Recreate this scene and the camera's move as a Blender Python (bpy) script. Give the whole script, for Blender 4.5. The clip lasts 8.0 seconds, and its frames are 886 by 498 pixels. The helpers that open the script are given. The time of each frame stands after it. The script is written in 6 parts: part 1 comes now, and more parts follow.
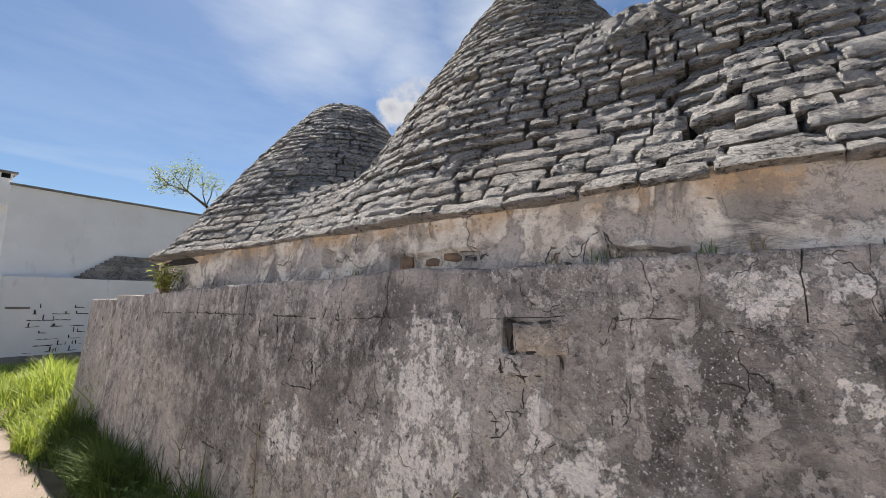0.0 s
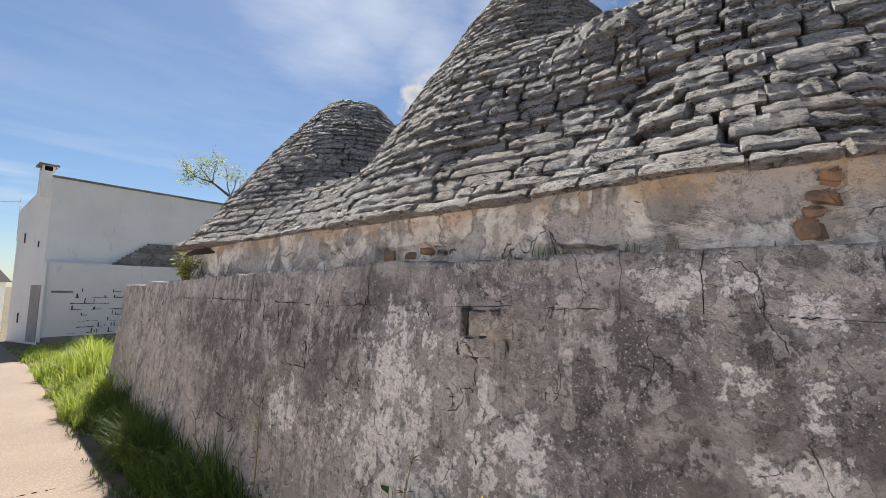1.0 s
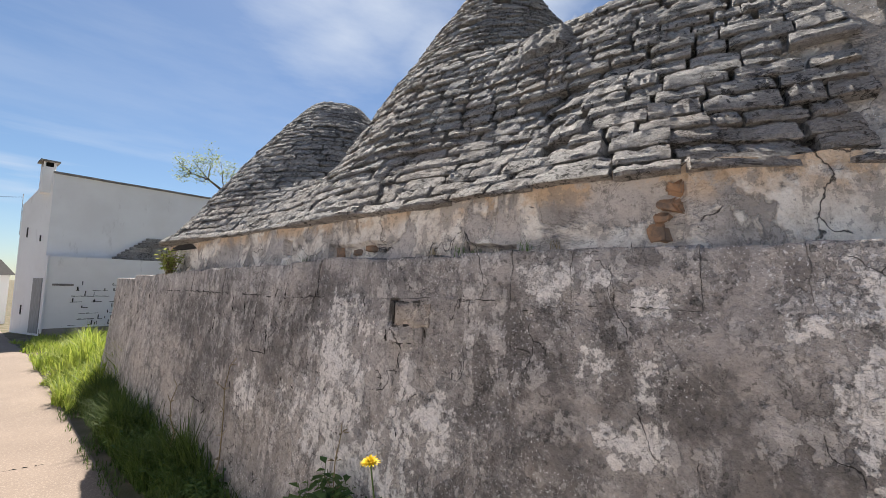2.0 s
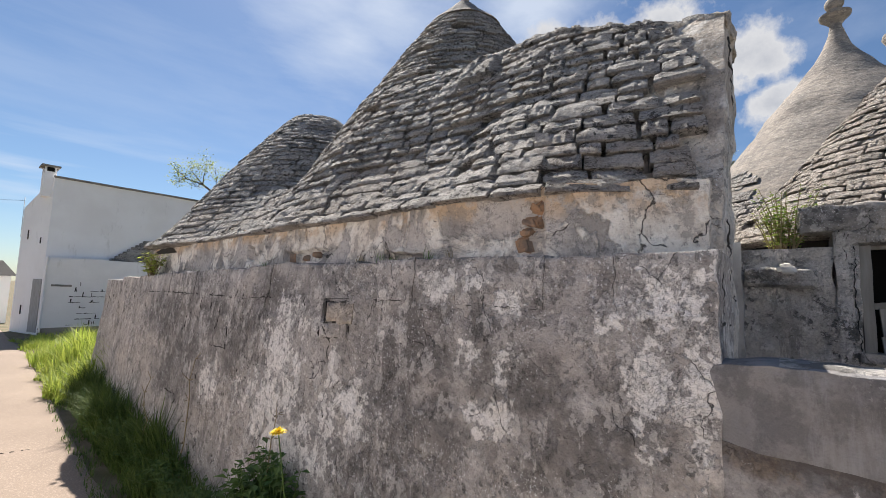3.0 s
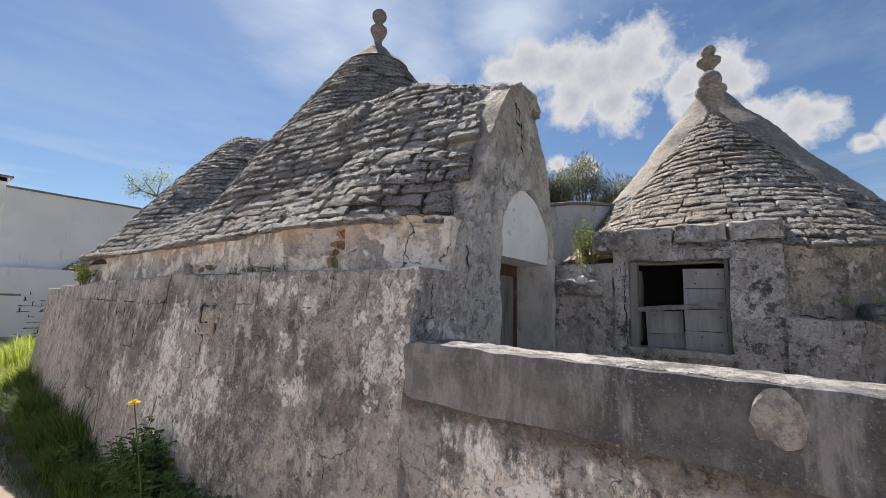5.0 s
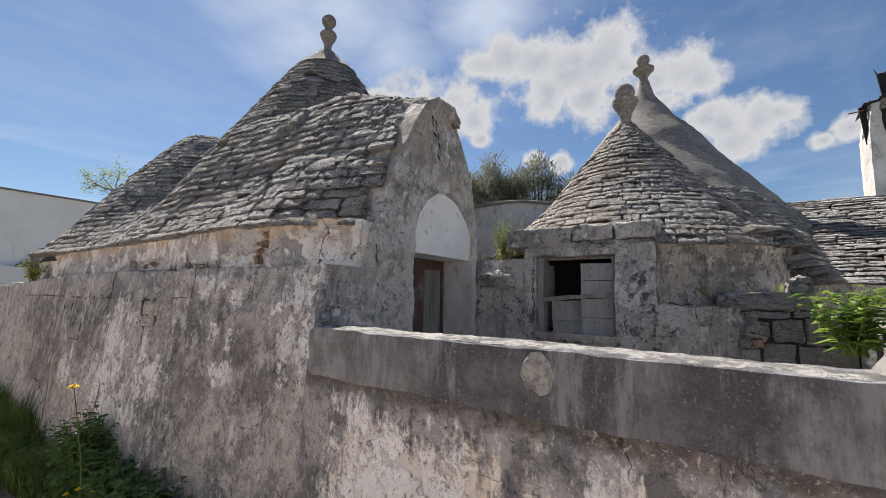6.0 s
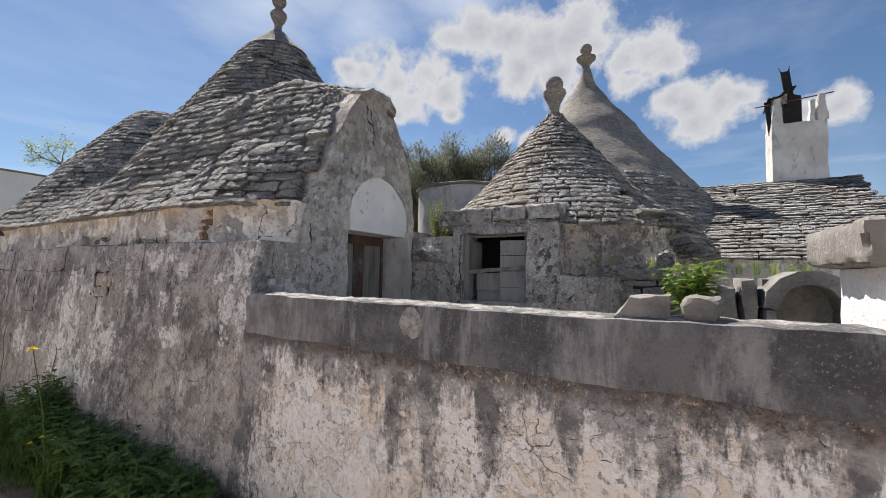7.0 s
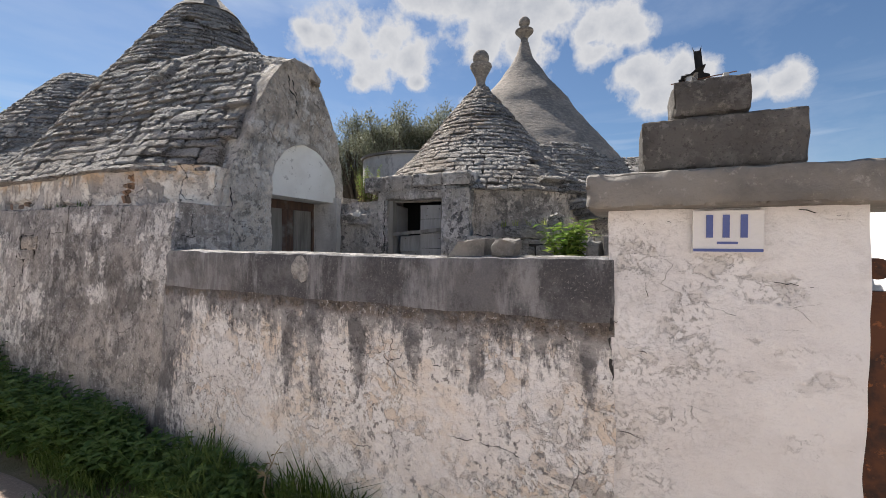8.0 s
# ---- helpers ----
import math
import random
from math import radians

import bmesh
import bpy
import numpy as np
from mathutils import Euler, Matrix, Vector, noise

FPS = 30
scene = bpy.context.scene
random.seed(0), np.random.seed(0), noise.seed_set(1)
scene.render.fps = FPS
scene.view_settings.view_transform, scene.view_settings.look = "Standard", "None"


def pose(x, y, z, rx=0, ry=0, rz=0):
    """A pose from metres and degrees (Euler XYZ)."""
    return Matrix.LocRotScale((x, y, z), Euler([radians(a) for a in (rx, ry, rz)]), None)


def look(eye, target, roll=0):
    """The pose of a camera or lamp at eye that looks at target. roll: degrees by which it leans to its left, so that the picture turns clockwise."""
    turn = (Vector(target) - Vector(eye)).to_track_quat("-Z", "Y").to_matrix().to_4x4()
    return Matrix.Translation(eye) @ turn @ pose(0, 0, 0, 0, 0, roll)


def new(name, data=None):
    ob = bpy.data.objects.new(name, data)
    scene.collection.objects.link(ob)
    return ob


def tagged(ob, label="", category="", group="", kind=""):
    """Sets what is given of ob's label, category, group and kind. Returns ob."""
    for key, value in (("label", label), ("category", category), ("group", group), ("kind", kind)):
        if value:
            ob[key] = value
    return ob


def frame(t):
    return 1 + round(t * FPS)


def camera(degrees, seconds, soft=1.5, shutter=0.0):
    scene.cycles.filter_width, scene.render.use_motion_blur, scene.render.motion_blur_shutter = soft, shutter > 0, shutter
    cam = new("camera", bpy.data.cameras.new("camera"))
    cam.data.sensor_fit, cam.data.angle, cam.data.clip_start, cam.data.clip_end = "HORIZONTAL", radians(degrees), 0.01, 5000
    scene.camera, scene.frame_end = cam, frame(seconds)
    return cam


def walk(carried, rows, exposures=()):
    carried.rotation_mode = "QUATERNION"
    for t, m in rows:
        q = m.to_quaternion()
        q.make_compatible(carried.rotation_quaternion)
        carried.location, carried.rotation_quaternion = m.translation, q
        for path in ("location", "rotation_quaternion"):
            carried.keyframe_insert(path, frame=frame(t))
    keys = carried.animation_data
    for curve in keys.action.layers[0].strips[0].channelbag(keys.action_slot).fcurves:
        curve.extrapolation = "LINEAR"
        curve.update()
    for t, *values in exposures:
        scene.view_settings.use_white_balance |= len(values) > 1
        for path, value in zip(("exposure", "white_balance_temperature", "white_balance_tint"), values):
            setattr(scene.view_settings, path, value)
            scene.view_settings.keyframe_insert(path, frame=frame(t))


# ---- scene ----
cam = camera(93.5, 8.0, 0.45)
PATH = [
    (0, (0.139, -0.019, 1.602), (1.603, 1.001, 1.836), 0.1),
    (0.5, (0.111, -0.194, 1.598), (1.542, 0.878, 1.798), 0.4),
    (1, (0.112, -0.377, 1.613), (1.521, 0.727, 1.795), 0.7),
    (1.5, (0.142, -0.603, 1.611), (1.54, 0.517, 1.781), 0.9),
    (1.7, (0.149, -0.688, 1.61), (1.55, 0.429, 1.772), 1.0),
    (2.8, (0.188, -1.303, 1.596), (1.582, -0.178, 1.773), 1.4),
    (3, (0.193, -1.413, 1.609), (1.586, -0.288, 1.789), 1.5),
    (3.5, (0.26, -1.752, 1.607), (1.655, -0.633, 1.806), 1.8),
    (4, (0.322, -2.02, 1.616), (1.725, -0.912, 1.828), 1.8),
    (4.5, (0.263, -2.302, 1.592), (1.681, -1.217, 1.813), 1.8),
    (4.7, (0.248, -2.414, 1.602), (1.675, -1.341, 1.827), 1.7),
    (5.8, (0.236, -3.064, 1.598), (1.724, -2.075, 1.808), 1.1),
    (6, (0.188, -3.173, 1.595), (1.69, -2.201, 1.798), 1.0),
    (6.5, (0.055, -3.436, 1.58), (1.591, -2.513, 1.745), 1.0),
    (7, (-0.014, -3.714, 1.564), (1.561, -2.849, 1.669), 0.9),
    (7.5, (-0.04, -4.012, 1.504), (1.574, -3.215, 1.542), 0.7),
    (8, (-0.145, -4.306, 1.468), (1.499, -3.571, 1.451), 0.4),
]
walk(cam, [(t, look(eye, target, roll)) for t, eye, target, roll in PATH], exposures=[(0.0, 0.94, 6450, 11), (1.5, 0.94, 6450, 11), (3.2, 1.01, 6450, 11), (4.5, 0.98, 6450, 11), (5.8, 0.89, 6450, 11), (8.0, 0.93, 6450, 11)])


# ---- world and sun ----
SUN_DIR = Vector((0.41, 0.70, 1.0)).normalized()
sun = new("sun", bpy.data.lights.new("sun", "SUN"))
sun.data.energy, sun.data.angle, sun.data.color = 5.0, radians(0.6), (1.0, 0.94, 0.85)
sun.matrix_world = look(SUN_DIR * 30, (0, 0, 0))

world = bpy.data.worlds.new("sky")
scene.world = world
world.use_nodes = True
wn, wl = world.node_tree.nodes, world.node_tree.links
wn.clear()


def wmath(op, a, b=None, clamp=False):
    n = wn.new("ShaderNodeMath")
    n.operation, n.use_clamp = op, clamp
    for i, v in enumerate((a, b)):
        if v is None:
            continue
        if isinstance(v, (int, float)):
            n.inputs[i].default_value = v
        else:
            wl.new(v, n.inputs[i])
    return n.outputs[0]


sky = wn.new("ShaderNodeTexSky")
sky.sky_type, sky.sun_disc = "NISHITA", False
sky.sun_elevation = math.asin(SUN_DIR.z)
sky.sun_rotation = math.atan2(SUN_DIR.x, SUN_DIR.y)
sky.air_density, sky.dust_density, sky.ozone_density = 1.0, 0.3, 2.6
wco = wn.new("ShaderNodeTexCoord")


def wnoise(scale, detail, rough=0.55, stretch=None):
    src = wco.outputs["Generated"]
    if stretch:
        mp = wn.new("ShaderNodeMapping")
        mp.inputs["Rotation"].default_value = [radians(a) for a in stretch[1]]
        mp.inputs["Scale"].default_value = stretch[0]
        wl.new(src, mp.inputs["Vector"])
        src = mp.outputs[0]
    n = wn.new("ShaderNodeTexNoise")
    n.inputs["Scale"].default_value, n.inputs["Detail"].default_value, n.inputs["Roughness"].default_value = scale, detail, rough
    wl.new(src, n.inputs["Vector"])
    return n.outputs["Fac"]


def direction(az, el):
    a, e = radians(az), radians(el)
    return Vector((math.sin(a) * math.cos(e), math.cos(a) * math.cos(e), math.sin(e)))


def puff(az, el, size, flat=1.6):
    """A soft heap round one direction of the sky, wider than high."""
    d = direction(az, el)
    sub = wn.new("ShaderNodeVectorMath")
    sub.operation = "SUBTRACT"
    wl.new(wco.outputs["Generated"], sub.inputs[0])
    sub.inputs[1].default_value = d
    mul = wn.new("ShaderNodeVectorMath")
    mul.operation = "MULTIPLY"
    wl.new(sub.outputs[0], mul.inputs[0])
    mul.inputs[1].default_value = (1 / size, 1 / size, flat / size)
    ln = wn.new("ShaderNodeVectorMath")
    ln.operation = "LENGTH"
    wl.new(mul.outputs[0], ln.inputs[0])
    return wmath("SUBTRACT", 1.0, ln.outputs["Value"])


# heaped clouds over the low huts: azimuth, elevation, size
PUFFS = [(62.5, 30.4, .05), (66, 31.2, .065), (70, 30.2, .075), (74.5, 28.6, .115), (78.6, 28.8, .115), (76.5, 25.3, .085), (81.2, 28.2, .065), (72, 26.6, .08),
         (87.6, 25.6, .08), (85.4, 26, .06), (89.8, 25.2, .055), (86, 23.6, .05),
         (90, 20.6, .05), (92.5, 19.7, .075), (95.2, 19.5, .065), (97, 20, .04), (93, 18, .06),
         (47.6, 26, .035), (50, 25.6, .07), (54, 25, .08), (58, 25.2, .085), (61, 24.2, .06), (56, 22.6, .06), (54.6, 20.8, .032), (62.2, 21.2, .026),
         (69.5, 18.4, .03), (73, 17.8, .032), (102.5, 17, .036), (105, 16.8, .042), (100.4, 16.3, .024)]
heap = None
for p in PUFFS:
    v = puff(p[0], p[1], p[2] * 1.22, 1.25)
    heap = v if heap is None else wmath("MAXIMUM", heap, v)
billow = wnoise(13.0, 8.0, 0.55)
fine = wnoise(30.0, 7.0, 0.68)
edge = wmath("ADD", heap, wmath("MULTIPLY", wmath("SUBTRACT", billow, 0.5), 1.5))
edge = wmath("ADD", edge, wmath("MULTIPLY", wmath("SUBTRACT", fine, 0.5), 0.8))
cumulus = wmath("MULTIPLY", wmath("SUBTRACT", edge, 0.12), 2.6, clamp=True)
wisps = wnoise(2.2, 7.0, 0.6, ((0.55, 1.6, 3.4), (0, 28, 35)))
cirrus = wmath("MULTIPLY", wmath("SUBTRACT", wisps, 0.47), 1.9, clamp=True)
# thin high cloud: azimuth, elevation, size
HAZE = [(33, 36, .20), (37, 31, .17), (42, 35, .2), (49, 31, .12), (62, 36, .13), (30, 46, .25)]
haze = None
for az, el, size in HAZE:
    v = puff(az, el, size, 1.3)
    haze = v if haze is None else wmath("MAXIMUM", haze, v)
haze = wmath("MULTIPLY", wmath("ADD", haze, wmath("MULTIPLY", wmath("SUBTRACT", wisps, 0.5), 2.2)), 0.9, clamp=True)
low = wnoise(3.0, 5.0, 0.5, ((1.0, 1.0, 9.0), (0, 0, 0)))
sep = wn.new("ShaderNodeSeparateXYZ")
wl.new(wco.outputs["Generated"], sep.inputs[0])
band = wmath("SUBTRACT", 1.0, wmath("MULTIPLY", wmath("ABSOLUTE", wmath("SUBTRACT", sep.outputs["Z"], 0.17)), 7.0), clamp=True)
streak = wmath("MULTIPLY", wmath("MULTIPLY", wmath("SUBTRACT", low, 0.5), 4.0, clamp=True), band)
veil = wmath("MAXIMUM", wmath("MAXIMUM", wmath("MULTIPLY", cirrus, 0.42), wmath("MULTIPLY", haze, 0.75)), wmath("MULTIPLY", streak, 0.75))
mix1 = wn.new("ShaderNodeMix")
mix1.data_type = "RGBA"
wl.new(veil, mix1.inputs["Factor"])
skygain = wn.new("ShaderNodeMix")
skygain.data_type, skygain.blend_type = "RGBA", "MULTIPLY"
skygain.inputs["Factor"].default_value = 1.0
wl.new(sky.outputs[0], skygain.inputs["A"])
skygain.inputs["B"].default_value = (0.725, 0.80, 0.86, 1)
wl.new(skygain.outputs["Result"], mix1.inputs["A"])
mix1.inputs["B"].default_value = (6.2, 6.8, 7.7, 1)
shade = wn.new("ShaderNodeMix")
shade.data_type = "RGBA"
wl.new(wmath("MULTIPLY", wmath("SUBTRACT", edge, 0.50), 1.7, clamp=True), shade.inputs["Factor"])
shade.inputs["A"].default_value, shade.inputs["B"].default_value = (5.9, 5.95, 6.1, 1), (4.3, 4.5, 4.9, 1)
mix2 = wn.new("ShaderNodeMix")
mix2.data_type = "RGBA"
wl.new(cumulus, mix2.inputs["Factor"])
wl.new(mix1.outputs["Result"], mix2.inputs["A"])
wl.new(shade.outputs["Result"], mix2.inputs["B"])
bg = wn.new("ShaderNodeBackground")
bg.inputs["Strength"].default_value = 0.061
wl.new(mix2.outputs["Result"], bg.inputs["Color"])
wo = wn.new("ShaderNodeOutputWorld")
wl.new(bg.outputs[0], wo.inputs["Surface"])


# ---- materials ----
class Mat:
    """A node material with a small vocabulary of noises and mixes."""

    def __init__(self, name, rough=0.9):
        self.m = bpy.data.materials.new(name)
        self.m.use_nodes = True
        self.n, self.l = self.m.node_tree.nodes, self.m.node_tree.links
        self.b = self.n["Principled BSDF"]
        self.b.inputs["Roughness"].default_value = rough
        self.b.inputs["Specular IOR Level"].default_value = 0.25
        self.geo = self.n.new("ShaderNodeNewGeometry")
        self.tc = self.n.new("ShaderNodeTexCoord")

    def set(self, socket, v):
        if isinstance(v, (int, float)):
            socket.default_value = v
        elif isinstance(v, tuple):
            socket.default_value = (*v, 1) if len(v) == 3 and socket.type == "RGBA" else v
        else:
            self.l.new(v, socket)

    def place(self, local=False, scale=(1, 1, 1)):
        mp = self.n.new("ShaderNodeMapping")
        mp.inputs["Scale"].default_value = scale
        self.l.new(self.tc.outputs["Object"] if local else self.geo.outputs["Position"], mp.inputs["Vector"])
        return mp.outputs[0]

    def noise(self, scale, detail=4.0, rough=0.55, stretch=(1, 1, 1), local=False, warp=0.0):
        t = self.n.new("ShaderNodeTexNoise")
        for k, v in (("Scale", scale), ("Detail", detail), ("Roughness", rough), ("Distortion", warp)):
            t.inputs[k].default_value = v
        self.l.new(self.place(local, stretch), t.inputs["Vector"])
        return t.outputs["Fac"]

    def math(self, op, a, b=0.0, clamp=False):
        t = self.n.new("ShaderNodeMath")
        t.operation, t.use_clamp = op, clamp
        self.set(t.inputs[0], a), self.set(t.inputs[1], b)
        return t.outputs[0]

    def span(self, v, lo, hi):
        t = self.n.new("ShaderNodeMapRange")
        t.interpolation_type = "SMOOTHSTEP"
        self.set(t.inputs["Value"], v)
        t.inputs["From Min"].default_value, t.inputs["From Max"].default_value = lo, hi
        return t.outputs["Result"]

    def mix(self, f, a, b, blend="MIX"):
        t = self.n.new("ShaderNodeMix")
        t.data_type, t.blend_type = "RGBA", blend
        self.set(t.inputs["Factor"], f), self.set(t.inputs["A"], a), self.set(t.inputs["B"], b)
        return t.outputs["Result"]

    def spots(self, rows):
        """Soft stains on a wall along y: rows of y, z, half width, half height; 1 in their middles, below 0 outside."""
        best = None
        for y, z, ry, rz in rows:
            sub = self.n.new("ShaderNodeVectorMath")
            sub.operation = "SUBTRACT"
            self.l.new(self.geo.outputs["Position"], sub.inputs[0])
            sub.inputs[1].default_value = (0, y, z)
            mul = self.n.new("ShaderNodeVectorMath")
            mul.operation = "MULTIPLY"
            self.l.new(sub.outputs[0], mul.inputs[0])
            mul.inputs[1].default_value = (0, 1 / ry, 1 / rz)
            ln = self.n.new("ShaderNodeVectorMath")
            ln.operation = "LENGTH"
            self.l.new(mul.outputs[0], ln.inputs[0])
            v = self.math("SUBTRACT", 1.0, ln.outputs["Value"])
            best = v if best is None else self.math("MAXIMUM", best, v)
        return best

    def axis(self, name):
        s = self.n.new("ShaderNodeSeparateXYZ")
        self.l.new(self.geo.outputs["Position"], s.inputs[0])
        return s.outputs[name]

    def random(self):
        t = self.n.new("ShaderNodeObjectInfo")
        return t.outputs["Random"]

    def island(self):
        return self.geo.outputs["Random Per Island"]

    def finish(self, colour, height=None, strength=0.5, distance=0.02, rough=None):
        self.set(self.b.inputs["Base Color"], colour)
        if rough is not None:
            self.set(self.b.inputs["Roughness"], rough)
        if height is not None:
            t = self.n.new("ShaderNodeBump")
            t.inputs["Strength"].default_value, t.inputs["Distance"].default_value = strength, distance
            self.l.new(height, t.inputs["Height"])
            self.l.new(t.outputs["Normal"], self.b.inputs["Normal"])
        return self.m


def mat_stone(name, base, light, dark, per_object, pits=0.8):
    """Split limestone: stone by stone tone, lichen, fissures along the bed and pits."""
    m = Mat(name, 0.92)
    r = m.random() if per_object else m.island()
    c = m.mix(r, base, light)
    c = m.mix(m.math("MULTIPLY", m.span(m.noise(5, 5, 0.6), 0.48, 0.60), 0.5), c, dark)
    c = m.mix(m.math("MULTIPLY", m.span(m.noise(19, 7, 0.7, (1, 1, 2.2)), 0.52, 0.58), 0.7), c, (0.68, 0.65, 0.61))
    pock = m.math("MULTIPLY", m.span(m.noise(30, 4, 0.6), 0.575, 0.60), m.span(m.noise(3.0, 3, 0.5), 0.42, 0.52))
    c = m.mix(m.math("MULTIPLY", pock, pits), c, (0.035, 0.032, 0.03))
    c = m.mix(m.math("MULTIPLY", m.span(m.noise(1.6, 4, 0.6), 0.5, 0.62), 0.3), c, (0.50, 0.40, 0.31))
    c = m.mix(m.math("MULTIPLY", m.span(m.noise(70, 4, 0.65), 0.44, 0.62), 0.35), c, tuple(v * 0.6 for v in dark))
    c = m.mix(m.math("MULTIPLY", m.span(m.noise(110, 3, 0.65), 0.54, 0.62), 0.3), c, tuple(min(0.7, v * 1.4) for v in light))
    bed = m.math("ABSOLUTE", m.math("SUBTRACT", m.noise(8, 5, 0.6, (1, 1, 3.2), warp=0.5), 0.5))
    fissure = m.math("MULTIPLY", m.math("SUBTRACT", 1.0, m.span(bed, 0.0, 0.03)), m.span(m.noise(4.5, 3, 0.5), 0.44, 0.56))
    c = m.mix(m.math("MULTIPLY", fissure, 0.75), c, (0.04, 0.037, 0.034))
    layers = m.math("MULTIPLY", m.math("ABSOLUTE", m.math("SUBTRACT", m.noise(15, 7, 0.68, (1, 1, 3.4), warp=0.6), 0.5)), 2.4)
    h = m.math("ADD", m.noise(13, 6, 0.62), m.math("MULTIPLY", m.noise(45, 5, 0.68), 0.4))
    h = m.math("ADD", h, layers)
    return m.finish(c, m.math("SUBTRACT", h, m.math("ADD", m.math("MULTIPLY", pock, 0.5), m.math("MULTIPLY", fissure, 0.8))), 1.0, 0.046)


def cracks(m, scale, squash, width, gate_scale, lo, hi):
    """Wandering hairline cracks, in places only."""
    t = m.n.new("ShaderNodeTexVoronoi")
    t.feature = "DISTANCE_TO_EDGE"
    t.inputs["Scale"].default_value = scale
    warp = m.n.new("ShaderNodeTexNoise")
    warp.inputs["Scale"].default_value, warp.inputs["Detail"].default_value = 7.0, 8.0
    m.l.new(m.place(), warp.inputs["Vector"])
    add = m.n.new("ShaderNodeVectorMath")
    add.operation = "MULTIPLY_ADD"
    m.l.new(warp.outputs["Color"], add.inputs[0])
    add.inputs[1].default_value = (0.16, 0.16, 0.16)
    m.l.new(m.place(False, (1, 1, squash)), add.inputs[2])
    m.l.new(add.outputs[0], t.inputs["Vector"])
    line = m.math("SUBTRACT", 1.0, m.span(t.outputs["Distance"], 0.0, width))
    return m.math("MULTIPLY", line, m.span(m.noise(gate_scale, 3, 0.6), lo, hi))


def mat_wall(name, base, dark, pale, pale_amount=0.8, lean=0.5, stains=(), damp=(), flaking=0.4, bare=None, relief=0.045):
    """Weathered render: grey clouds, hard-edged remnants of limewash, scaled-off skins, flecks and hairline cracks."""
    m = Mat(name, 0.93)
    warm = tuple((0.7 * q + 0.3 * w) * f for q, w, f in zip(base, pale, (1.02, 0.98, 0.93)))
    deep = tuple(v * 0.52 for v in dark)
    c = m.mix(m.span(m.noise(1.4, 6, 0.62), 0.40, 0.60), base, dark)
    c = m.mix(m.math("MULTIPLY", m.span(m.noise(0.7, 4, 0.55), 0.46, 0.60), 0.6), c, warm)
    c = m.mix(m.math("MULTIPLY", m.span(m.noise(6.0, 5, 0.62, (1, 1, 0.3)), 0.48, 0.62), lean), c, dark)
    fine = m.noise(21, 8, 0.74)
    coarse = m.noise(6, 8, 0.7, (1, 1, 0.75))
    if damp:
        ragged = m.math("ADD", m.spots(damp), m.math("MULTIPLY", m.math("SUBTRACT", m.noise(5, 7, 0.68), 0.5), 2.6))
        c = m.mix(m.math("MULTIPLY", m.span(ragged, -0.15, 0.6), 0.85), c, deep)
    # skins that scaled off, with a crisp edge
    skin = m.math("MULTIPLY", m.span(m.noise(3.4, 8, 0.66, warp=0.5), 0.50, 0.515), m.span(m.noise(1.2, 3, 0.5), 0.42, 0.56))
    c = m.mix(m.math("MULTIPLY", skin, 0.25), c, warm)
    blot = m.math("MULTIPLY", m.span(m.noise(4.5, 7, 0.7, warp=0.4), 0.50, 0.57), m.span(m.noise(1.1, 3, 0.5), 0.40, 0.58))
    c = m.mix(m.math("MULTIPLY", blot, 0.65), c, deep)
    # limewash left in speckled remnants
    patchy = m.span(m.noise(1.5, 5, 0.6, (1, 1, 0.6), warp=0.5), 0.44, 0.68)
    if stains:
        patchy = m.math("MAXIMUM", m.math("MULTIPLY", patchy, 0.3), m.span(m.math("ADD", m.spots(stains), m.math("MULTIPLY", m.math("SUBTRACT", coarse, 0.5), 2.0)), -0.35, 0.75))
    broken = m.math("ADD", m.math("ADD", m.math("MULTIPLY", patchy, 0.60), m.math("MULTIPLY", m.math("SUBTRACT", coarse, 0.5), 1.1)), m.math("MULTIPLY", m.math("SUBTRACT", fine, 0.5), 2.3))
    wash = m.span(broken, 0.37, 0.50)
    c = m.mix(m.math("MULTIPLY", m.span(broken, -0.1, 0.7), 0.28 * pale_amount), c, pale)
    c = m.mix(m.math("MULTIPLY", wash, 0.85 * pale_amount), c, pale)
    run = m.math("MULTIPLY", m.span(m.noise(9, 7, 0.7, (1, 1, 0.16)), 0.545, 0.575), m.span(m.noise(2.2, 5, 0.6), 0.46, 0.60))
    c = m.mix(m.math("MULTIPLY", m.math("MULTIPLY", run, m.span(fine, 0.42, 0.56)), 0.45), c, pale)
    soot = m.math("MULTIPLY", m.span(m.noise(8, 7, 0.7, (1.3, 1.3, 0.2)), 0.55, 0.60), m.span(m.noise(1.8, 5, 0.6), 0.44, 0.58))
    c = m.mix(m.math("MULTIPLY", soot, 0.5), c, deep)
    if bare:
        high = m.math("ADD", m.axis("Z"), m.math("MULTIPLY", m.math("SUBTRACT", m.noise(3.2, 7, 0.66), 0.5), 3.0))
        c = m.mix(m.math("MULTIPLY", m.span(high, 2.30, 2.65), 0.85), c, m.mix(m.span(m.noise(5, 7, 0.68), 0.42, 0.58), bare, tuple(v * 0.62 for v in bare)))
    flake = m.math("MULTIPLY", m.span(m.noise(10, 7, 0.66, (1, 1, 0.8)), 0.53, 0.545), m.span(m.noise(2.1, 5, 0.62), 0.43, 0.57))
    c = m.mix(m.math("MULTIPLY", flake, flaking), c, pale)
    scab = m.math("MULTIPLY", m.span(m.noise(13, 7, 0.66), 0.545, 0.56), m.span(m.noise(2.7, 5, 0.62), 0.44, 0.58))
    c = m.mix(m.math("MULTIPLY", scab, flaking * 1.2), c, deep)
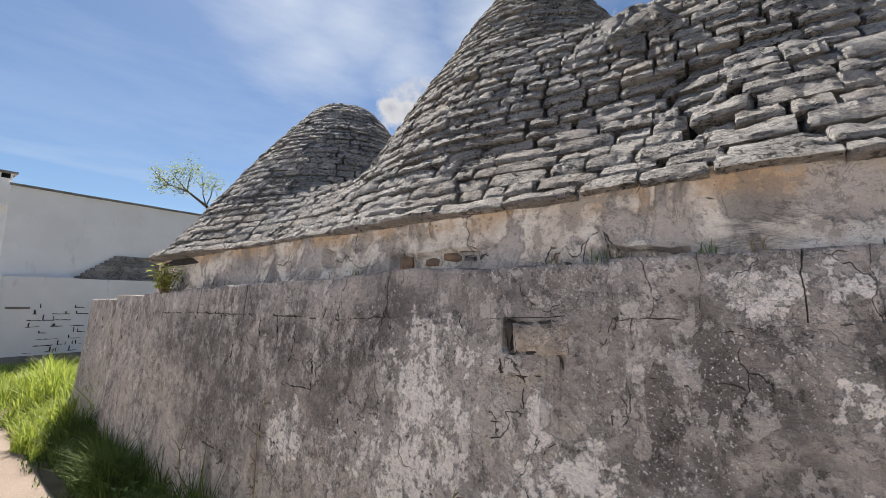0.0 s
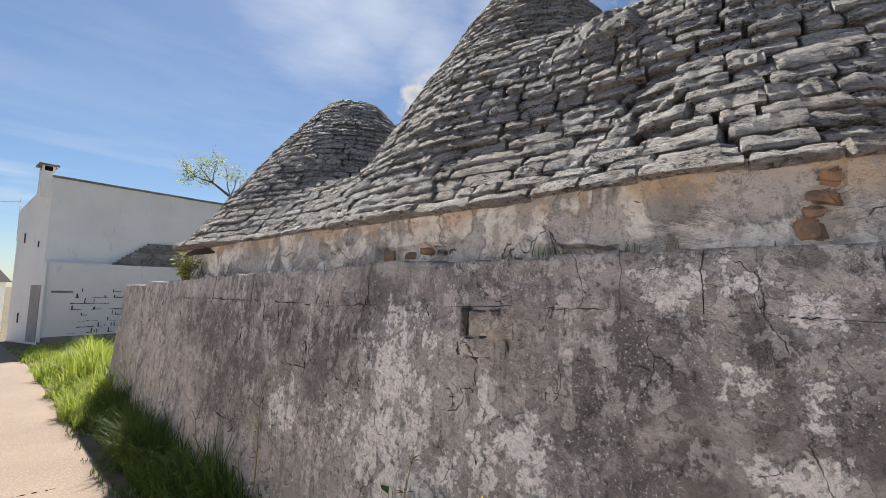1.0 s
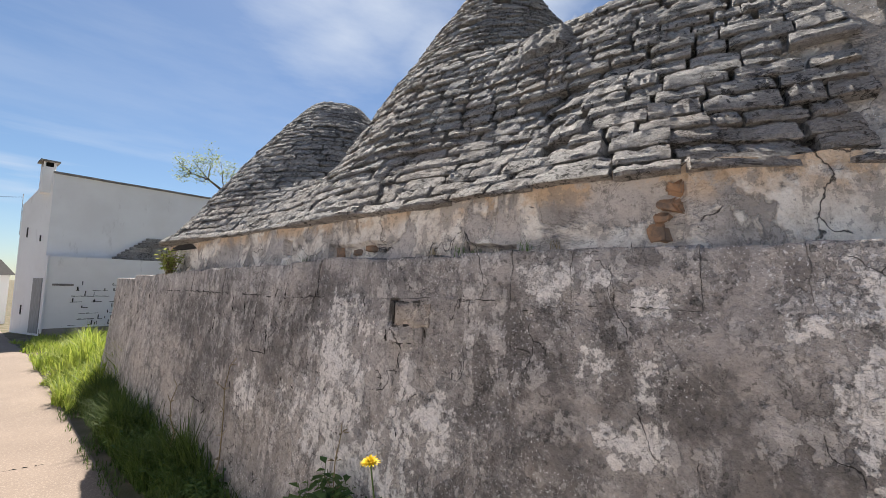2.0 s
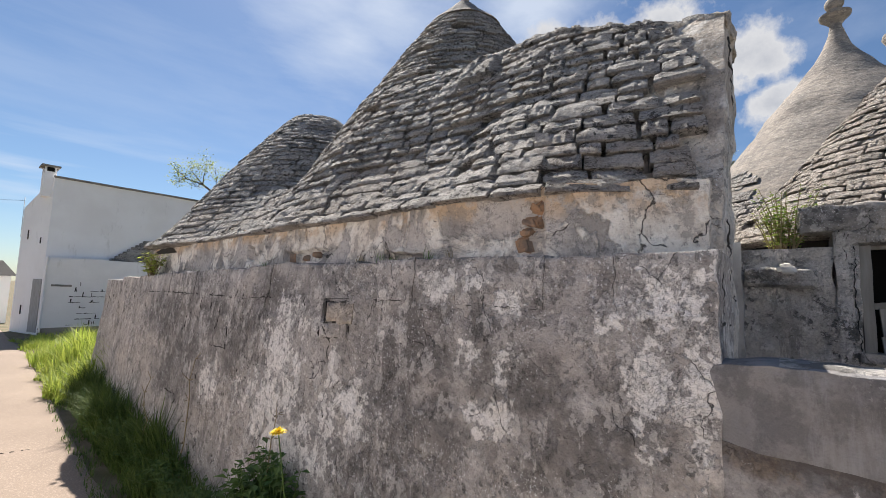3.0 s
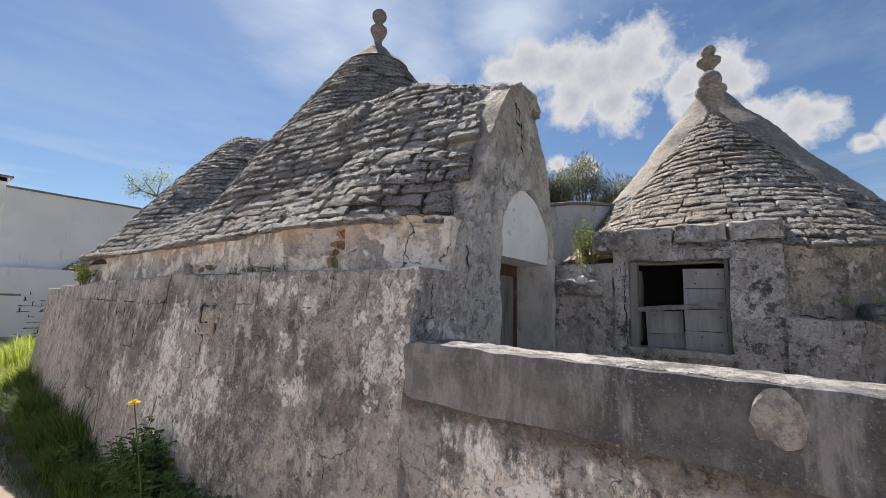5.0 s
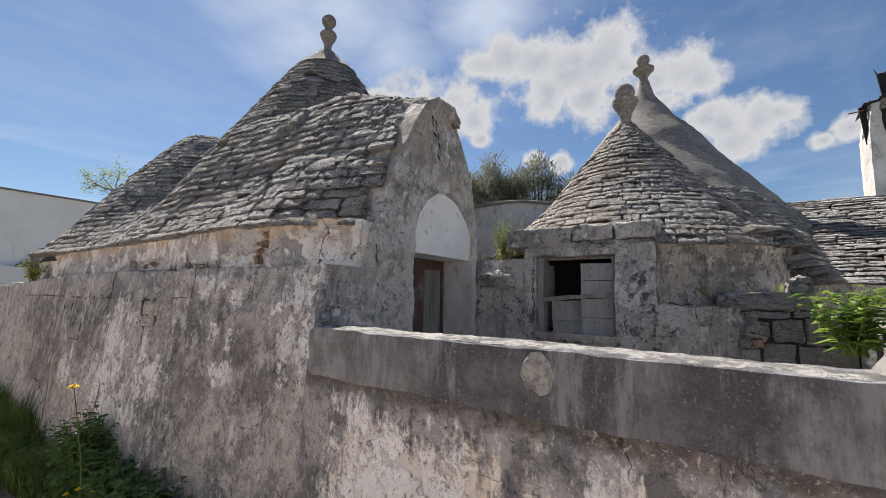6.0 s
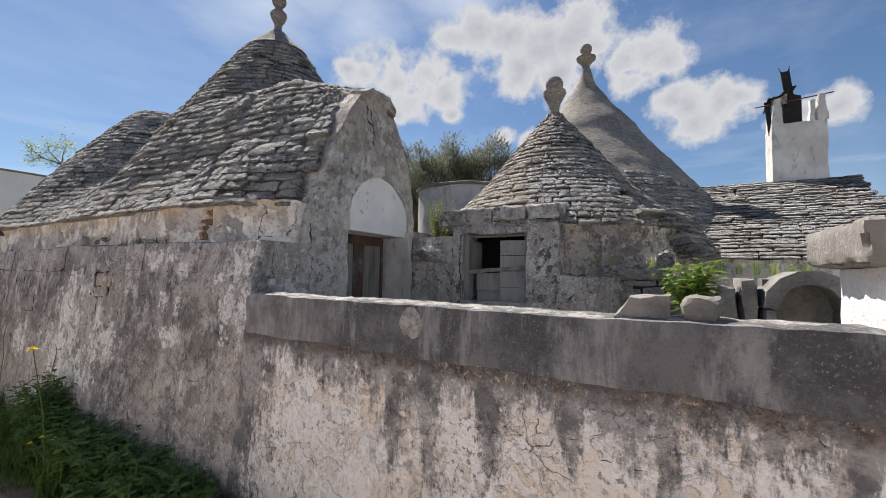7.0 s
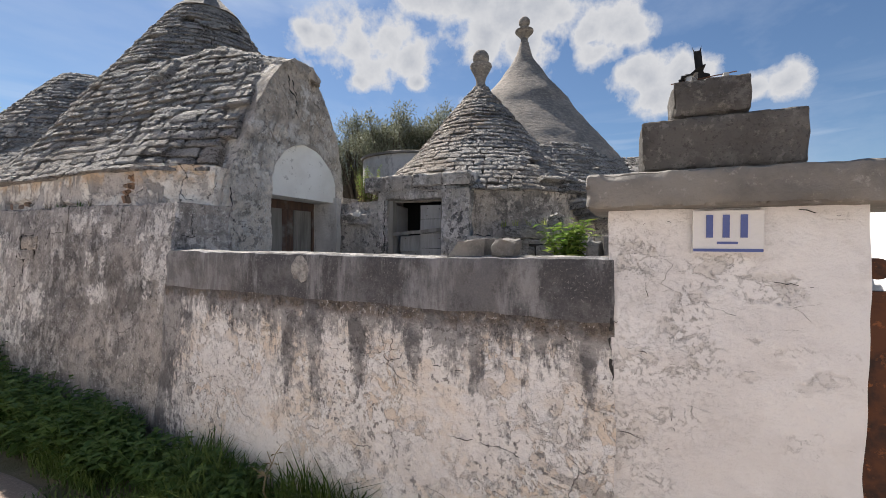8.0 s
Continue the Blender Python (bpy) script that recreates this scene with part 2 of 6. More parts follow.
    speck = m.math("MULTIPLY", m.span(m.noise(95, 4, 0.66), 0.60, 0.63), m.span(m.noise(2.6, 5, 0.62), 0.44, 0.58))
    c = m.mix(m.math("MULTIPLY", speck, 0.8), c, tuple(min(0.88, v * 1.1) for v in pale))
    pock = m.span(m.noise(24, 4, 0.6), 0.635, 0.655)
    c = m.mix(m.math("MULTIPLY", pock, 0.5), c, (0.06, 0.064, 0.058))
    c = m.mix(m.math("MULTIPLY", m.span(m.noise(60, 5, 0.7), 0.46, 0.62), 0.22), c, deep)
    crack = cracks(m, 2.9, 0.7, 0.006, 4.2, 0.54, 0.57)
    c = m.mix(m.math("MULTIPLY", crack, 0.85), c, (0.04, 0.036, 0.032))
    h = m.math("ADD", m.math("MULTIPLY", m.noise(6, 7, 0.64), 1.1), m.math("MULTIPLY", m.noise(38, 5, 0.68), 0.32))
    h = m.math("ADD", h, m.math("ADD", m.math("MULTIPLY", flake, 0.2), m.math("MULTIPLY", wash, 0.12)))
    h = m.math("SUBTRACT", h, m.math("MULTIPLY", m.math("ADD", m.math("ADD", crack, pock), m.math("MULTIPLY", m.math("ADD", scab, skin), 0.5)), 0.4))
    return m.finish(c, h, 1.0, relief)


PALE_STAINS = [(-1.12, 1.62, 0.16, 0.22), (-1.2, 1.35, 0.08, 0.3), (1.21, 1.20, 0.32, 0.4), (1.26, 0.88, 0.5, 0.3), (0.65, 1.12, 0.07, 0.24), (0.66, 0.85, 0.16, 0.3), (-0.28, 1.32, 0.08, 0.11), (-0.47, 1.27, 0.08, 0.15), (0.45, 0.95, 0.3, 0.2), (-0.11, 1.63, 0.17, 0.11),
               (-0.29, 1.65, 0.1, 0.11), (2.23, 0.84, 0.25, 0.25), (1.03, 0.66, 0.6, 0.2), (-0.48, 1.56, 0.1, 0.08), (-0.38, 1.06, 0.15, 0.09), (-1.05, 1.32, 0.12, 0.26), (-1.17, 1.25, 0.07, 0.1),
               (-0.93, 1.5, 0.1, 0.06), (-0.47, 1.08, 0.12, 0.12)]
DARK_RUNS = [(-1.44, 0.83, 0.075), (-1.6, 0.99, 0.05), (-1.95, 1.02, 0.05), (-2.2, 0.98, 0.045), (-2.56, 0.76, 0.13), (-2.74, 0.74, 0.1), (-2.44, 0.95, 0.055), (-3.0, 0.89, 0.04),
             (-3.04, 0.80, 0.055), (-3.23, 1.04, 0.04), (-3.37, 0.90, 0.05), (-3.55, 1.04, 0.03), (-3.63, 0.93, 0.11), (-3.69, 0.90, 0.06), (-3.9, 0.94, 0.04), (-4.02, 1.08, 0.035), (-4.16, 0.88, 0.05)]

DAMP = [(-1.0, 1.2, 0.15, 0.2), (0.2, 0.55, 0.4, 0.25), (2.9, 1.0, 0.8, 0.5), (1.9, 1.15, 0.35, 0.25), (2.0, 1.35, 0.8, 0.22), (3.5, 1.3, 1.0, 0.3), (1.35, 1.5, 0.5, 0.13), (3.0, 0.8, 0.8, 0.3), (0.08, 1.42, 0.17, 0.16), (-0.12, 1.53, 0.1, 0.18), (-0.4, 1.33, 0.08, 0.13), (0.2, 1.08, 0.2, 0.18), (-0.36, 1.44, 0.13, 0.11), (1.34, 1.57, 0.36, 0.14), (0.05, 1.59, 0.13, 0.09), (-0.18, 1.1, 0.12, 0.11), (1.79, 1.35, 0.31, 0.15), (0.06, 1.28, 0.37, 0.17), (-0.58, 1.23, 0.27, 0.22), (-0.83, 0.99, 0.29, 0.17), (-0.1, 0.95, 0.23, 0.15)]

STONE = mat_stone("grey_limestone", (0.42, 0.395, 0.373), (0.67, 0.632, 0.594), (0.185, 0.174, 0.164), True)
STONE_FAR = mat_stone("grey_limestone_joined", (0.42, 0.395, 0.373), (0.67, 0.632, 0.594), (0.185, 0.174, 0.164), False)
STONE_TAN = mat_stone("tan_limestone", (0.50, 0.435, 0.375), (0.64, 0.57, 0.505), (0.28, 0.24, 0.21), True)
WALL = mat_wall("grey_weathered_render", (0.45, 0.415, 0.39), (0.26, 0.242, 0.232), (0.90, 0.86, 0.82), 1.0, 0.3, PALE_STAINS, DAMP, 0.32)
GABLE = mat_wall("grey_gable_render", (0.82, 0.765, 0.695), (0.62, 0.575, 0.52), (0.90, 0.87, 0.83), 1.0, 0.2, (), (), 0.6, (0.58, 0.50, 0.42), 0.085)
HUTWALL = mat_wall("flaking_hut_render", (0.62, 0.575, 0.525), (0.31, 0.287, 0.265), (0.88, 0.82, 0.78), 1.0, 0.3, (), (), 0.7, None, 0.07)
DRUM = mat_wall("rough_brown_render", (0.55, 0.48, 0.41), (0.24, 0.212, 0.188), (0.74, 0.66, 0.57), 0.7, 0.3, (), (), 0.6)
STONE_DARK = mat_stone("dark_grey_limestone", (0.30, 0.283, 0.267), (0.46, 0.435, 0.41), (0.15, 0.141, 0.133), False)
RUBBLE = mat_stone("pale_rubble", (0.46, 0.43, 0.395), (0.60, 0.565, 0.52), (0.28, 0.26, 0.238), True, 0.15)
# near-black that paints the shade in gaps and cracks; also a far roof
CORE = Mat("gap_shade_and_dark_roof", 0.95)
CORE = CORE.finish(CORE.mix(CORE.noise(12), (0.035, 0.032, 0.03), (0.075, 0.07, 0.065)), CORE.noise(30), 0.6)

m = Mat("neck_plaster", 0.93)
c = m.mix(m.span(m.noise(2.3, 7, 0.7), 0.42, 0.58), (0.54, 0.50, 0.465), (0.35, 0.325, 0.303))
field = m.noise(2.2, 8, 0.62, warp=0.6)
cream = m.span(field, 0.445, 0.50)
c = m.mix(m.math("MULTIPLY", cream, 0.9), c, m.mix(m.span(m.noise(6, 7, 0.68), 0.42, 0.58), (0.88, 0.835, 0.76), (0.66, 0.59, 0.51)))
rim = m.math("SUBTRACT", 1.0, m.span(m.math("ABSOLUTE", m.math("SUBTRACT", field, 0.448)), 0.0, 0.006))
c = m.mix(m.math("MULTIPLY", rim, 0.5), c, (0.10, 0.088, 0.078))
tan = m.math("MULTIPLY", m.span(m.noise(3.6, 7, 0.65), 0.47, 0.56), m.span(m.math("ADD", m.axis("Z"), m.math("MULTIPLY", m.noise(5, 4), 0.12)), 1.98, 2.10))
c = m.mix(m.math("MULTIPLY", tan, 0.75), c, (0.60, 0.43, 0.27))
c = m.mix(m.math("MULTIPLY", m.span(m.noise(6.0, 7, 0.7), 0.54, 0.575), 0.45), c, (0.23, 0.212, 0.20))
c = m.mix(m.math("MULTIPLY", m.span(m.noise(22, 6, 0.68), 0.58, 0.61), 0.45), c, (0.13, 0.12, 0.11))
c = m.mix(m.math("MULTIPLY", m.span(m.noise(55, 5, 0.7), 0.50, 0.64), 0.15), c, (0.20, 0.185, 0.172))
crack = cracks(m, 3.4, 0.6, 0.010, 3.5, 0.53, 0.56)
c = m.mix(m.math("MULTIPLY", crack, 0.85), c, (0.05, 0.042, 0.038))
h = m.math("ADD", m.math("ADD", m.noise(7, 7, 0.64), m.math("MULTIPLY", m.noise(40, 5, 0.7), 0.18)), m.math("MULTIPLY", cream, 0.25))
NECK = m.finish(c, m.math("SUBTRACT", h, m.math("MULTIPLY", crack, 0.5)), 1.0, 0.045)

m = Mat("limewashed_low_wall", 0.93)
c = m.mix(m.span(m.noise(1.5, 6, 0.62), 0.40, 0.62), (0.89, 0.86, 0.835), (0.81, 0.77, 0.74))
c = m.mix(m.math("MULTIPLY", m.span(m.noise(1.7, 6, 0.64, (1, 1, 1.6)), 0.47, 0.60), 0.6), c, (0.82, 0.70, 0.575))
c = m.mix(m.math("MULTIPLY", m.span(m.noise(3.2, 7, 0.68), 0.50, 0.62), 0.15), c, (0.60, 0.57, 0.55))
mott = m.math("MULTIPLY", m.span(m.noise(7, 8, 0.7, warp=0.4), 0.49, 0.57), m.span(m.noise(1.8, 4, 0.6), 0.42, 0.58))
c = m.mix(m.math("MULTIPLY", mott, 0.2), c, (0.52, 0.49, 0.465))
c = m.mix(m.math("MULTIPLY", m.span(m.noise(16, 7, 0.7), 0.53, 0.60), 0.6), c, (0.87, 0.83, 0.80))
field = m.noise(9, 8, 0.66, warp=0.6)
peel = m.math("MULTIPLY", m.span(field, 0.515, 0.53), m.span(m.noise(2.4, 5, 0.6), 0.40, 0.54))
c = m.mix(m.math("MULTIPLY", peel, 0.62), c, m.mix(m.span(m.noise(4, 4, 0.6), 0.4, 0.6), (0.58, 0.54, 0.51), (0.74, 0.60, 0.46)))
rim = m.math("MULTIPLY", m.math("SUBTRACT", 1.0, m.span(m.math("ABSOLUTE", m.math("SUBTRACT", field, 0.518)), 0.0, 0.008)), m.span(m.noise(2.4, 5, 0.6), 0.42, 0.52))
c = m.mix(m.math("MULTIPLY", rim, 0.35), c, (0.22, 0.195, 0.175))
skin = m.math("MULTIPLY", m.span(m.noise(15, 8, 0.68), 0.52, 0.535), m.span(m.noise(3.1, 5, 0.6), 0.40, 0.56))
c = m.mix(m.math("MULTIPLY", skin, 0.85), c, (0.90, 0.87, 0.845))
lost = m.math("ADD", m.spots([(-4.13, 0.54, 0.13, 0.03), (-4.19, 0.525, 0.07, 0.035), (-4.14, 1.0, 0.05, 0.1)]), m.math("MULTIPLY", m.math("SUBTRACT", m.noise(14, 7, 0.7), 0.5), 2.2))
c = m.mix(m.math("MULTIPLY", m.span(lost, 0.2, 0.32), 0.75), c, (0.44, 0.405, 0.375))
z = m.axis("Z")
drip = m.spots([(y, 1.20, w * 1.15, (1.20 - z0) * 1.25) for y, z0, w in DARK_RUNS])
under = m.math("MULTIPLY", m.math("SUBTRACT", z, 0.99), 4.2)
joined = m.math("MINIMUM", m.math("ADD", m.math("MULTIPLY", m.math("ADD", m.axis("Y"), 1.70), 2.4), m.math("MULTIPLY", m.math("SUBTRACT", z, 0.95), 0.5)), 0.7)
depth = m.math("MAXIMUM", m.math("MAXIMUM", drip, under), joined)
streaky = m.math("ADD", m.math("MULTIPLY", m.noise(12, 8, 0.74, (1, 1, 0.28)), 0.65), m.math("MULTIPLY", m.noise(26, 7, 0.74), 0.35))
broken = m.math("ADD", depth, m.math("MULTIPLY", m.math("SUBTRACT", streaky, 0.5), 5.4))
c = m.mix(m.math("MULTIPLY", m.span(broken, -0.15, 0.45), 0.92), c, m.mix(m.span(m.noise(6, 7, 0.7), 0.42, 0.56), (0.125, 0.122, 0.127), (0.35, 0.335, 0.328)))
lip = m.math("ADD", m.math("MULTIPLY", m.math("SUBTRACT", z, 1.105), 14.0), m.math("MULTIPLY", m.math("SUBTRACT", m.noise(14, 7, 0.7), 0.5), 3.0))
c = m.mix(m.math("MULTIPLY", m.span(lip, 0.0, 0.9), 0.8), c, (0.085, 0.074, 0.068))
rust = m.math("MULTIPLY", m.span(m.math("ABSOLUTE", m.math("SUBTRACT", z, 1.14)), 0.06, 0.01), m.span(m.noise(6, 7, 0.7), 0.45, 0.55))
c = m.mix(m.math("MULTIPLY", rust, 0.75), c, m.mix(m.span(m.noise(30, 6, 0.7), 0.4, 0.62), (0.10, 0.078, 0.062), (0.20, 0.155, 0.115)))
dots = m.math("MULTIPLY", m.span(m.noise(30, 5, 0.65), 0.585, 0.61), m.span(m.noise(2.6, 4, 0.6), 0.46, 0.58))
c = m.mix(m.math("MULTIPLY", dots, 0.7), c, (0.17, 0.15, 0.14))
grit = m.math("MULTIPLY", m.span(m.noise(55, 4, 0.62), 0.60, 0.63), m.span(m.noise(3.0, 4, 0.6), 0.45, 0.58))
c = m.mix(m.math("MULTIPLY", grit, 0.4), c, (0.88, 0.85, 0.82))
c = m.mix(m.math("MULTIPLY", m.span(m.noise(60, 5, 0.7), 0.46, 0.60), 0.06), c, (0.34, 0.31, 0.295))
crack = cracks(m, 2.2, 1.6, 0.005, 3.0, 0.55, 0.58)
c = m.mix(m.math("MULTIPLY", crack, 0.8), c, (0.07, 0.06, 0.055))
h = m.math("ADD", m.noise(6, 7, 0.64), m.math("MULTIPLY", m.noise(36, 5, 0.68), 0.45))
h = m.math("SUBTRACT", h, m.math("MULTIPLY", m.math("ADD", crack, dots), 0.3))
LIME = m.finish(c, m.math("SUBTRACT", h, m.math("MULTIPLY", m.math("SUBTRACT", peel, m.math("MULTIPLY", skin, 0.6)), 0.28)), 1.0, 0.032)

m = Mat("dark_cement_band", 0.9)
c = m.mix(m.span(m.noise(2.4, 7, 0.66), 0.42, 0.58), (0.165, 0.161, 0.167), (0.085, 0.083, 0.088))
c = m.mix(m.math("MULTIPLY", m.span(m.noise(5, 7, 0.7, (1, 1, 0.4)), 0.52, 0.64), 0.45), c, (0.40, 0.392, 0.395))
c = m.mix(m.math("MULTIPLY", m.span(m.noise(14, 8, 0.75), 0.53, 0.6), 0.4), c, (0.075, 0.072, 0.074))
toward = m.math("ADD", m.axis("Y"), m.math("MULTIPLY", m.math("SUBTRACT", m.noise(2.5, 6, 0.65), 0.5), 1.8))
c = m.mix(m.math("MULTIPLY", m.span(toward, -2.3, -1.2), 0.7), c, m.mix(m.span(m.noise(5, 7, 0.7), 0.44, 0.56), (0.37, 0.348, 0.332), (0.19, 0.18, 0.175)))
speck = m.math("MULTIPLY", m.span(m.noise(85, 5, 0.65), 0.60, 0.63), m.span(m.noise(2.4, 5, 0.65), 0.42, 0.58))
c = m.mix(m.math("MULTIPLY", speck, 0.35), c, (0.45, 0.43, 0.415))
wash = m.math("MULTIPLY", m.span(m.noise(5.0, 8, 0.72, (1, 1, 0.22)), 0.50, 0.62), 0.6)
c = m.mix(wash, c, (0.35, 0.345, 0.355))
c = m.mix(m.math("MULTIPLY", m.span(m.noise(110, 4, 0.7), 0.50, 0.62), 0.12), c, (0.34, 0.325, 0.315))
BAND = m.finish(c, m.math("ADD", m.noise(9, 8, 0.72), m.math("MULTIPLY", m.noise(60, 5, 0.75), 0.3)), 0.8, 0.025)

m = Mat("pillar_limewash", 0.9)
c = m.mix(m.span(m.noise(1.6, 7, 0.7), 0.42, 0.6), (0.88, 0.85, 0.83), (0.80, 0.765, 0.745))
c = m.mix(m.math("MULTIPLY", m.span(m.noise(4.2, 7, 0.7, (1, 1, 1.8)), 0.53, 0.62), 0.35), c, (0.64, 0.60, 0.575))
field = m.noise(8, 8, 0.66, (1, 1, 1.7), warp=0.5)
near_wall = m.span(m.math("ADD", m.axis("Y"), m.math("MULTIPLY", m.math("SUBTRACT", m.noise(2.4, 5, 0.6), 0.5), 1.6)), -4.75, -4.25)
worn = m.spots([(-4.49, 1.19, 0.09, 0.14), (-4.56, 1.07, 0.1, 0.1), (-4.34, 1.03, 0.16, 0.07), (-4.49, 1.01, 0.08, 0.05), (-4.58, 1.39, 0.12, 0.08), (-4.30, 0.76, 0.08, 0.12), (-4.44, 0.85, 0.12, 0.04), (-4.38, 0.615, 0.12, 0.04), (-4.72, 1.33, 0.12, 0.06), (-4.33, 1.42, 0.09, 0.1)])
gate = m.math("MAXIMUM", m.math("MULTIPLY", near_wall, 0.3), m.math("MAXIMUM", m.span(m.math("ADD", worn, m.math("MULTIPLY", m.math("SUBTRACT", m.noise(7, 6, 0.66), 0.5), 2.0)), -0.1, 0.5), m.math("MULTIPLY", m.span(m.noise(2.3, 4, 0.6, (1, 1, 2)), 0.59, 0.66), 0.6)))
peel = m.math("MULTIPLY", m.span(field, 0.53, 0.545), gate)
c = m.mix(m.math("MULTIPLY", peel, 0.55), c, m.mix(m.noise(14, 5), (0.50, 0.475, 0.45), (0.70, 0.645, 0.59)))
fine = m.math("MULTIPLY", m.span(m.noise(48, 6, 0.68), 0.56, 0.59), gate)
c = m.mix(m.math("MULTIPLY", fine, 0.4), c, (0.44, 0.415, 0.395))
crack = cracks(m, 1.9, 4.0, 0.004, 3.2, 0.60, 0.63)
c = m.mix(m.math("MULTIPLY", crack, 0.4), c, (0.25, 0.22, 0.20))
h = m.math("ADD", m.noise(4, 8, 0.66), m.math("MULTIPLY", m.noise(40, 6, 0.75), 0.25))
PILLAR = m.finish(c, m.math("SUBTRACT", h, m.math("MULTIPLY", m.math("ADD", m.math("ADD", crack, peel), fine), 0.25)), 0.8, 0.028)

m = Mat("concrete", 0.9)
c = m.mix(m.span(m.noise(3.5, 6, 0.6), 0.35, 0.68), (0.27, 0.25, 0.226), (0.16, 0.149, 0.136))
c = m.mix(m.math("MULTIPLY", m.span(m.noise(26, 6, 0.75), 0.56, 0.68), 0.6), c, (0.42, 0.395, 0.36))
CONCRETE = m.finish(c, m.math("ADD", m.noise(14, 8, 0.7), m.math("MULTIPLY", m.noise(80, 4), 0.3)), 0.6, 0.02)

m = Mat("dark_block_concrete", 0.92)
c = m.mix(m.span(m.noise(3.5, 6, 0.6), 0.38, 0.64), (0.14, 0.13, 0.118), (0.08, 0.074, 0.068))
c = m.mix(m.math("MULTIPLY", m.span(m.noise(26, 6, 0.7), 0.54, 0.64), 0.5), c, (0.27, 0.25, 0.225))
c = m.mix(m.math("MULTIPLY", m.span(m.noise(6, 7, 0.68), 0.53, 0.62), 0.5), c, (0.22, 0.205, 0.19))
c = m.mix(m.math("MULTIPLY", m.span(m.noise(75, 4, 0.65), 0.58, 0.63), 0.5), c, (0.05, 0.046, 0.042))
BLOCK = m.finish(c, m.math("ADD", m.noise(14, 8, 0.7), m.math("MULTIPLY", m.noise(70, 4), 0.35)), 0.9, 0.025)
m = Mat("mortar_crust", 0.95)
c = m.mix(m.span(m.noise(9, 6, 0.65), 0.40, 0.60), (0.46, 0.435, 0.405), (0.17, 0.16, 0.15))
c = m.mix(m.math("MULTIPLY", m.span(m.noise(30, 6, 0.7), 0.52, 0.58), 0.6), c, (0.13, 0.122, 0.115))
CRUST = m.finish(c, m.math("ADD", m.noise(18, 8, 0.7), m.math("MULTIPLY", m.noise(70, 4), 0.35)), 1.0, 0.03)

m = Mat("white_house_paint", 0.85)
c = m.mix(m.span(m.noise(0.8, 5, 0.6), 0.3, 0.7), (0.87, 0.86, 0.85), (0.80, 0.785, 0.77))
c = m.mix(m.math("MULTIPLY", m.span(m.noise(3, 6, 0.7, (1, 1, 0.3)), 0.58, 0.7), 0.35), c, (0.5, 0.48, 0.45))
HOUSE = m.finish(c, m.noise(5, 7, 0.65), 0.35, 0.02)

m = Mat("aged_plaster", 0.9)
c = m.mix(m.span(m.noise(2.0, 6, 0.62), 0.4, 0.62), (0.66, 0.635, 0.60), (0.52, 0.495, 0.465))
c = m.mix(m.math("MULTIPLY", m.span(m.noise(9, 7, 0.68, (1, 1, 0.5)), 0.53, 0.64), 0.55), c, (0.27, 0.25, 0.23))
AGED = m.finish(c, m.math("ADD", m.noise(7, 7, 0.65), m.math("MULTIPLY", m.noise(40, 5), 0.3)), 0.8, 0.03)

m = Mat("tympanum_limewash", 0.9)
c = m.mix(m.span(m.noise(3, 5), 0.35, 0.7), (0.88, 0.87, 0.83), (0.78, 0.76, 0.71))
c = m.mix(m.math("MULTIPLY", m.span(m.noise(9, 6, 0.7), 0.6, 0.66), 0.6), c, (0.35, 0.33, 0.3))
TYMP = m.finish(c, m.noise(14, 7), 0.4)

m = Mat("cone_plaster", 0.93)
c = m.mix(m.span(m.noise(1.6, 6, 0.62), 0.38, 0.62), (0.31, 0.27, 0.23), (0.20, 0.18, 0.162))
c = m.mix(m.math("MULTIPLY", m.span(m.noise(9, 7, 0.7, (1, 1, 2.8)), 0.50, 0.58), 0.6), c, (0.14, 0.128, 0.12))
c = m.mix(m.math("MULTIPLY", m.span(m.noise(16, 7, 0.7, (1, 1, 2.2)), 0.53, 0.60), 0.55), c, (0.44, 0.395, 0.345))
c = m.mix(m.math("MULTIPLY", m.span(m.noise(45, 5, 0.7), 0.52, 0.62), 0.35), c, (0.12, 0.11, 0.10))
CONE = m.finish(c, m.math("ADD", m.noise(9, 8, 0.65, (1, 1, 2.5)), m.math("MULTIPLY", m.noise(40, 5), 0.4)), 0.7, 0.022)

m = Mat("road_surface", 0.95)
c = m.mix(m.span(m.noise(0.9, 5, 0.6), 0.3, 0.7), (0.29, 0.228, 0.181), (0.24, 0.188, 0.15))
c = m.mix(m.math("MULTIPLY", m.span(m.noise(70, 3, 0.7), 0.52, 0.64), 0.5), c, (0.46, 0.375, 0.31))
c = m.mix(m.math("MULTIPLY", m.span(m.noise(45, 4, 0.7), 0.58, 0.68), 0.5), c, (0.16, 0.14, 0.12))
ROAD = m.finish(c, m.math("ADD", m.noise(90, 4, 0.7), m.noise(8, 4)), 0.5, 0.01)

m = Mat("dry_soil", 0.97)
c = m.mix(m.span(m.noise(2.0, 6, 0.6), 0.35, 0.65), (0.21, 0.165, 0.12), (0.12, 0.115, 0.06))
SOIL = m.finish(c, m.noise(25, 6, 0.7), 0.8, 0.03)

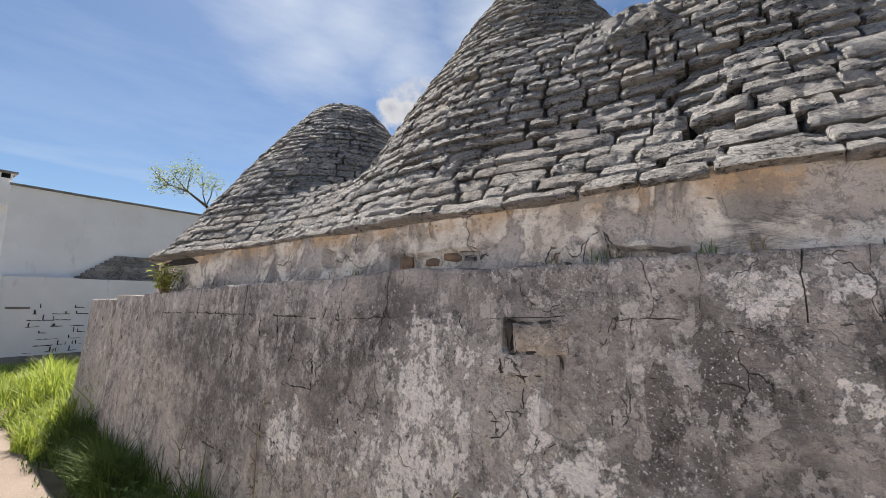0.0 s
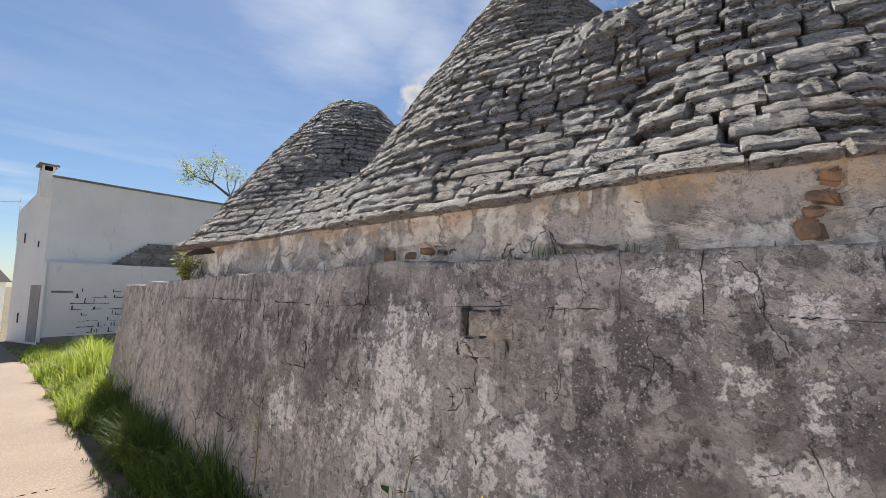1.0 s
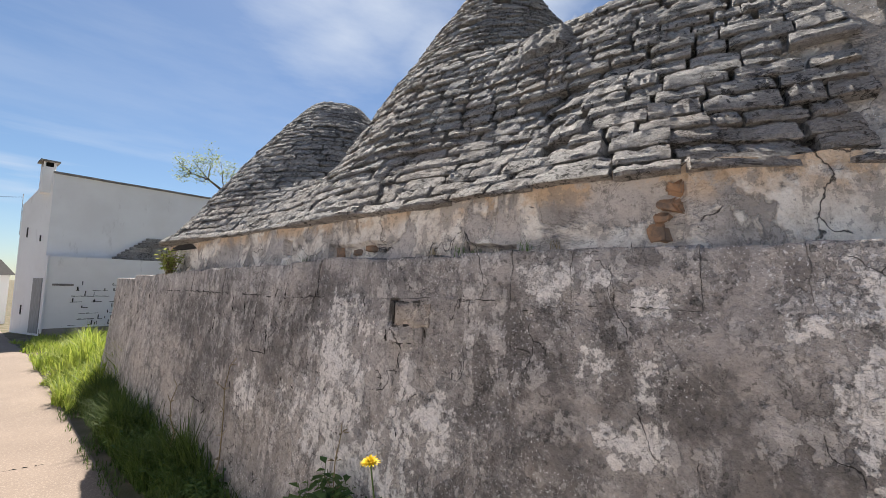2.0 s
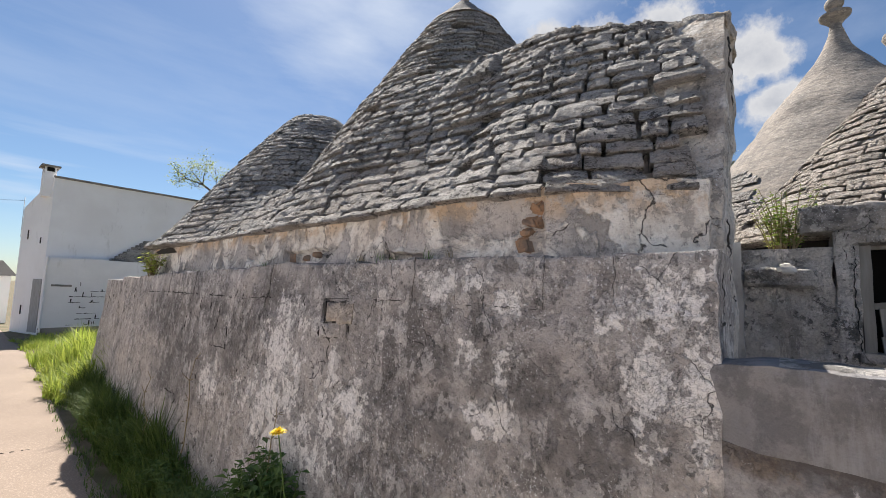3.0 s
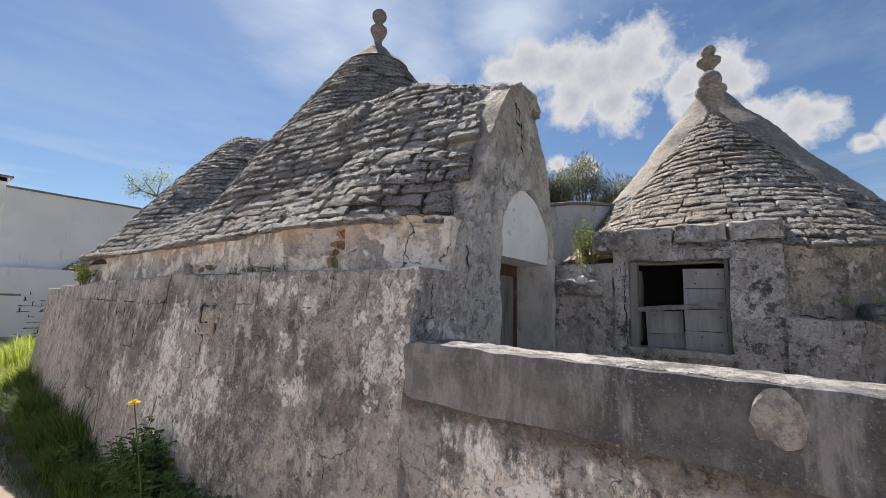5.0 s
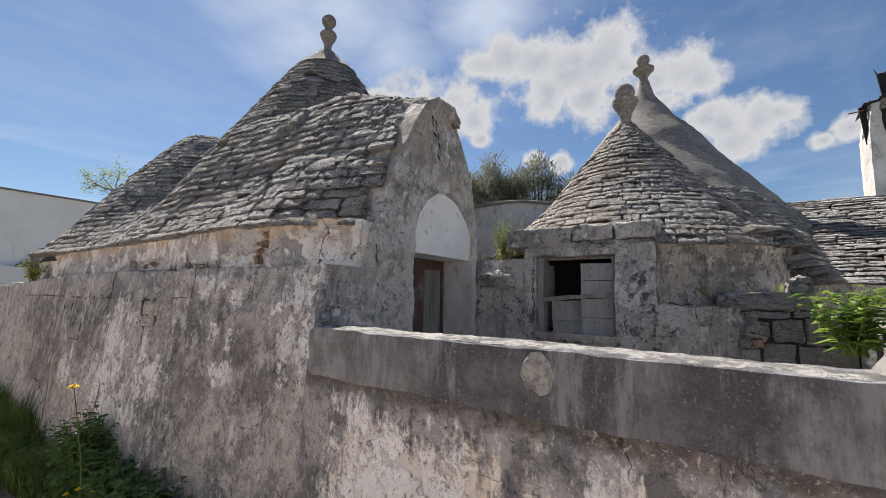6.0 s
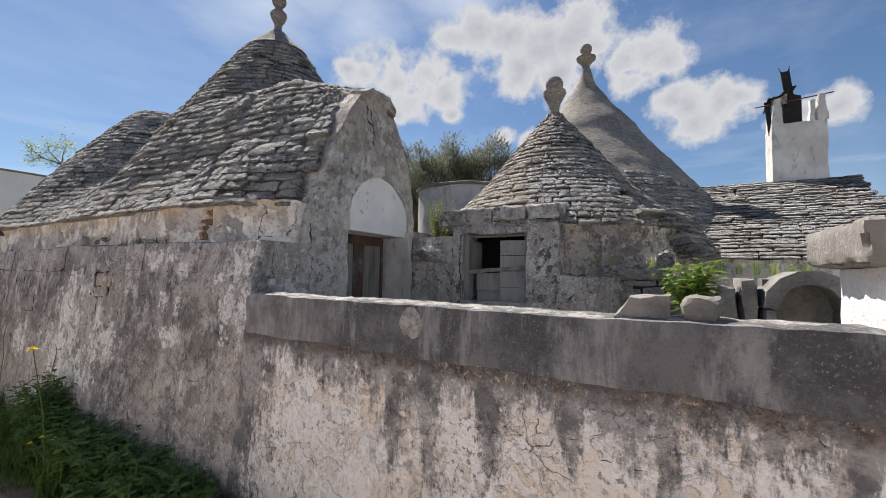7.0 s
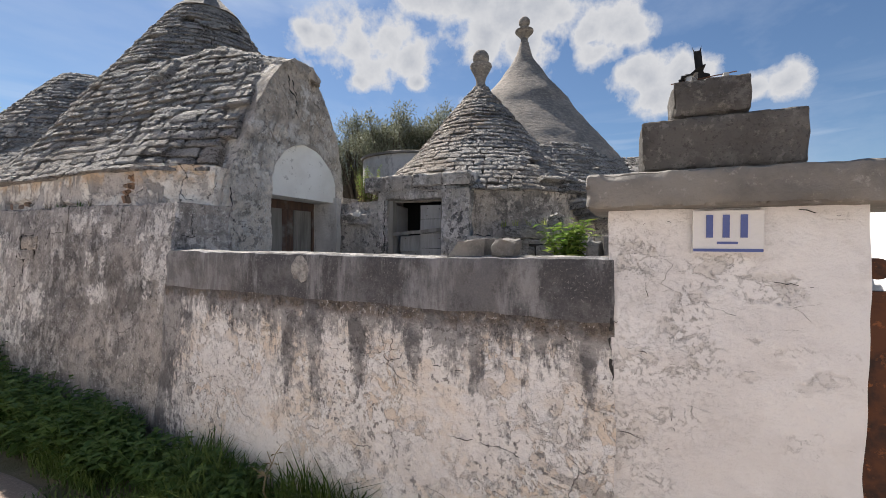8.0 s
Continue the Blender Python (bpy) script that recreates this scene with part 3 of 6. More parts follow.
m = Mat("old_grey_wood", 0.85)
c = m.mix(m.span(m.noise(3.5, 5, 0.6, (6, 6, 0.6)), 0.3, 0.7), (0.30, 0.285, 0.26), (0.17, 0.155, 0.14))
c = m.mix(m.math("MULTIPLY", m.random(), 0.35), c, (0.36, 0.34, 0.31))
WOOD = m.finish(c, m.noise(6, 6, 0.65, (8, 8, 0.6)), 0.5, 0.01)
m = Mat("old_brown_wood", 0.8)
c = m.mix(m.span(m.noise(3.5, 5, 0.6, (6, 6, 0.5)), 0.3, 0.7), (0.15, 0.09, 0.065), (0.085, 0.058, 0.048))
c = m.mix(m.span(m.noise(2.0, 5, 0.6), 0.5, 0.62), c, (0.22, 0.20, 0.18))
BROWN = m.finish(c, m.noise(6, 6, 0.65, (8, 8, 0.6)), 0.5, 0.01)
m = Mat("shutter_paint", 0.75)
c = m.mix(m.span(m.noise(4, 5, 0.6, (1, 6, 1)), 0.35, 0.7), (0.36, 0.355, 0.345), (0.27, 0.265, 0.255))
c = m.mix(m.math("MULTIPLY", m.random(), 0.3), c, (0.42, 0.41, 0.40))
SHUTTER = m.finish(c, m.noise(10, 6, 0.65, (1, 0.3, 1)), 0.3, 0.01)
m = Mat("rusty_iron", 0.8)
c = m.mix(m.span(m.noise(7, 6, 0.65), 0.4, 0.62), (0.13, 0.055, 0.03), (0.05, 0.032, 0.027))
c = m.mix(m.math("MULTIPLY", m.span(m.noise(20, 5, 0.7), 0.56, 0.66), 0.7), c, (0.34, 0.13, 0.05))
RUST = m.finish(c, m.noise(25, 6), 0.5, 0.01)
m = Mat("terracotta", 0.9)
BRICK = m.finish(m.mix(m.span(m.noise(14, 6, 0.7), 0.4, 0.6), (0.34, 0.21, 0.13), (0.18, 0.135, 0.105)), m.noise(20, 6), 0.6)


def plain(name, colour, rough=0.8, metal=0.0, vary=0.25, scale=12):
    m = Mat(name, rough)
    m.b.inputs["Metallic"].default_value = metal
    return m.finish(m.mix(m.noise(scale, 5), tuple(v * (1 - vary) for v in colour), tuple(min(1, v * (1 + vary)) for v in colour)), m.noise(scale * 4), 0.3, 0.01)


CHAR = plain("charred_sheet", (0.022, 0.02, 0.019), 0.75, 0, 0.4)
# black that stands for the shade inside the hut and the flue
DARK = plain("unlit_inside_black", (0.012, 0.011, 0.010), 0.95)
PLATE = plain("glazed_white_tile", (0.74, 0.72, 0.70), 0.25, 0, 0.04, 5)
m = Mat("pale_dressed_stone", 0.92)
c = m.mix(m.span(m.noise(3.0, 7, 0.66), 0.42, 0.60), (0.25, 0.234, 0.214), (0.155, 0.145, 0.133))
c = m.mix(m.math("MULTIPLY", m.span(m.noise(12, 7, 0.7), 0.53, 0.60), 0.6), c, (0.13, 0.12, 0.11))
c = m.mix(m.math("MULTIPLY", m.span(m.noise(60, 5, 0.7), 0.50, 0.64), 0.3), c, (0.33, 0.305, 0.28))
PALE_STONE = m.finish(c, m.math("ADD", m.noise(9, 7, 0.65), m.math("MULTIPLY", m.noise(50, 5, 0.7), 0.3)), 0.8, 0.025)
m = Mat("pale_plaster", 0.95)
c = m.mix(m.span(m.noise(20, 7, 0.7), 0.40, 0.58), (0.24, 0.23, 0.225), (0.43, 0.41, 0.385))
c = m.mix(m.math("MULTIPLY", m.span(m.noise(60, 6, 0.7), 0.53, 0.60), 0.5), c, (0.15, 0.143, 0.138))
PALE_PLASTER = m.finish(c, m.math("ADD", m.noise(25, 7, 0.7), m.math("MULTIPLY", m.noise(90, 4), 0.3)), 1.0, 0.02)
BLUE = plain("blue_glaze", (0.10, 0.13, 0.33), 0.3, 0, 0.15)


# ---- mesh helpers ----
def box_grid(nu, nv, nw, fn):
    """Vertices and quads of a box's skin cut nu x nv x nw, each point laid out by fn(u, v, w) with u, v, w from 0 to 1."""
    ids, verts, faces = {}, [], []

    def vid(i, j, k):
        key = (i, j, k)
        if key not in ids:
            ids[key] = len(verts)
            verts.append(tuple(fn(i / nu, j / nv, k / nw)))
        return ids[key]

    for i in range(nu):
        for j in range(nv):
            faces.append((vid(i, j, 0), vid(i, j + 1, 0), vid(i + 1, j + 1, 0), vid(i + 1, j, 0)))
            faces.append((vid(i, j, nw), vid(i + 1, j, nw), vid(i + 1, j + 1, nw), vid(i, j + 1, nw)))
    for i in range(nu):
        for k in range(nw):
            faces.append((vid(i, 0, k), vid(i + 1, 0, k), vid(i + 1, 0, k + 1), vid(i, 0, k + 1)))
            faces.append((vid(i, nv, k), vid(i, nv, k + 1), vid(i + 1, nv, k + 1), vid(i + 1, nv, k)))
    for j in range(nv):
        for k in range(nw):
            faces.append((vid(0, j, k), vid(0, j, k + 1), vid(0, j + 1, k + 1), vid(0, j + 1, k)))
            faces.append((vid(nu, j, k), vid(nu, j + 1, k), vid(nu, j + 1, k + 1), vid(nu, j, k + 1)))
    return verts, faces


def mesh_of(name, verts, faces, material, smooth=False):
    me = bpy.data.meshes.new(name)
    me.from_pydata(verts, [], faces)
    me.materials.append(material)
    if smooth:
        me.polygons.foreach_set("use_smooth", [True] * len(me.polygons))
        me.update()
        me.set_sharp_from_angle(angle=radians(40))
    me.update()
    return me


def part(name, data, material=None, parent=None, label="", smooth=False):
    """One mesh object from a mesh or from (verts, faces), under a thing or a part."""
    me = data if isinstance(data, bpy.types.Mesh) else mesh_of(name, data[0], data[1], material, smooth)
    ob = new(name, me)
    ob.parent = parent
    return tagged(ob, label)


def thing(name, label, category, group="", kind="", at=(0, 0, 0)):
    ob = new(name)
    ob.location = at
    return tagged(ob, label, category, group, kind)


def wob(p, scale, amount):
    """A small offset that wanders smoothly with the place."""
    return noise.noise_vector(Vector(p) * scale) * amount


def block(x0, x1, y0, y1, z0, z1, n=(2, 2, 2), rough=0.01, scale=6.0, soft=0.0, seed=0.0):
    """A box with slightly uneven faces and, with soft, rounded edges."""
    def fn(u, v, w):
        p = Vector((x0 + (x1 - x0) * u, y0 + (y1 - y0) * v, z0 + (z1 - z0) * w))
        if soft:
            for a, (t, lo, hi) in enumerate(((u, x0, x1), (v, y0, y1), (w, z0, z1))):
                others = [abs(q - 0.5) * 2 for i, q in enumerate((u, v, w)) if i != a]
                if t in (0, 1) and max(others) > 0.99:
                    p[a] += soft * (1 if t == 0 else -1) * (1 if hi > lo else -1)
        return p + wob(p + Vector((seed, seed, seed)), scale, rough)
    return box_grid(*n, fn)


def chipped(x0, x1, y0, y1, z0, z1, n, chip=0.012, reach=0.03, seed=0.0):
    """A cast block with worn arrises and knocked-off corners."""
    lo, hi = Vector((x0, y0, z0)), Vector((x1, y1, z1))

    def fn(u, v, w):
        p = Vector((x0 + (x1 - x0) * u, y0 + (y1 - y0) * v, z0 + (z1 - z0) * w))
        away = [min(p[a] - lo[a], hi[a] - p[a]) for a in range(3)]
        edge = sorted(away)[1]
        out = p.copy()
        if edge < reach:
            bite = chip * (1 - edge / reach) ** 1.5 * (0.35 + 2.6 * max(0.0, noise.noise(p * 13 + Vector((seed, 0, 0)))) + 1.2 * max(0.0, noise.noise(p * 37)))
            for a in range(3):
                if away[a] < 1e-6:
                    out[a] += bite if p[a] - lo[a] < 1e-6 else -bite
        return out + wob(p, 3.0, 0.006) + wob(p, 24.0, 0.0035)
    return box_grid(*n, fn)


def revolve(profile, centre, seg=40, rough=0.0, scale=3.0, arc=(0, 360)):
    """A turned body: (radius, z) pairs from the bottom up."""
    verts, faces = [], []
    full = arc[1] - arc[0] >= 360
    cols = seg if full else seg + 1
    for r, z in profile:
        for i in range(cols):
            a = radians(arc[0] + (arc[1] - arc[0]) * i / seg)
            p = Vector((centre[0] + r * math.cos(a), centre[1] + r * math.sin(a), z))
            verts.append(tuple(p + wob(p, scale, rough)))
    for k in range(len(profile) - 1):
        for i in range(seg):
            j = (i + 1) % cols
            faces.append((k * cols + i, k * cols + j, (k + 1) * cols + j, (k + 1) * cols + i))
    if full:
        faces.append(tuple(range((len(profile) - 1) * cols, len(profile) * cols)))
        faces.append(tuple(reversed(range(cols))))
    return verts, faces


def join(*pieces):
    verts, faces = [], []
    for v, f in pieces:
        n = len(verts)
        verts += list(v)
        faces += [tuple(i + n for i in q) for q in f]
    return verts, faces


def lerp_table(table, t):
    """The value at t in rows of (t, value)."""
    return float(np.interp(t, [a for a, _ in table], [b for _, b in table]))


def tube(points, radii, seg=8):
    verts, faces = [], []
    pts = [Vector(p) for p in points]
    for i, p in enumerate(pts):
        d = (pts[min(i + 1, len(pts) - 1)] - pts[max(i - 1, 0)]).normalized()
        a = d.orthogonal().normalized()
        b = d.cross(a)
        for k in range(seg):
            an = 2 * math.pi * k / seg
            verts.append(tuple(p + (a * math.cos(an) + b * math.sin(an)) * radii[i]))
    for i in range(len(pts) - 1):
        for k in range(seg):
            j = (k + 1) % seg
            faces.append((i * seg + k, i * seg + j, (i + 1) * seg + j, (i + 1) * seg + k))
    faces.append(tuple(reversed(range(seg))))
    faces.append(tuple(range((len(pts) - 1) * seg, len(pts) * seg)))
    return verts, faces


# ---- ground and road ----
def sheet(xs, ys, fn):
    verts = [fn(x, y) for y in ys for x in xs]
    n = len(xs)
    faces = [(j * n + i, j * n + i + 1, (j + 1) * n + i + 1, (j + 1) * n + i) for j in range(len(ys) - 1) for i in range(n - 1)]
    return verts, faces


xs = [-900, -300, -100, -40] + [-20 + 2 * i for i in range(21)] + [40, 100, 300, 900]
ys = [-900, -300, -100, -40] + [-20 + 2 * i for i in range(31)] + [60, 100, 300, 900]
ground = part("ground", sheet(xs, ys, lambda x, y: (x, y, -0.02)), SOIL)
tagged(ground, "dry earth ground around the lane and houses", "ground", kind="structure")

ROAD_EDGE = [(-12, 0.95), (-4.5, 1.05), (-1.2, 1.12), (1.0, 1.16), (2.7, 1.22), (3.8, 1.28), (5.2, 1.36), (6.2, 1.44), (9, 1.6), (12, 1.78), (16.5, 1.85), (40, 2.6)]
rx = [i / 24 for i in range(25)]
ry = [-12 + 0.25 * i for i in range(209)]


def road_point(u, y):
    e = lerp_table(ROAD_EDGE, y) + 0.05 * noise.noise(Vector((y * 1.7, 3, 0))) + 0.02 * noise.noise(Vector((y * 9, 1, 0)))
    x = -2.45 + (e + 2.45) * u
    return (x, y, 0.004 + 0.006 * noise.noise(Vector((x, y, 0)) * 1.3) - (0.018 if u == 1 else 0))


road = part("road", sheet(rx, ry, lambda u, y: road_point(u, y)), ROAD, smooth=True)
tagged(road, "pale sunlit lane of worn beige asphalt", "road", kind="structure")

# paving added out of view, pale so that it lights the gable and hut
bounce_floor = part("courtyard", block(1.78, 5.9, -9.0, -1.0, -0.2, 0.03, (24, 40, 1), 0.012, 2.0), RUBBLE, label="")
tagged(bounce_floor, "hidden pale paving added in the courtyard to bounce light", "paving", kind="structure")

# ---- the tall retaining wall along the lane ----
FRONT = [(-1.4, 1.835), (-0.3, 1.82), (0.8, 1.785), (2.6, 1.795), (4.5, 1.90), (6.05, 2.02), (7.1, 2.095)]
TOP = [(-1.4, 1.765), (1.5, 1.775), (2.6, 1.74), (4.6, 1.715), (5.95, 1.70), (5.97, 1.655), (7.1, 1.66)]


def wall_front(y, z):
    return lerp_table(FRONT, y) - 0.095 * (1.7 - z)


def tall_wall(u, v, w):
    y = -1.26 + (7.1 + 1.26) * u
    z = -0.05 + (lerp_table(TOP, y) - 0.225 + 0.05) * w
    x = wall_front(y, z) + 0.5 * v
    wy, wz = y + 0.012 * noise.noise(Vector((y * 14, z * 14, 1))), z + 0.012 * noise.noise(Vector((y * 14, z * 14, 7)))
    if v == 0 and (0.752 < wy < 0.79 and 1.40 < wz < 1.53):
        x += 0.06
    p = Vector((x, y, z))
    p += wob(p, 1.6, 0.02) + wob(p, 7.0, 0.008)
    return p


trullo = thing("trullo_house", "old dry-stone trullo with grey cones and weathered walls", "house")
wall_main = part("wall", box_grid(340, 2, 64, tall_wall), WALL, trullo, "battered grey rendered wall with pale patches", smooth=True)


def joint_bend(y, z):
    """How far an upright joint wanders at a height."""
    return 0.012 * noise.noise(Vector((y * 31, z * 11, 0))) + 0.007 * noise.noise(Vector((y * 31, z * 47, 3)))


# top course of squared blocks, rendered over
rng = random.Random(5)
JOINTS = [-1.26, -0.92, -0.64, -0.35, -0.19, 0.09, 0.37, 0.54, 0.87, 1.02, 1.48, 1.84, 2.24, 2.43, 2.85, 3.2, 3.62, 3.95, 4.4, 4.75, 5.1, 5.5, 5.96, 6.35, 6.75, 7.1]
for y, y_next in zip(JOINTS, JOINTS[1:]):
    ln = y_next - y
    wide = 0.004 if y == -0.19 else 0.0
    y0, y1, top = y + rng.uniform(0.0, 0.0012) + wide, y + ln - rng.uniform(0.0, 0.0012), lerp_table(TOP, y + ln / 2) + rng.uniform(-0.008, 0.006)
    push = rng.uniform(-0.004, 0.004)

    def course(u, v, w):
        yy = y0 + (y1 - y0) * u
        z = top - 0.228 + 0.228 * w
        yy += (1 - u) * joint_bend(y, z) + u * joint_bend(y_next, z)
        x = wall_front(yy, z) + push + 0.46 * v
        if w == 1 and v == 0:
            nick = 0.004 + 0.008 * noise.noise(Vector((yy * 23, 5, 0)))
            x, z = x + nick, z - nick
        if u in (0, 1) and v == 0:
            x += 0.003
        p = Vector((x, yy, z))
        return p + wob(p, 1.6, 0.02) + wob(p, 7.0, 0.008)
    if y1 - y0 > 0.05:
        part("block", box_grid(max(2, int(ln / 0.04)), 3, 20, course), WALL, wall_main, smooth=True)
for k, (y0, y1, z0, z1) in enumerate(((0.53, 0.755, 1.405, 1.52), (0.56, 0.80, 1.315, 1.392))):
    def wedge(u, v, w):
        slant = (u - 0.5) * (0.012 if k == 0 else -0.01)
        p = Vector((0, y0 + (y1 - y0) * u, z0 + (z1 - z0) * w + slant))
        p.x = wall_front(p.y, p.z) - 0.016 + 0.12 * v + (0.007 if v == 0 and (u in (0, 1) or w in (0, 1)) else 0)
        return p + wob(p, 1.6, 0.02) + wob(p, 7.0, 0.008) + wob(p + Vector((k * 7, 0, 0)), 16, 0.014)
    part("loose_stone", box_grid(10, 2, 6, wedge), DRUM if k == 0 else WALL, wall_main, "tan squared stone" if k == 0 else "", smooth=True)


# near-black block sunk beside the stone to paint the gap's shade
part("gap", block(wall_front(0.77, 1.47) + 0.02, wall_front(0.77, 1.47) + 0.2, 0.735, 0.80, 1.40, 1.53, (1, 2, 4), 0.004), CORE, wall_main, "dark block for the shade in the gap beside the loose stone")


def crack_line(points, width, parent, seed):
    """A jagged dark fissure along a polyline, half sunk in the face, now wider and now closed."""
    rng = random.Random(seed)
    pts, rad = [], []
    for a, b in zip(points, points[1:]):
        steps = max(4, int((Vector(b) - Vector(a)).length / 0.014))
        for i in range(steps):
            p = Vector(a).lerp(Vector(b), i / steps)
            n = noise.noise_vector(p * 26) * 0.012 + Vector([rng.uniform(-0.0035, 0.0035) for _ in range(3)])
            open_ = 0.55 + 0.9 * noise.noise(p * 17 + Vector((seed, 0, 0)))
            pts.append(p + n), rad.append(width * max(0.12, open_ + rng.uniform(-0.25, 0.25)))
    pts.append(Vector(points[-1])), rad.append(width * 0.1)
    rad[0] = width * 0.1
    part("crack", tube(pts, rad, 4), CORE, parent)


def on_wall(y, z, sink=0.001):
    """A point on the uneven face of the tall wall."""
    p = Vector((wall_front(y, z), y, z))
    return p + wob(p, 1.6, 0.02) + wob(p, 7.0, 0.008) + Vector((sink, 0, 0))


STONE_GAPS = (((0.79, 1.53), (0.7, 1.527), (0.55, 1.528)), ((0.78, 1.40), (0.65, 1.398), (0.55, 1.40)), ((0.81, 1.39), (0.815, 1.32), (0.7, 1.308), (0.6, 1.312)), ((0.56, 1.40), (0.54, 1.36), (0.56, 1.31)), ((0.772, 1.535), (0.774, 1.47), (0.768, 1.40)))
NEAR_CRACKS = (((0.72, 1.32), (0.71, 1.25), (0.715, 1.18)), ((0.25, 1.34), (0.19, 1.34), (0.1, 1.335), (0.01, 1.35), (-0.04, 1.335)), ((0.04, 1.51), (-0.02, 1.5), (-0.03, 1.48)), ((-0.07, 1.46), (-0.09, 1.42)), ((0.37, 1.16), (0.37, 1.2), (0.32, 1.21)),
               ((0.87, 1.12), (0.81, 1.12), (0.80, 1.07), (0.86, 1.05)), ((0.99, 0.93), (0.92, 0.95)), ((0.89, 1.0), (0.88, 0.95)), ((0.69, 0.92), (0.68, 0.85)), ((0.62, 1.03), (0.61, 1.06), (0.57, 1.08)), ((0.38, 1.55), (0.28, 1.545), (0.12, 1.55)), ((-0.2, 1.54), (-0.5, 1.545)))
FAR_CRACKS = (((4.41, 1.52), (3.58, 1.515), (2.83, 1.53)), ((2.83, 1.53), (2.25, 1.52), (1.85, 1.51), (1.38, 1.53)), ((2.88, 1.53), (2.93, 1.44), (3.05, 1.40)), ((2.6, 1.53), (2.6, 1.38)), ((2.95, 1.33), (2.98, 1.2)), ((1.78, 1.02), (1.75, 0.94)), ((1.65, 0.97), (1.59, 0.92), (1.62, 0.84)),
              ((1.94, 1.57), (1.95, 1.52), (1.83, 1.51)), ((2.3, 1.12), (2.0, 1.12), (2.01, 1.28)), ((2.46, 0.85), (2.44, 0.76)), ((4.14, 1.48), (4.08, 1.35)), ((3.2, 0.62), (2.83, 0.61), (2.95, 0.52)), ((1.19, 0.78), (1.12, 0.77)))
for rows, wide in ((STONE_GAPS[:-1], 0.009), (STONE_GAPS[-1:], 0.022), (NEAR_CRACKS, 0.0038), (FAR_CRACKS, 0.006)):
    for k, pts in enumerate(rows):
        crack_line([on_wall(y, z) for y, z in pts], wide, wall_main, 20 + k)


crack_line([(-0.7, 4.6, 0.006), (0.2, 4.4, 0.006), (0.67, 4.29, 0.006), (1.0, 4.21, 0.004)], 0.005, road, 200)
rng = random.Random(17)
for k, y in enumerate(JOINTS[6:-1]):
    z = lerp_table(TOP, y) - 0.225
    down = rng.uniform(0.06, 0.30)
    crack_line([on_wall(y, z + 0.01), on_wall(y + rng.uniform(-0.04, 0.04), z - down * 0.5), on_wall(y + rng.uniform(-0.06, 0.06), z - down)], rng.uniform(0.003, 0.005), wall_main, 60 + k)


# end wall turning away from the lane
part("wall", block(2.05, 7.5, 5.72, 6.02, -0.05, 1.62, (30, 2, 10), 0.02, 2.0), WALL, trullo, "grey rendered side wall", smooth=True)

# ---- the recessed upper wall under the eaves ----
NECK_X = [(-1.25, 2.235), (-1.1, 2.155), (-0.9, 2.05), (-0.7, 1.945), (-0.5, 1.905), (-0.1, 1.89), (0.5, 1.905), (1.5, 1.95), (3.0, 2.02), (4.7, 2.05), (5.2, 2.12), (5.6, 2.29), (6.0, 2.55)]


NECK_HOLES = [(-0.57, -0.44, 1.78, 2.03, 0.03), (1.02, 1.42, 1.77, 1.88, 0.035), (1.44, 1.60, 1.77, 1.90, 0.035), (0.12, 0.38, 1.75, 1.82, 0.05), (2.1, 2.22, 1.80, 1.93, 0.05)]


def neck(u, v, w):
    y = -1.2 + 7.2 * u
    z = 1.70 + (2.10 - 1.70) * w
    x = lerp_table(NECK_X, y) + 0.02 * (w - 0.5) + 0.35 * v
    if v == 0:
        for a, b, z0, z1, dx in NECK_HOLES:
            if a < y < b and z0 < z < z1:
                x += dx
    p = Vector((x, y, z))
    return p + wob(p, 2.5, 0.03) + wob(p, 9, 0.014) + wob(p, 22, 0.005)


neck_wall = part("wall", box_grid(260, 2, 16, neck), NECK, trullo, "patchy cream and grey plaster band under the eaves", smooth=True)
BRICKS = [(1.08, 1.83, 0.10, 0.05), (1.20, 1.835, 0.11, 0.05), (1.33, 1.825, 0.12, 0.055), (1.52, 1.83, 0.10, 0.08), (0.25, 1.775, 0.16, 0.035)]
for k, (by, bz, bl, bh) in enumerate(BRICKS):
    bx = lerp_table(NECK_X, by)
    part("brick", block(bx + 0.012, bx + 0.1, by - bl / 2, by + bl / 2, bz - bh / 2, bz + bh / 2, (2, 4, 3), 0.022, 9, 0.01, seed=k * 3), BRICK if k not in (0, 4) else STONE, neck_wall, smooth=True)
# a slanting break in the plaster, packed with brown stones
for k, (by, bz, bl, bh) in enumerate(((-0.55, 2.005, 0.085, 0.07), (-0.525, 1.94, 0.10, 0.055), (-0.565, 1.935, 0.04, 0.05), (-0.505, 1.885, 0.085, 0.05), (-0.485, 1.825, 0.095, 0.068), (-0.48, 1.775, 0.07, 0.03))):
    bx = lerp_table(NECK_X, by)
    st = part("packing_stone", block(-0.02, 0.06, -bl * 0.4, bl * 0.4, -bh / 2, bh / 2, (3, 7, 6), 0.026, 16, 0.014, seed=k * 3.7), BRICK, neck_wall, smooth=True)
    st.matrix_world = pose(bx + 0.036, by, bz, (6, -5, 9, 7, -4, 3)[k], 0, 0)

# ---- gable wall with its arched doorway ----
GABLE_Y = -1.24
OUT_L = [(-0.05, 1.78), (1.76, 1.90), (1.765, 2.24), (2.06, 2.31), (2.40, 2.45), (2.75, 2.61), (3.05, 2.78), (3.22, 2.90), (3.28, 2.98)]
OUT_R = [(-0.05, 4.0), (1.2, 3.95), (2.2, 3.93), (2.63, 3.83), (3.0, 3.62), (3.16, 3.50), (3.24, 3.42), (3.28, 3.34)]
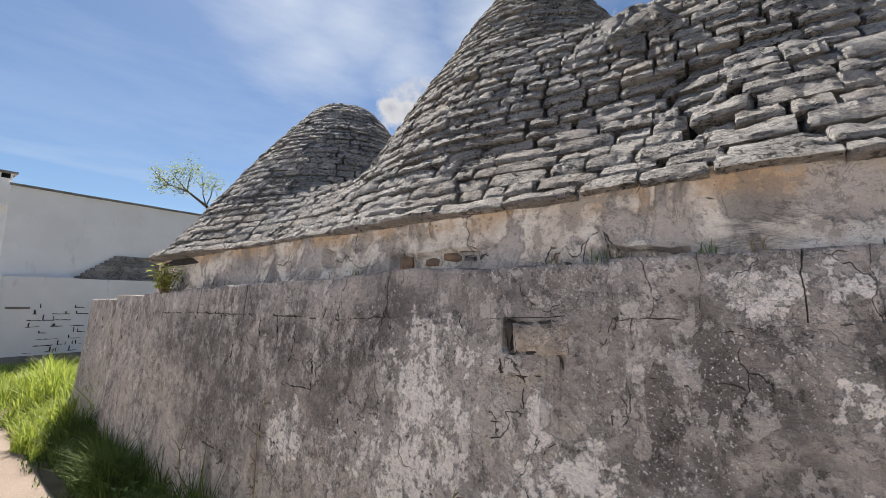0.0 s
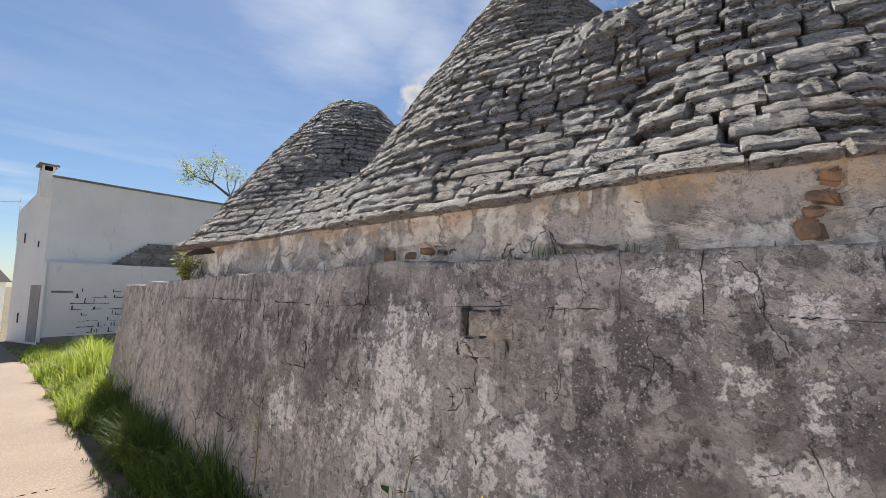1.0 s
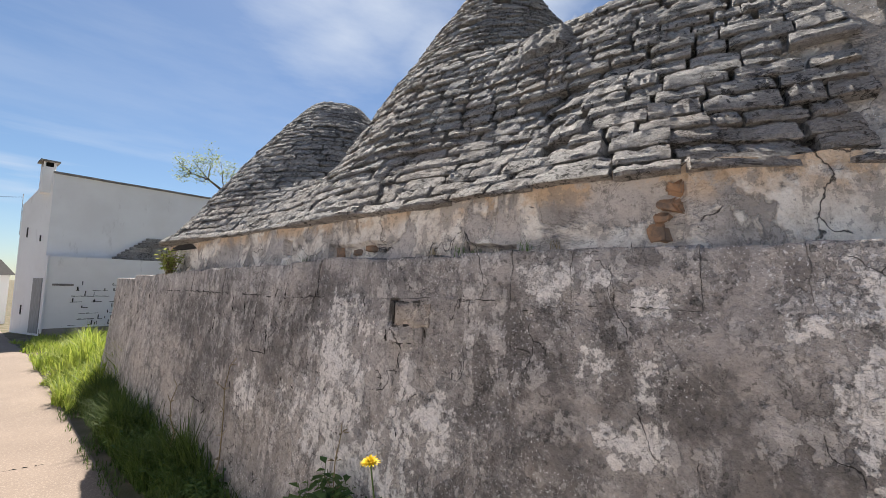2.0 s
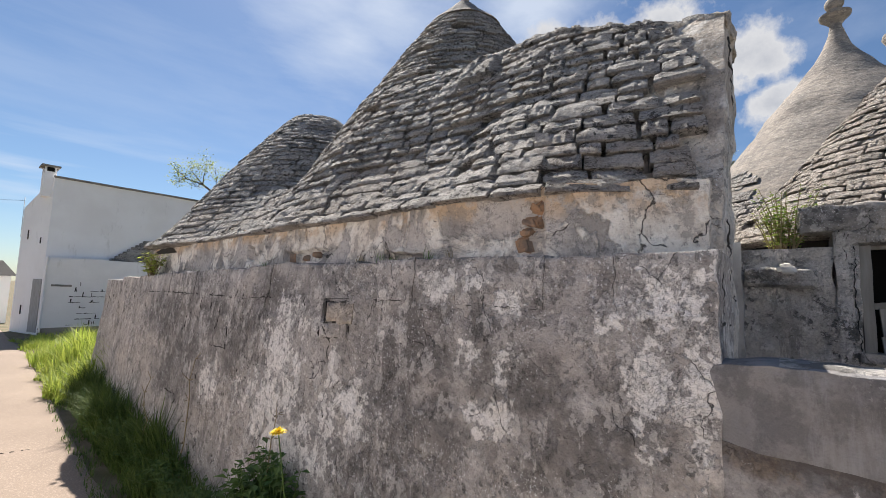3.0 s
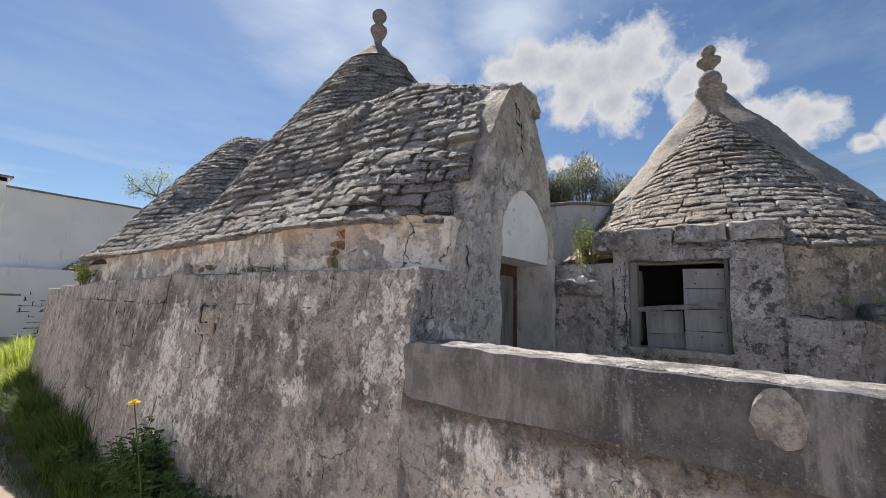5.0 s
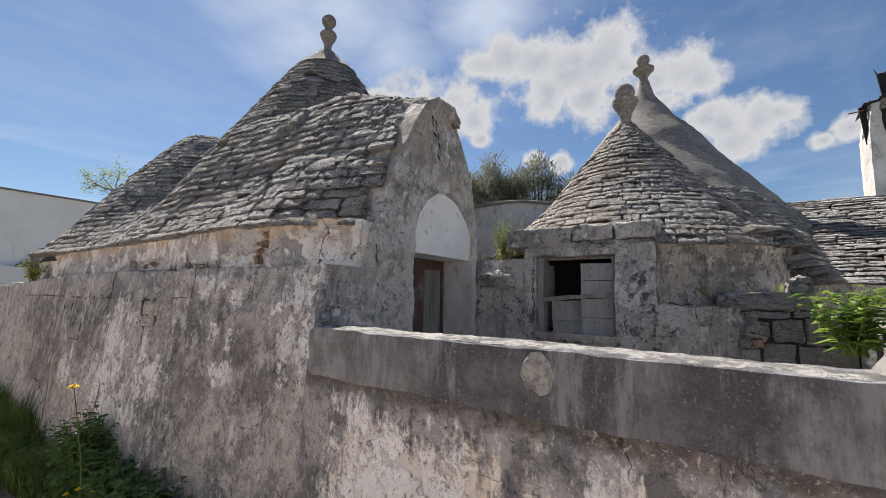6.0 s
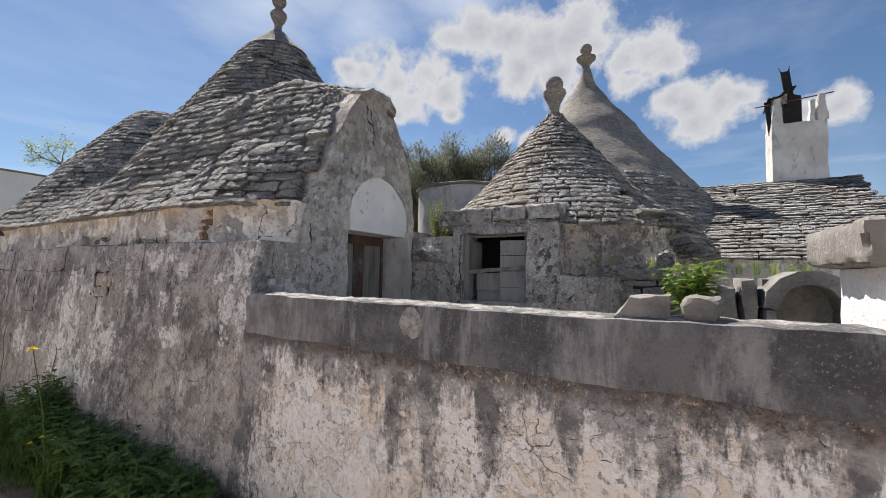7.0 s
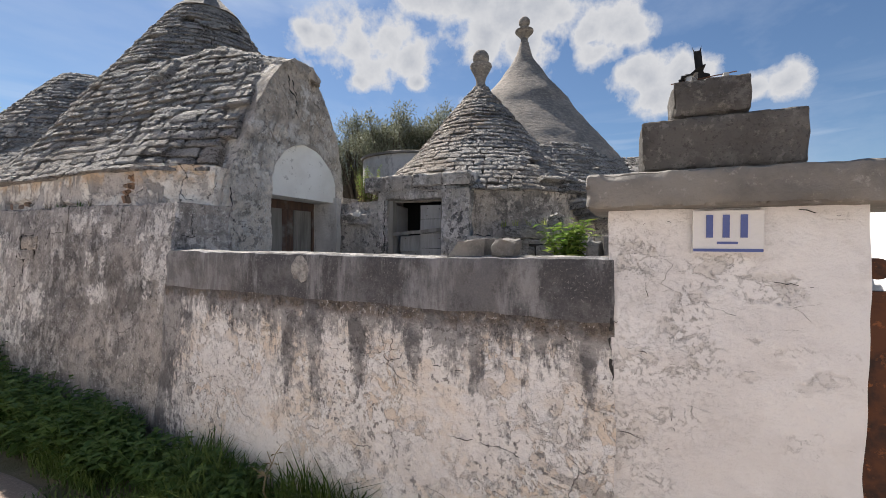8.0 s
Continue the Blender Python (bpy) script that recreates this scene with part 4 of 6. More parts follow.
ARCH = (3.275, 0.505, 2.0)  # middle, half width, springing


def arch_half(z):
    """Half the opening's width at a height; None above its crown."""
    c, r, s = ARCH
    if z <= s:
        return r
    d = r * r - (z - s) ** 2
    return math.sqrt(d) if d > 0 else 0.0


def gable_side(side):
    """One flank of the gable wall, from its outer edge to the opening or the middle line."""
    def fn(u, v, w):
        z = -0.05 + 3.32 * w
        a = lerp_table(OUT_L if side < 0 else OUT_R, z)
        b = ARCH[0] + side * arch_half(z)
        x = a + (b - a) * u if side < 0 else b + (a - b) * u
        p = Vector((x, GABLE_Y + 0.42 * v + (0.05 * (x - 2.3) if side > 0 else 0.0), z))
        k = 0.02 if u not in (0, 1) or z > 2.6 else 0.008
        return p + wob(p, 3.0, k) + wob(p, 8.0, 0.012) + wob(p, 19.0, 0.008)
    return box_grid(24, 3, 96, fn)


gable = part("gable_wall", join(gable_side(-1), gable_side(1)), GABLE, trullo, "grey flaking gable wall with an arched doorway", smooth=True)
gable.data.materials.append(WALL)
for poly in gable.data.polygons:
    if poly.center.z < 1.755 and poly.center.x < 2.27 + 0.05 * noise.noise(poly.center * 6):
        poly.material_index = 1


def cap_fn(u, v, w):
    round_off = abs(2 * u - 1) ** 3
    p = Vector((2.93 + 0.50 * u, GABLE_Y - 0.014 + 0.34 * v, 3.20 - 0.05 * round_off * (u > 0.5) + (0.115 - 0.06 * round_off) * w))
    return p + wob(p, 4.0, 0.02) + wob(p, 13.0, 0.022) + wob(p, 30.0, 0.012)


cap = box_grid(22, 12, 5, cap_fn)
part("coping", cap, GABLE, gable, smooth=True)
c, r, s = ARCH
steps = 20
tv = []
for i in range(steps + 1):
    a = math.pi * (1 - i / steps)
    tv.append((c + (r + 0.02) * math.cos(a), s + (r + 0.02) * math.sin(a)))
tv = [(c - r - 0.02, s - 0.055)] + tv + [(c + r + 0.02, s - 0.055)]
verts = [(x, GABLE_Y + 0.07, z) for x, z in tv] + [(x, GABLE_Y + 0.40, z) for x, z in tv]
n = len(tv)
faces = [tuple(range(n)), tuple(reversed(range(n, 2 * n)))] + [(i, i + n, (i + 1) % n + n, (i + 1) % n) for i in range(n)]
part("tympanum", (verts, faces), TYMP, gable, "white limewashed lunette over the door")
part("jamb", block(c + r - 0.03, c + r + 0.05, GABLE_Y + 0.03, GABLE_Y + 0.5, 0, s, (2, 5, 24), 0.012, 5), AGED, gable, "flaking plastered door jamb")
DOOR_Y = GABLE_Y + 0.38
door = part("door", block(c - r, c + r, DOOR_Y + 0.04, DOOR_Y + 0.07, 0.0, s - 0.05, (1, 1, 1), 0), BROWN, trullo, "weathered brown plank door in the arch")
for i in range(6):
    x = c - r + 2 * r * i / 6
    part("plank", block(x + 0.004, x + 2 * r / 6 - 0.004, DOOR_Y, DOOR_Y + 0.04, 0.02, s - 0.14, (1, 1, 6), 0.004, 3, seed=i), BROWN if i == 3 else WOOD, door)
part("top_rail", block(c - r, c + r, DOOR_Y - 0.02, DOOR_Y + 0.04, s - 0.15, s - 0.055, (6, 1, 1), 0.004), BROWN, door)
for x in (c - r + 0.02, c + r - 0.06):
    part("stile", block(x, x + 0.045, DOOR_Y - 0.025, DOOR_Y + 0.04, 0.0, s - 0.15, (1, 1, 6), 0.003), BROWN, door)

# ---- roof form: level outlines of two cones, the vault and the eaves between them ----
C2, C3 = Vector((4.2, 1.57)), Vector((4.10, 4.50))
R2 = [(2.0, 2.28), (2.07, 2.25), (2.77, 1.83), (3.55, 1.355), (3.95, 1.085), (4.42, 0.785), (4.7, 0.60), (4.85, 0.475), (5.05, 0.27), (5.18, 0.155), (5.26, 0.05)]
R3 = [(2.0, 2.22), (2.08, 2.17), (2.5, 1.84), (3.12, 1.41), (3.3, 1.28), (3.57, 1.08), (3.82, 0.885), (4.05, 0.69), (4.2, 0.56), (4.30, 0.46), (4.36, 0.32), (4.40, 0.0)]
VAULT_X = 3.2
VAULT_W = [(2.0, 0.98), (2.07, 0.96), (2.40, 0.85), (2.75, 0.69), (3.05, 0.49), (3.33, 0.24), (3.40, 0.0)]
EAVE = 2.07


def smin(a, b, k):
    h = max(k - abs(a - b), 0) / k
    return min(a, b) - h * h * k / 4


def vault_top(y):
    """Height of the vault's ridge, which climbs from the gable to the great cone."""
    return 3.36 + 0.31 * min(1.0, max(0.0, (y + 1.1) / 0.9))


def roof_field(x, y, z):
    """Below zero inside the roof's outline at height z."""
    d2 = math.hypot(x - C2.x, y - C2.y) - lerp_table(R2, z) + max(0, z - 5.26) * 5
    d3 = math.hypot(x - C3.x, y - C3.y) - lerp_table(R3, z) + max(0, z - 4.40) * 5
    top = vault_top(y)
    dv = max(abs(x - VAULT_X) - lerp_table(VAULT_W, EAVE + (z - EAVE) * (3.40 - EAVE) / (top - EAVE)), y - C2.y) + max(0, z - top) * 3
    de = (lerp_table(NECK_X, y) - 0.05 + 0.055 * min(1, max(0, (-0.4 - y) / 0.4)) + (z - EAVE) * (1.15 if y > 0 else 0.9) - x) * 0.75
    de = max(de, y - 5.0, -1.2 - y, x - 4.2) + max(0, z - 2.75) * 3
    d = smin(d2, d3, 0.35)
    d = smin(d, dv, 0.22)
    return smin(d, de, 0.2)


def roof_grad(x, y, z, e=0.01):
    g = Vector((roof_field(x + e, y, z) - roof_field(x - e, y, z), roof_field(x, y + e, z) - roof_field(x, y - e, z)))
    return g.normalized() if g.length > 1e-9 else Vector((-1, 0))


def roof_trace(start, z, length, stop):
    """Points every 2 cm along the outline at height z, the inside on the right."""
    p, out = Vector(start), []
    for i in range(int(length / 0.02)):
        g = roof_grad(p.x, p.y, z)
        p = p - g * roof_field(p.x, p.y, z) * 0.8
        out.append((p.copy(), g))
        if stop(p, i):
            break
        p = p + Vector((g.y, -g.x)) * 0.02
    return out


def first_hit(p, d, z, reach=4.0):
    p, d = Vector(p), Vector(d).normalized()
    for i in range(int(reach / 0.02)):
        q = p + d * 0.02 * i
        if roof_field(q.x, q.y, z) < 0:
            return q
    return None


# ---- low wall, pillar and gate ----
LOW_A, LOW_B = Vector((1.735, -1.26)), Vector((1.565, -4.26))
boundary = thing("boundary_wall", "low limewashed wall with a dark stained cement top", "wall", kind="structure")


def low_wall(u, v, w):
    a = LOW_A.lerp(LOW_B, u)
    z = -0.05 + 1.225 * w
    x = a.x - 0.03 * (1.2 - z)
    x += max(0.0, wall_front(-1.26, z) + 0.008 - x) * max(0.0, 1 - u / 0.05) ** 2
    p = Vector((x + 0.24 * v, a.y + (0.02 if u == 0 else 0), z))
    return p + wob(p, 1.8, 0.015) + wob(p, 7, 0.007)


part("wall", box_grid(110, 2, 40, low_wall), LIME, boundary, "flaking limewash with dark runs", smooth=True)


def band_fn(u, v, w):
    a = LOW_A.lerp(LOW_B, u)
    z = 1.172 + (1.415 - 1.172 + 0.004 * math.sin(u * 9)) * w
    k = max(0.0, 1 - u / 0.05) ** 2
    p = Vector((a.x - 0.004 + 0.07 * k * (1 - v) + 0.275 * v, a.y + (0.04 if u == 0 else 0), z - 0.02 * k * w))
    if w == 1 and v in (0, 1):
        p.z -= 0.005
        p.x += 0.005 if v == 0 else -0.005
    return p + wob(p, 1.8, 0.015) + wob(p, 7, 0.007) + wob(p, 14, 0.005)


part("coping", box_grid(130, 5, 9, band_fn), BAND, boundary, "dark cement coping", smooth=True)

def crust(u, v, w):
    a = LOW_A.lerp(LOW_B, 0.05 + 0.95 * u)
    rag = 0.03 * noise.noise(Vector((a.y * 9, v * 3, 0))) + 0.018 * noise.noise(Vector((a.y * 33, v * 3, 0))) + 0.012 * noise.noise(Vector((a.y * 90, v * 3, 0)))
    p = Vector((a.x + 0.028 + 0.205 * v + rag * (1 if v == 0 else -1 if v == 1 else 0), a.y, 1.402 + 0.004 * math.sin(u * 9) + (0.016 if 0 < v < 1 else 0.008) * w))
    return p + wob(Vector((a.x, a.y, 1.41)), 1.8, 0.015) + wob(p, 18, 0.006) * w


part("crust", box_grid(460, 6, 1, crust), CRUST, boundary, "pale crumbling mortar on the coping", smooth=True)

pillar = thing("gate_pillar", "limewashed gate pillar with a concrete cap and stacked blocks", "pillar")
PX = 1.565


def pillar_fn(u, v, w):
    p = Vector((PX + 0.42 * u, -4.99 + 0.745 * v, -0.05 + 1.655 * w))
    if v == 1:
        p.y += 0.02 * noise.noise(Vector((u, w * 7, 2)))
    return p + wob(p, 2.4, 0.014) + wob(p, 10, 0.006)


part("shaft", box_grid(14, 30, 60, pillar_fn), PILLAR, pillar, smooth=True)
part("cap", chipped(1.47, 2.02, -5.25, -4.155, 1.603, 1.735, (26, 70, 12), 0.016, 0.035, 1.0), CONCRETE, pillar, "rough concrete slab with chipped edges", smooth=True)
part("block", chipped(1.53, 1.77, -4.83, -4.34, 1.737, 1.925, (16, 40, 16), 0.016, 0.035, 5.0), BLOCK, pillar, "dark grey concrete block", smooth=True)
part("block", chipped(1.54, 1.76, -4.675, -4.44, 1.927, 2.055, (16, 22, 12), 0.014, 0.03, 9.0), BLOCK, pillar, "small dark grey concrete block", smooth=True)

# ---- window hut ----
hut = thing("window_hut", "small stone hut with a cone roof and a boarded window", "house")
HX = 3.87
W0, W1, WZ0, WZ1 = -2.49, -1.81, 1.26, 1.965
part("wall", block(HX, HX + 0.4, W1, -1.70, 0, 2.06, (3, 3, 40), 0.014, 7), HUTWALL, hut, smooth=True)
part("wall", block(HX, HX + 0.4, -2.80, W0, 0, 2.06, (3, 10, 50), 0.018, 6), HUTWALL, hut, smooth=True)
part("wall", block(HX, HX + 0.4, W0, W1, 0, WZ0, (3, 12, 24), 0.016, 6), HUTWALL, hut, smooth=True)
part("lintel", block(HX - 0.012, HX + 0.4, -2.62, -1.70, WZ1, 2.085, (4, 26, 6), 0.014, 8, 0.006), HUTWALL, hut, smooth=True)
for y0, y1, z0 in ((-2.825, -2.498, 2.088), (-2.494, -2.15, 2.092), (-2.146, -1.53, 2.05)):
    part("coping_stone", block(HX - 0.035, HX + 0.42, y0, y1, z0, 2.24, (5, 16, 7), 0.018, 8, 0.010, seed=y0), HUTWALL, hut, smooth=True)
part("wall", block(HX + 0.02, HX + 0.42, -1.70, -1.0, 0, 1.945, (4, 18, 44), 0.03, 6), HUTWALL, hut, "low stub of rough flaking wall", smooth=True)
part("drum", revolve([(1.49, 0), (1.49, 1.0)] + [(1.48 + 0.01 * (k % 2), 1.5 + 0.055 * k) for k in range(12)], (5.4, -2.42), 90, 0.05, 4.0, (194.5, 300)), DRUM, hut, smooth=True)
R_NEAR = [(2.0, 1.66), (2.06, 1.62), (2.46, 1.17), (2.65, 0.96), (2.92, 0.74), (3.27, 0.46), (3.46, 0.30), (3.6, 0.17), (3.72, 0.06)]
R_FAR = [(1.7, 3.05), (2.4, 2.5), (3.2, 1.86), (3.7, 1.44), (4.16, 1.08), (4.45, 0.90), (4.79, 0.60), (5.04, 0.42), (5.22, 0.29), (5.43, 0.17), (5.63, 0.10), (5.78, 0.07)]
C_NEAR, C_FAR = Vector((5.42, -2.38)), Vector((8.55, -2.25))
part("roof", revolve([(r - (0.10 if z > 2.1 else 0.2) if r > 0.12 else r * 0.5, z - 0.01) for z, r in R_NEAR], C_NEAR, 48), CORE, hut, "packing under the cone of slabs, blackened as gap shade")
far_hut = thing("tall_plastered_trullo", "tall trullo cone with a smooth tan plastered top", "house")
far_rows = [1.7 + 0.068 * k for k in range(60)]
part("roof", revolve([(lerp_table(R_FAR, z) + 0.006 * math.sin(z * 46) * (z < 4.9), z) for z in far_rows], C_FAR, 90, 0.022, 3.2), CONE, far_hut, smooth=True)


# ---- packing under the slabs of the main roof, near-black for gap shade ----
roof = part("roof", revolve([(max(r - 0.13, 0.01), z - 0.02) for z, r in R2], C2, 56), CORE, trullo, "packing under the stone slabs, blackened as gap shade")
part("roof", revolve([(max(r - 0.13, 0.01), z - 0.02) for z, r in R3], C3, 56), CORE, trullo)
vw = [(VAULT_X - w + 0.12, z) for z, w in VAULT_W[:-1]] + [(VAULT_X + w - 0.12, z) for z, w in reversed(VAULT_W[:-1])]
n = len(vw)
part("roof", ([(x, GABLE_Y + 0.45, z) for x, z in vw] + [(x, 1.5, z) for x, z in vw], [tuple(range(n)), tuple(reversed(range(n, 2 * n)))] + [(i, i + n, (i + 1) % n + n, (i + 1) % n) for i in range(n)]), CORE, trullo)
vault = thing("stone_vault_house", "low house with a sloping stone slab roof", "house")
V0, V1, VY = (5.9, 1.80), (8.2, 3.10), -6.15
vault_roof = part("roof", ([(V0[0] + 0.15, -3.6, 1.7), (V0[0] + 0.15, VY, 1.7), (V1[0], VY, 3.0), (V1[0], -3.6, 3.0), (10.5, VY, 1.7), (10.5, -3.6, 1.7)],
                            [(0, 1, 2, 3), (3, 2, 4, 5), (0, 3, 5), (1, 4, 2)]), CORE, vault, "packing under the slabs, blackened as gap shade")
part("wall", block(V0[0] + 0.1, V0[0] + 0.5, VY + 0.03, -3.7, 0, 1.78, (2, 24, 8), 0.02, 3), GABLE, vault, "grey rubble wall", smooth=True)


def finial(name, centre, profile, parent, label, material):
    part(name, revolve(profile, centre, 28, 0.006, 9), material, parent, label, smooth=True)


def ball(r, z, lo=-60, n=9):
    """Profile rows of a ball from a low latitude to its top."""
    return [(max(r * math.cos(radians(lo + (90 - lo) * i / n)), 0.004), z + r * math.sin(radians(lo + (90 - lo) * i / n))) for i in range(n + 1)]


part("plaster_cap", revolve([(lerp_table(R2, z) + 0.012, z) for z in (4.86, 4.9, 4.98, 5.06, 5.12, 5.17, 5.21)], C2, 40, 0.02, 5), CONE, trullo, "smooth mortared tip of the cone", smooth=True)
finial("finial", C2, [(0.13, 5.16), (0.07, 5.24), (0.055, 5.30), (0.06, 5.36), (0.10, 5.44), (0.125, 5.50), (0.12, 5.53), (0.06, 5.60)] + ball(0.105, 5.735), trullo, "weathered stone finial with a ball", CONE)
finial("finial", C_NEAR, [(0.12, 3.56), (0.085, 3.66), (0.06, 3.74), (0.08, 3.82), (0.13, 3.92), (0.152, 3.965), (0.145, 3.995), (0.08, 4.01)] + ball(0.115, 4.085, -45), hut, "carved stone finial with a ball", CONE)
finial("finial", C_FAR, [(0.08, 5.72), (0.07, 5.80), (0.12, 5.87), (0.185, 5.93), (0.19, 5.965), (0.10, 6.01), (0.075, 6.03)] + ball(0.115, 6.14, -50), far_hut, "stone finial with a disc and ball", CONE)

# ---- things on and behind the low wall ----
patch = revolve([(0.058, -0.006), (0.05, 0.004), (0.03, 0.007), (0.004, 0.0075)], (0, 0), 48, 0.017, 26)
pm = mesh_of("plaster_patch", *patch, PALE_PLASTER, True)
plaster_patch = part("plaster_patch", pm, None, boundary, "round pale plaster patch")
plaster_patch.matrix_world = pose(LOW_A.lerp(LOW_B, 0.46).x - 0.014, -2.635, 1.325, 0, -90, 0) @ Matrix.Diagonal((1.2, 1.05, 0.6, 1))

slab = thing("loose_stone_slab", "pale flat stone slab lying on the wall", "stone", "stones on the wall", at=(1.73, -3.615, 1.408))


def slab_fn(u, v, w):
    taper = 0.05 * w * max(0.0, 1 - 3.5 * (1 - u))
    p = Vector((-0.075 + 0.15 * v, -0.092 + 0.184 * u - taper, (0.090 - 0.016 * u) * w))
    return p + wob(p, 14.0, 0.010) + wob(p, 40.0, 0.004)


part("stone", box_grid(12, 8, 6, slab_fn), PALE_STONE, slab, smooth=True)
rock = thing("loose_rock", "rough pale rock lying on the wall", "stone", "stones on the wall", at=(1.70, -3.80, 1.408))


def rock_fn(u, v, w):
    d = Vector((v - 0.5, u - 0.5, w - 0.5)) * 2
    q = d.normalized() * 0.5 + d * 0.55
    p = Vector((q.x * 0.058, q.y * 0.056, 0.046 + q.z * 0.046))
    return p + wob(p + Vector((2, 0, 0)), 16.0, 0.02) + wob(p, 45.0, 0.006)


part("stone", box_grid(10, 9, 8, rock_fn), PALE_STONE, rock, smooth=True)

# boarded window
win = part("window", block(HX + 0.05, HX + 0.13, W0 + 0.005, W0 + 0.03, WZ0, WZ1, (1, 1, 6), 0.004, 5), WOOD, hut, "half-open boarded window in a wooden frame")
for y0, y1 in ((W1 - 0.06, W1 - 0.005),):
    part("frame", block(HX + 0.04, HX + 0.13, y0, y1, WZ0 + 0.02, WZ1, (1, 1, 8), 0.005, 6), WOOD, win)
part("frame", block(HX + 0.10, HX + 0.16, W0 + 0.03, W1 - 0.06, WZ1 - 0.02, WZ1 - 0.003, (1, 6, 1), 0.004, 6), WOOD, win)
part("sill", block(HX - 0.03, HX + 0.2, W0 - 0.02, W1 + 0.02, WZ0 - 0.02, WZ0 + 0.03, (2, 12, 2), 0.014, 9), WALL, win, "rough plaster sill", smooth=True)
my = -2.19
for k, (z0, z1) in enumerate(((1.275, 1.430), (1.434, 1.596), (1.600, 1.752), (1.756, 1.905))):
    part("board", block(HX + 0.10, HX + 0.125, W0 + 0.032, my, z0, z1, (1, 8, 4), 0.004, 8, seed=k), SHUTTER, win)
for k, (z0, z1, back) in enumerate(((1.285, 1.395, 0.02), (1.399, 1.575, 0.0))):
    b = part("board", block(-0.012, 0.012, -0.132, 0.132, 0, z1 - z0, (1, 8, 4), 0.004, 8, seed=9 + k), SHUTTER, win)
    b.matrix_world = pose(HX + 0.16 + back, -2.045, z0, -2.5, 7, 3)
part("shutter", block(HX + 0.17, HX + 0.44, W1 - 0.035, W1 - 0.012, WZ0 + 0.05, WZ1 - 0.05, (4, 1, 5), 0.004, 6), SHUTTER, win, "grey shutter leaf folded inwards")
part("rail", block(-0.016, 0.016, -0.305, 0.305, -0.019, 0.019, (1, 14, 2), 0.006, 9), WOOD, win, "grey wooden cross rail").matrix_world = pose(HX + 0.07, -2.175, 1.611, -5.0, 0, 0)
for y, z in ((-2.28, 1.87), (-2.42, 1.86), (-2.27, 1.79), (-2.42, 1.54), (-2.30, 1.39), (-2.42, 1.34), (-1.98, 1.54), (-2.11, 1.37)):
    part("nail", revolve([(0.0055, 0), (0.004, 0.003)], (0, 0), 8), RUST, win).matrix_world = pose(HX + (0.099 if y < my else 0.145), y, z, 0, -90, 0)
# solid black block painted as the hut's unlit inside
part("dark_room", block(HX + 0.46, 4.9, -2.6, -1.75, 0.6, 2.03, (1, 1, 1), 0), DARK, hut, "black block for the unlit inside of the hut")

part("shelf_stone", block(HX - 0.06, HX + 0.1, -1.625, -1.22, 1.695, 1.82, (4, 14, 6), 0.02, 8, 0.012), HUTWALL, hut, smooth=True)
part("spout", block(HX - 0.10, HX + 0.02, -1.50, -1.40, 1.775, 1.845, (5, 6, 5), 0.022, 11, 0.02), AGED, hut, "worn stone spout", smooth=True)

# cistern drum between the gable and the small cone
cistern = thing("cistern_drum", "round plastered drum with a dark lid edge", "cistern")
part("drum", revolve([(1.05, 0), (1.05, 1.6), (1.04, 3.24)], (7.9, 0.05), 56, 0.015, 3), AGED, cistern, smooth=True)
part("lid", revolve([(1.085, 3.242), (1.09, 3.285), (1.0, 3.31), (0.3, 3.38)], (7.9, 0.05), 56, 0.008, 3), CONCRETE, cistern, smooth=True)
part("parapet", block(3.9, 4.9, -1.05, -0.85, 0, 2.05, (8, 2, 10), 0.02, 4), WALL, hut, "rough side wall", smooth=True)

# rubble bench wall and the niche beyond the low wall
bench = thing("rubble_bench", "low rubble wall with a cement ledge", "wall", kind="structure")
part("core", block(3.84, 4.6, -3.95, -2.785, 0, 1.56, (3, 16, 16), 0.02, 4), HUTWALL, bench, "grey rendered face", smooth=True)
part("ledge", block(3.79, 4.7, -3.72, -3.19, 1.54, 1.665, (4, 14, 3), 0.012, 6, 0.008), RUBBLE, bench, smooth=True)
rng = random.Random(11)
# near-black sheet behind the bench stones paints the shade of their gaps
part("joint_fill", block(3.835, 3.9, -3.93, -3.33, 1.14, 1.535, (1, 10, 8), 0.008, 9), CORE, bench, "dark sheet for the shade between the stones")
for k, (y0, y1, z0, z1) in enumerate(((-3.45, -3.38, 1.275, 1.345), (-3.665, -3.495, 1.325, 1.475), (-3.765, -3.675, 1.315, 1.485), (-3.87, -3.775, 1.33, 1.475), (-3.61, -3.44, 1.17, 1.315), (-3.92, -3.63, 1.17, 1.31),
                                      (-3.485, -3.34, 1.36, 1.455), (-3.43, -3.31, 1.17, 1.265), (-3.60, -3.36, 1.485, 1.53), (-3.86, -3.62, 1.495, 1.535), (-3.375, -3.31, 1.275, 1.35))):
    part("stone", block(3.80 + rng.uniform(-0.015, 0.01), 4.0, y0 - 0.008, y1 + 0.008, z0 - 0.007, z1 + 0.007, (2, 6, 5), 0.02, 10, 0.012, seed=k * 5.3), BRICK if k == 0 else RUBBLE, bench, smooth=True)
part("stone", box_grid(7, 6, 6, lambda u, v, w: Vector((3.83 + 0.2 * v, -3.725 + 0.12 * u, 1.66 + 0.115 * w * (1 - 0.5 * abs(u - 0.4)))) + wob((u * 3, v * 2, w * 2), 2.3, 0.03)), STONE, bench, "rough grey rock on the ledge", smooth=True)
niche = thing("stone_niche", "arched niche of pale dressed stones", "niche")
NY = -4.47
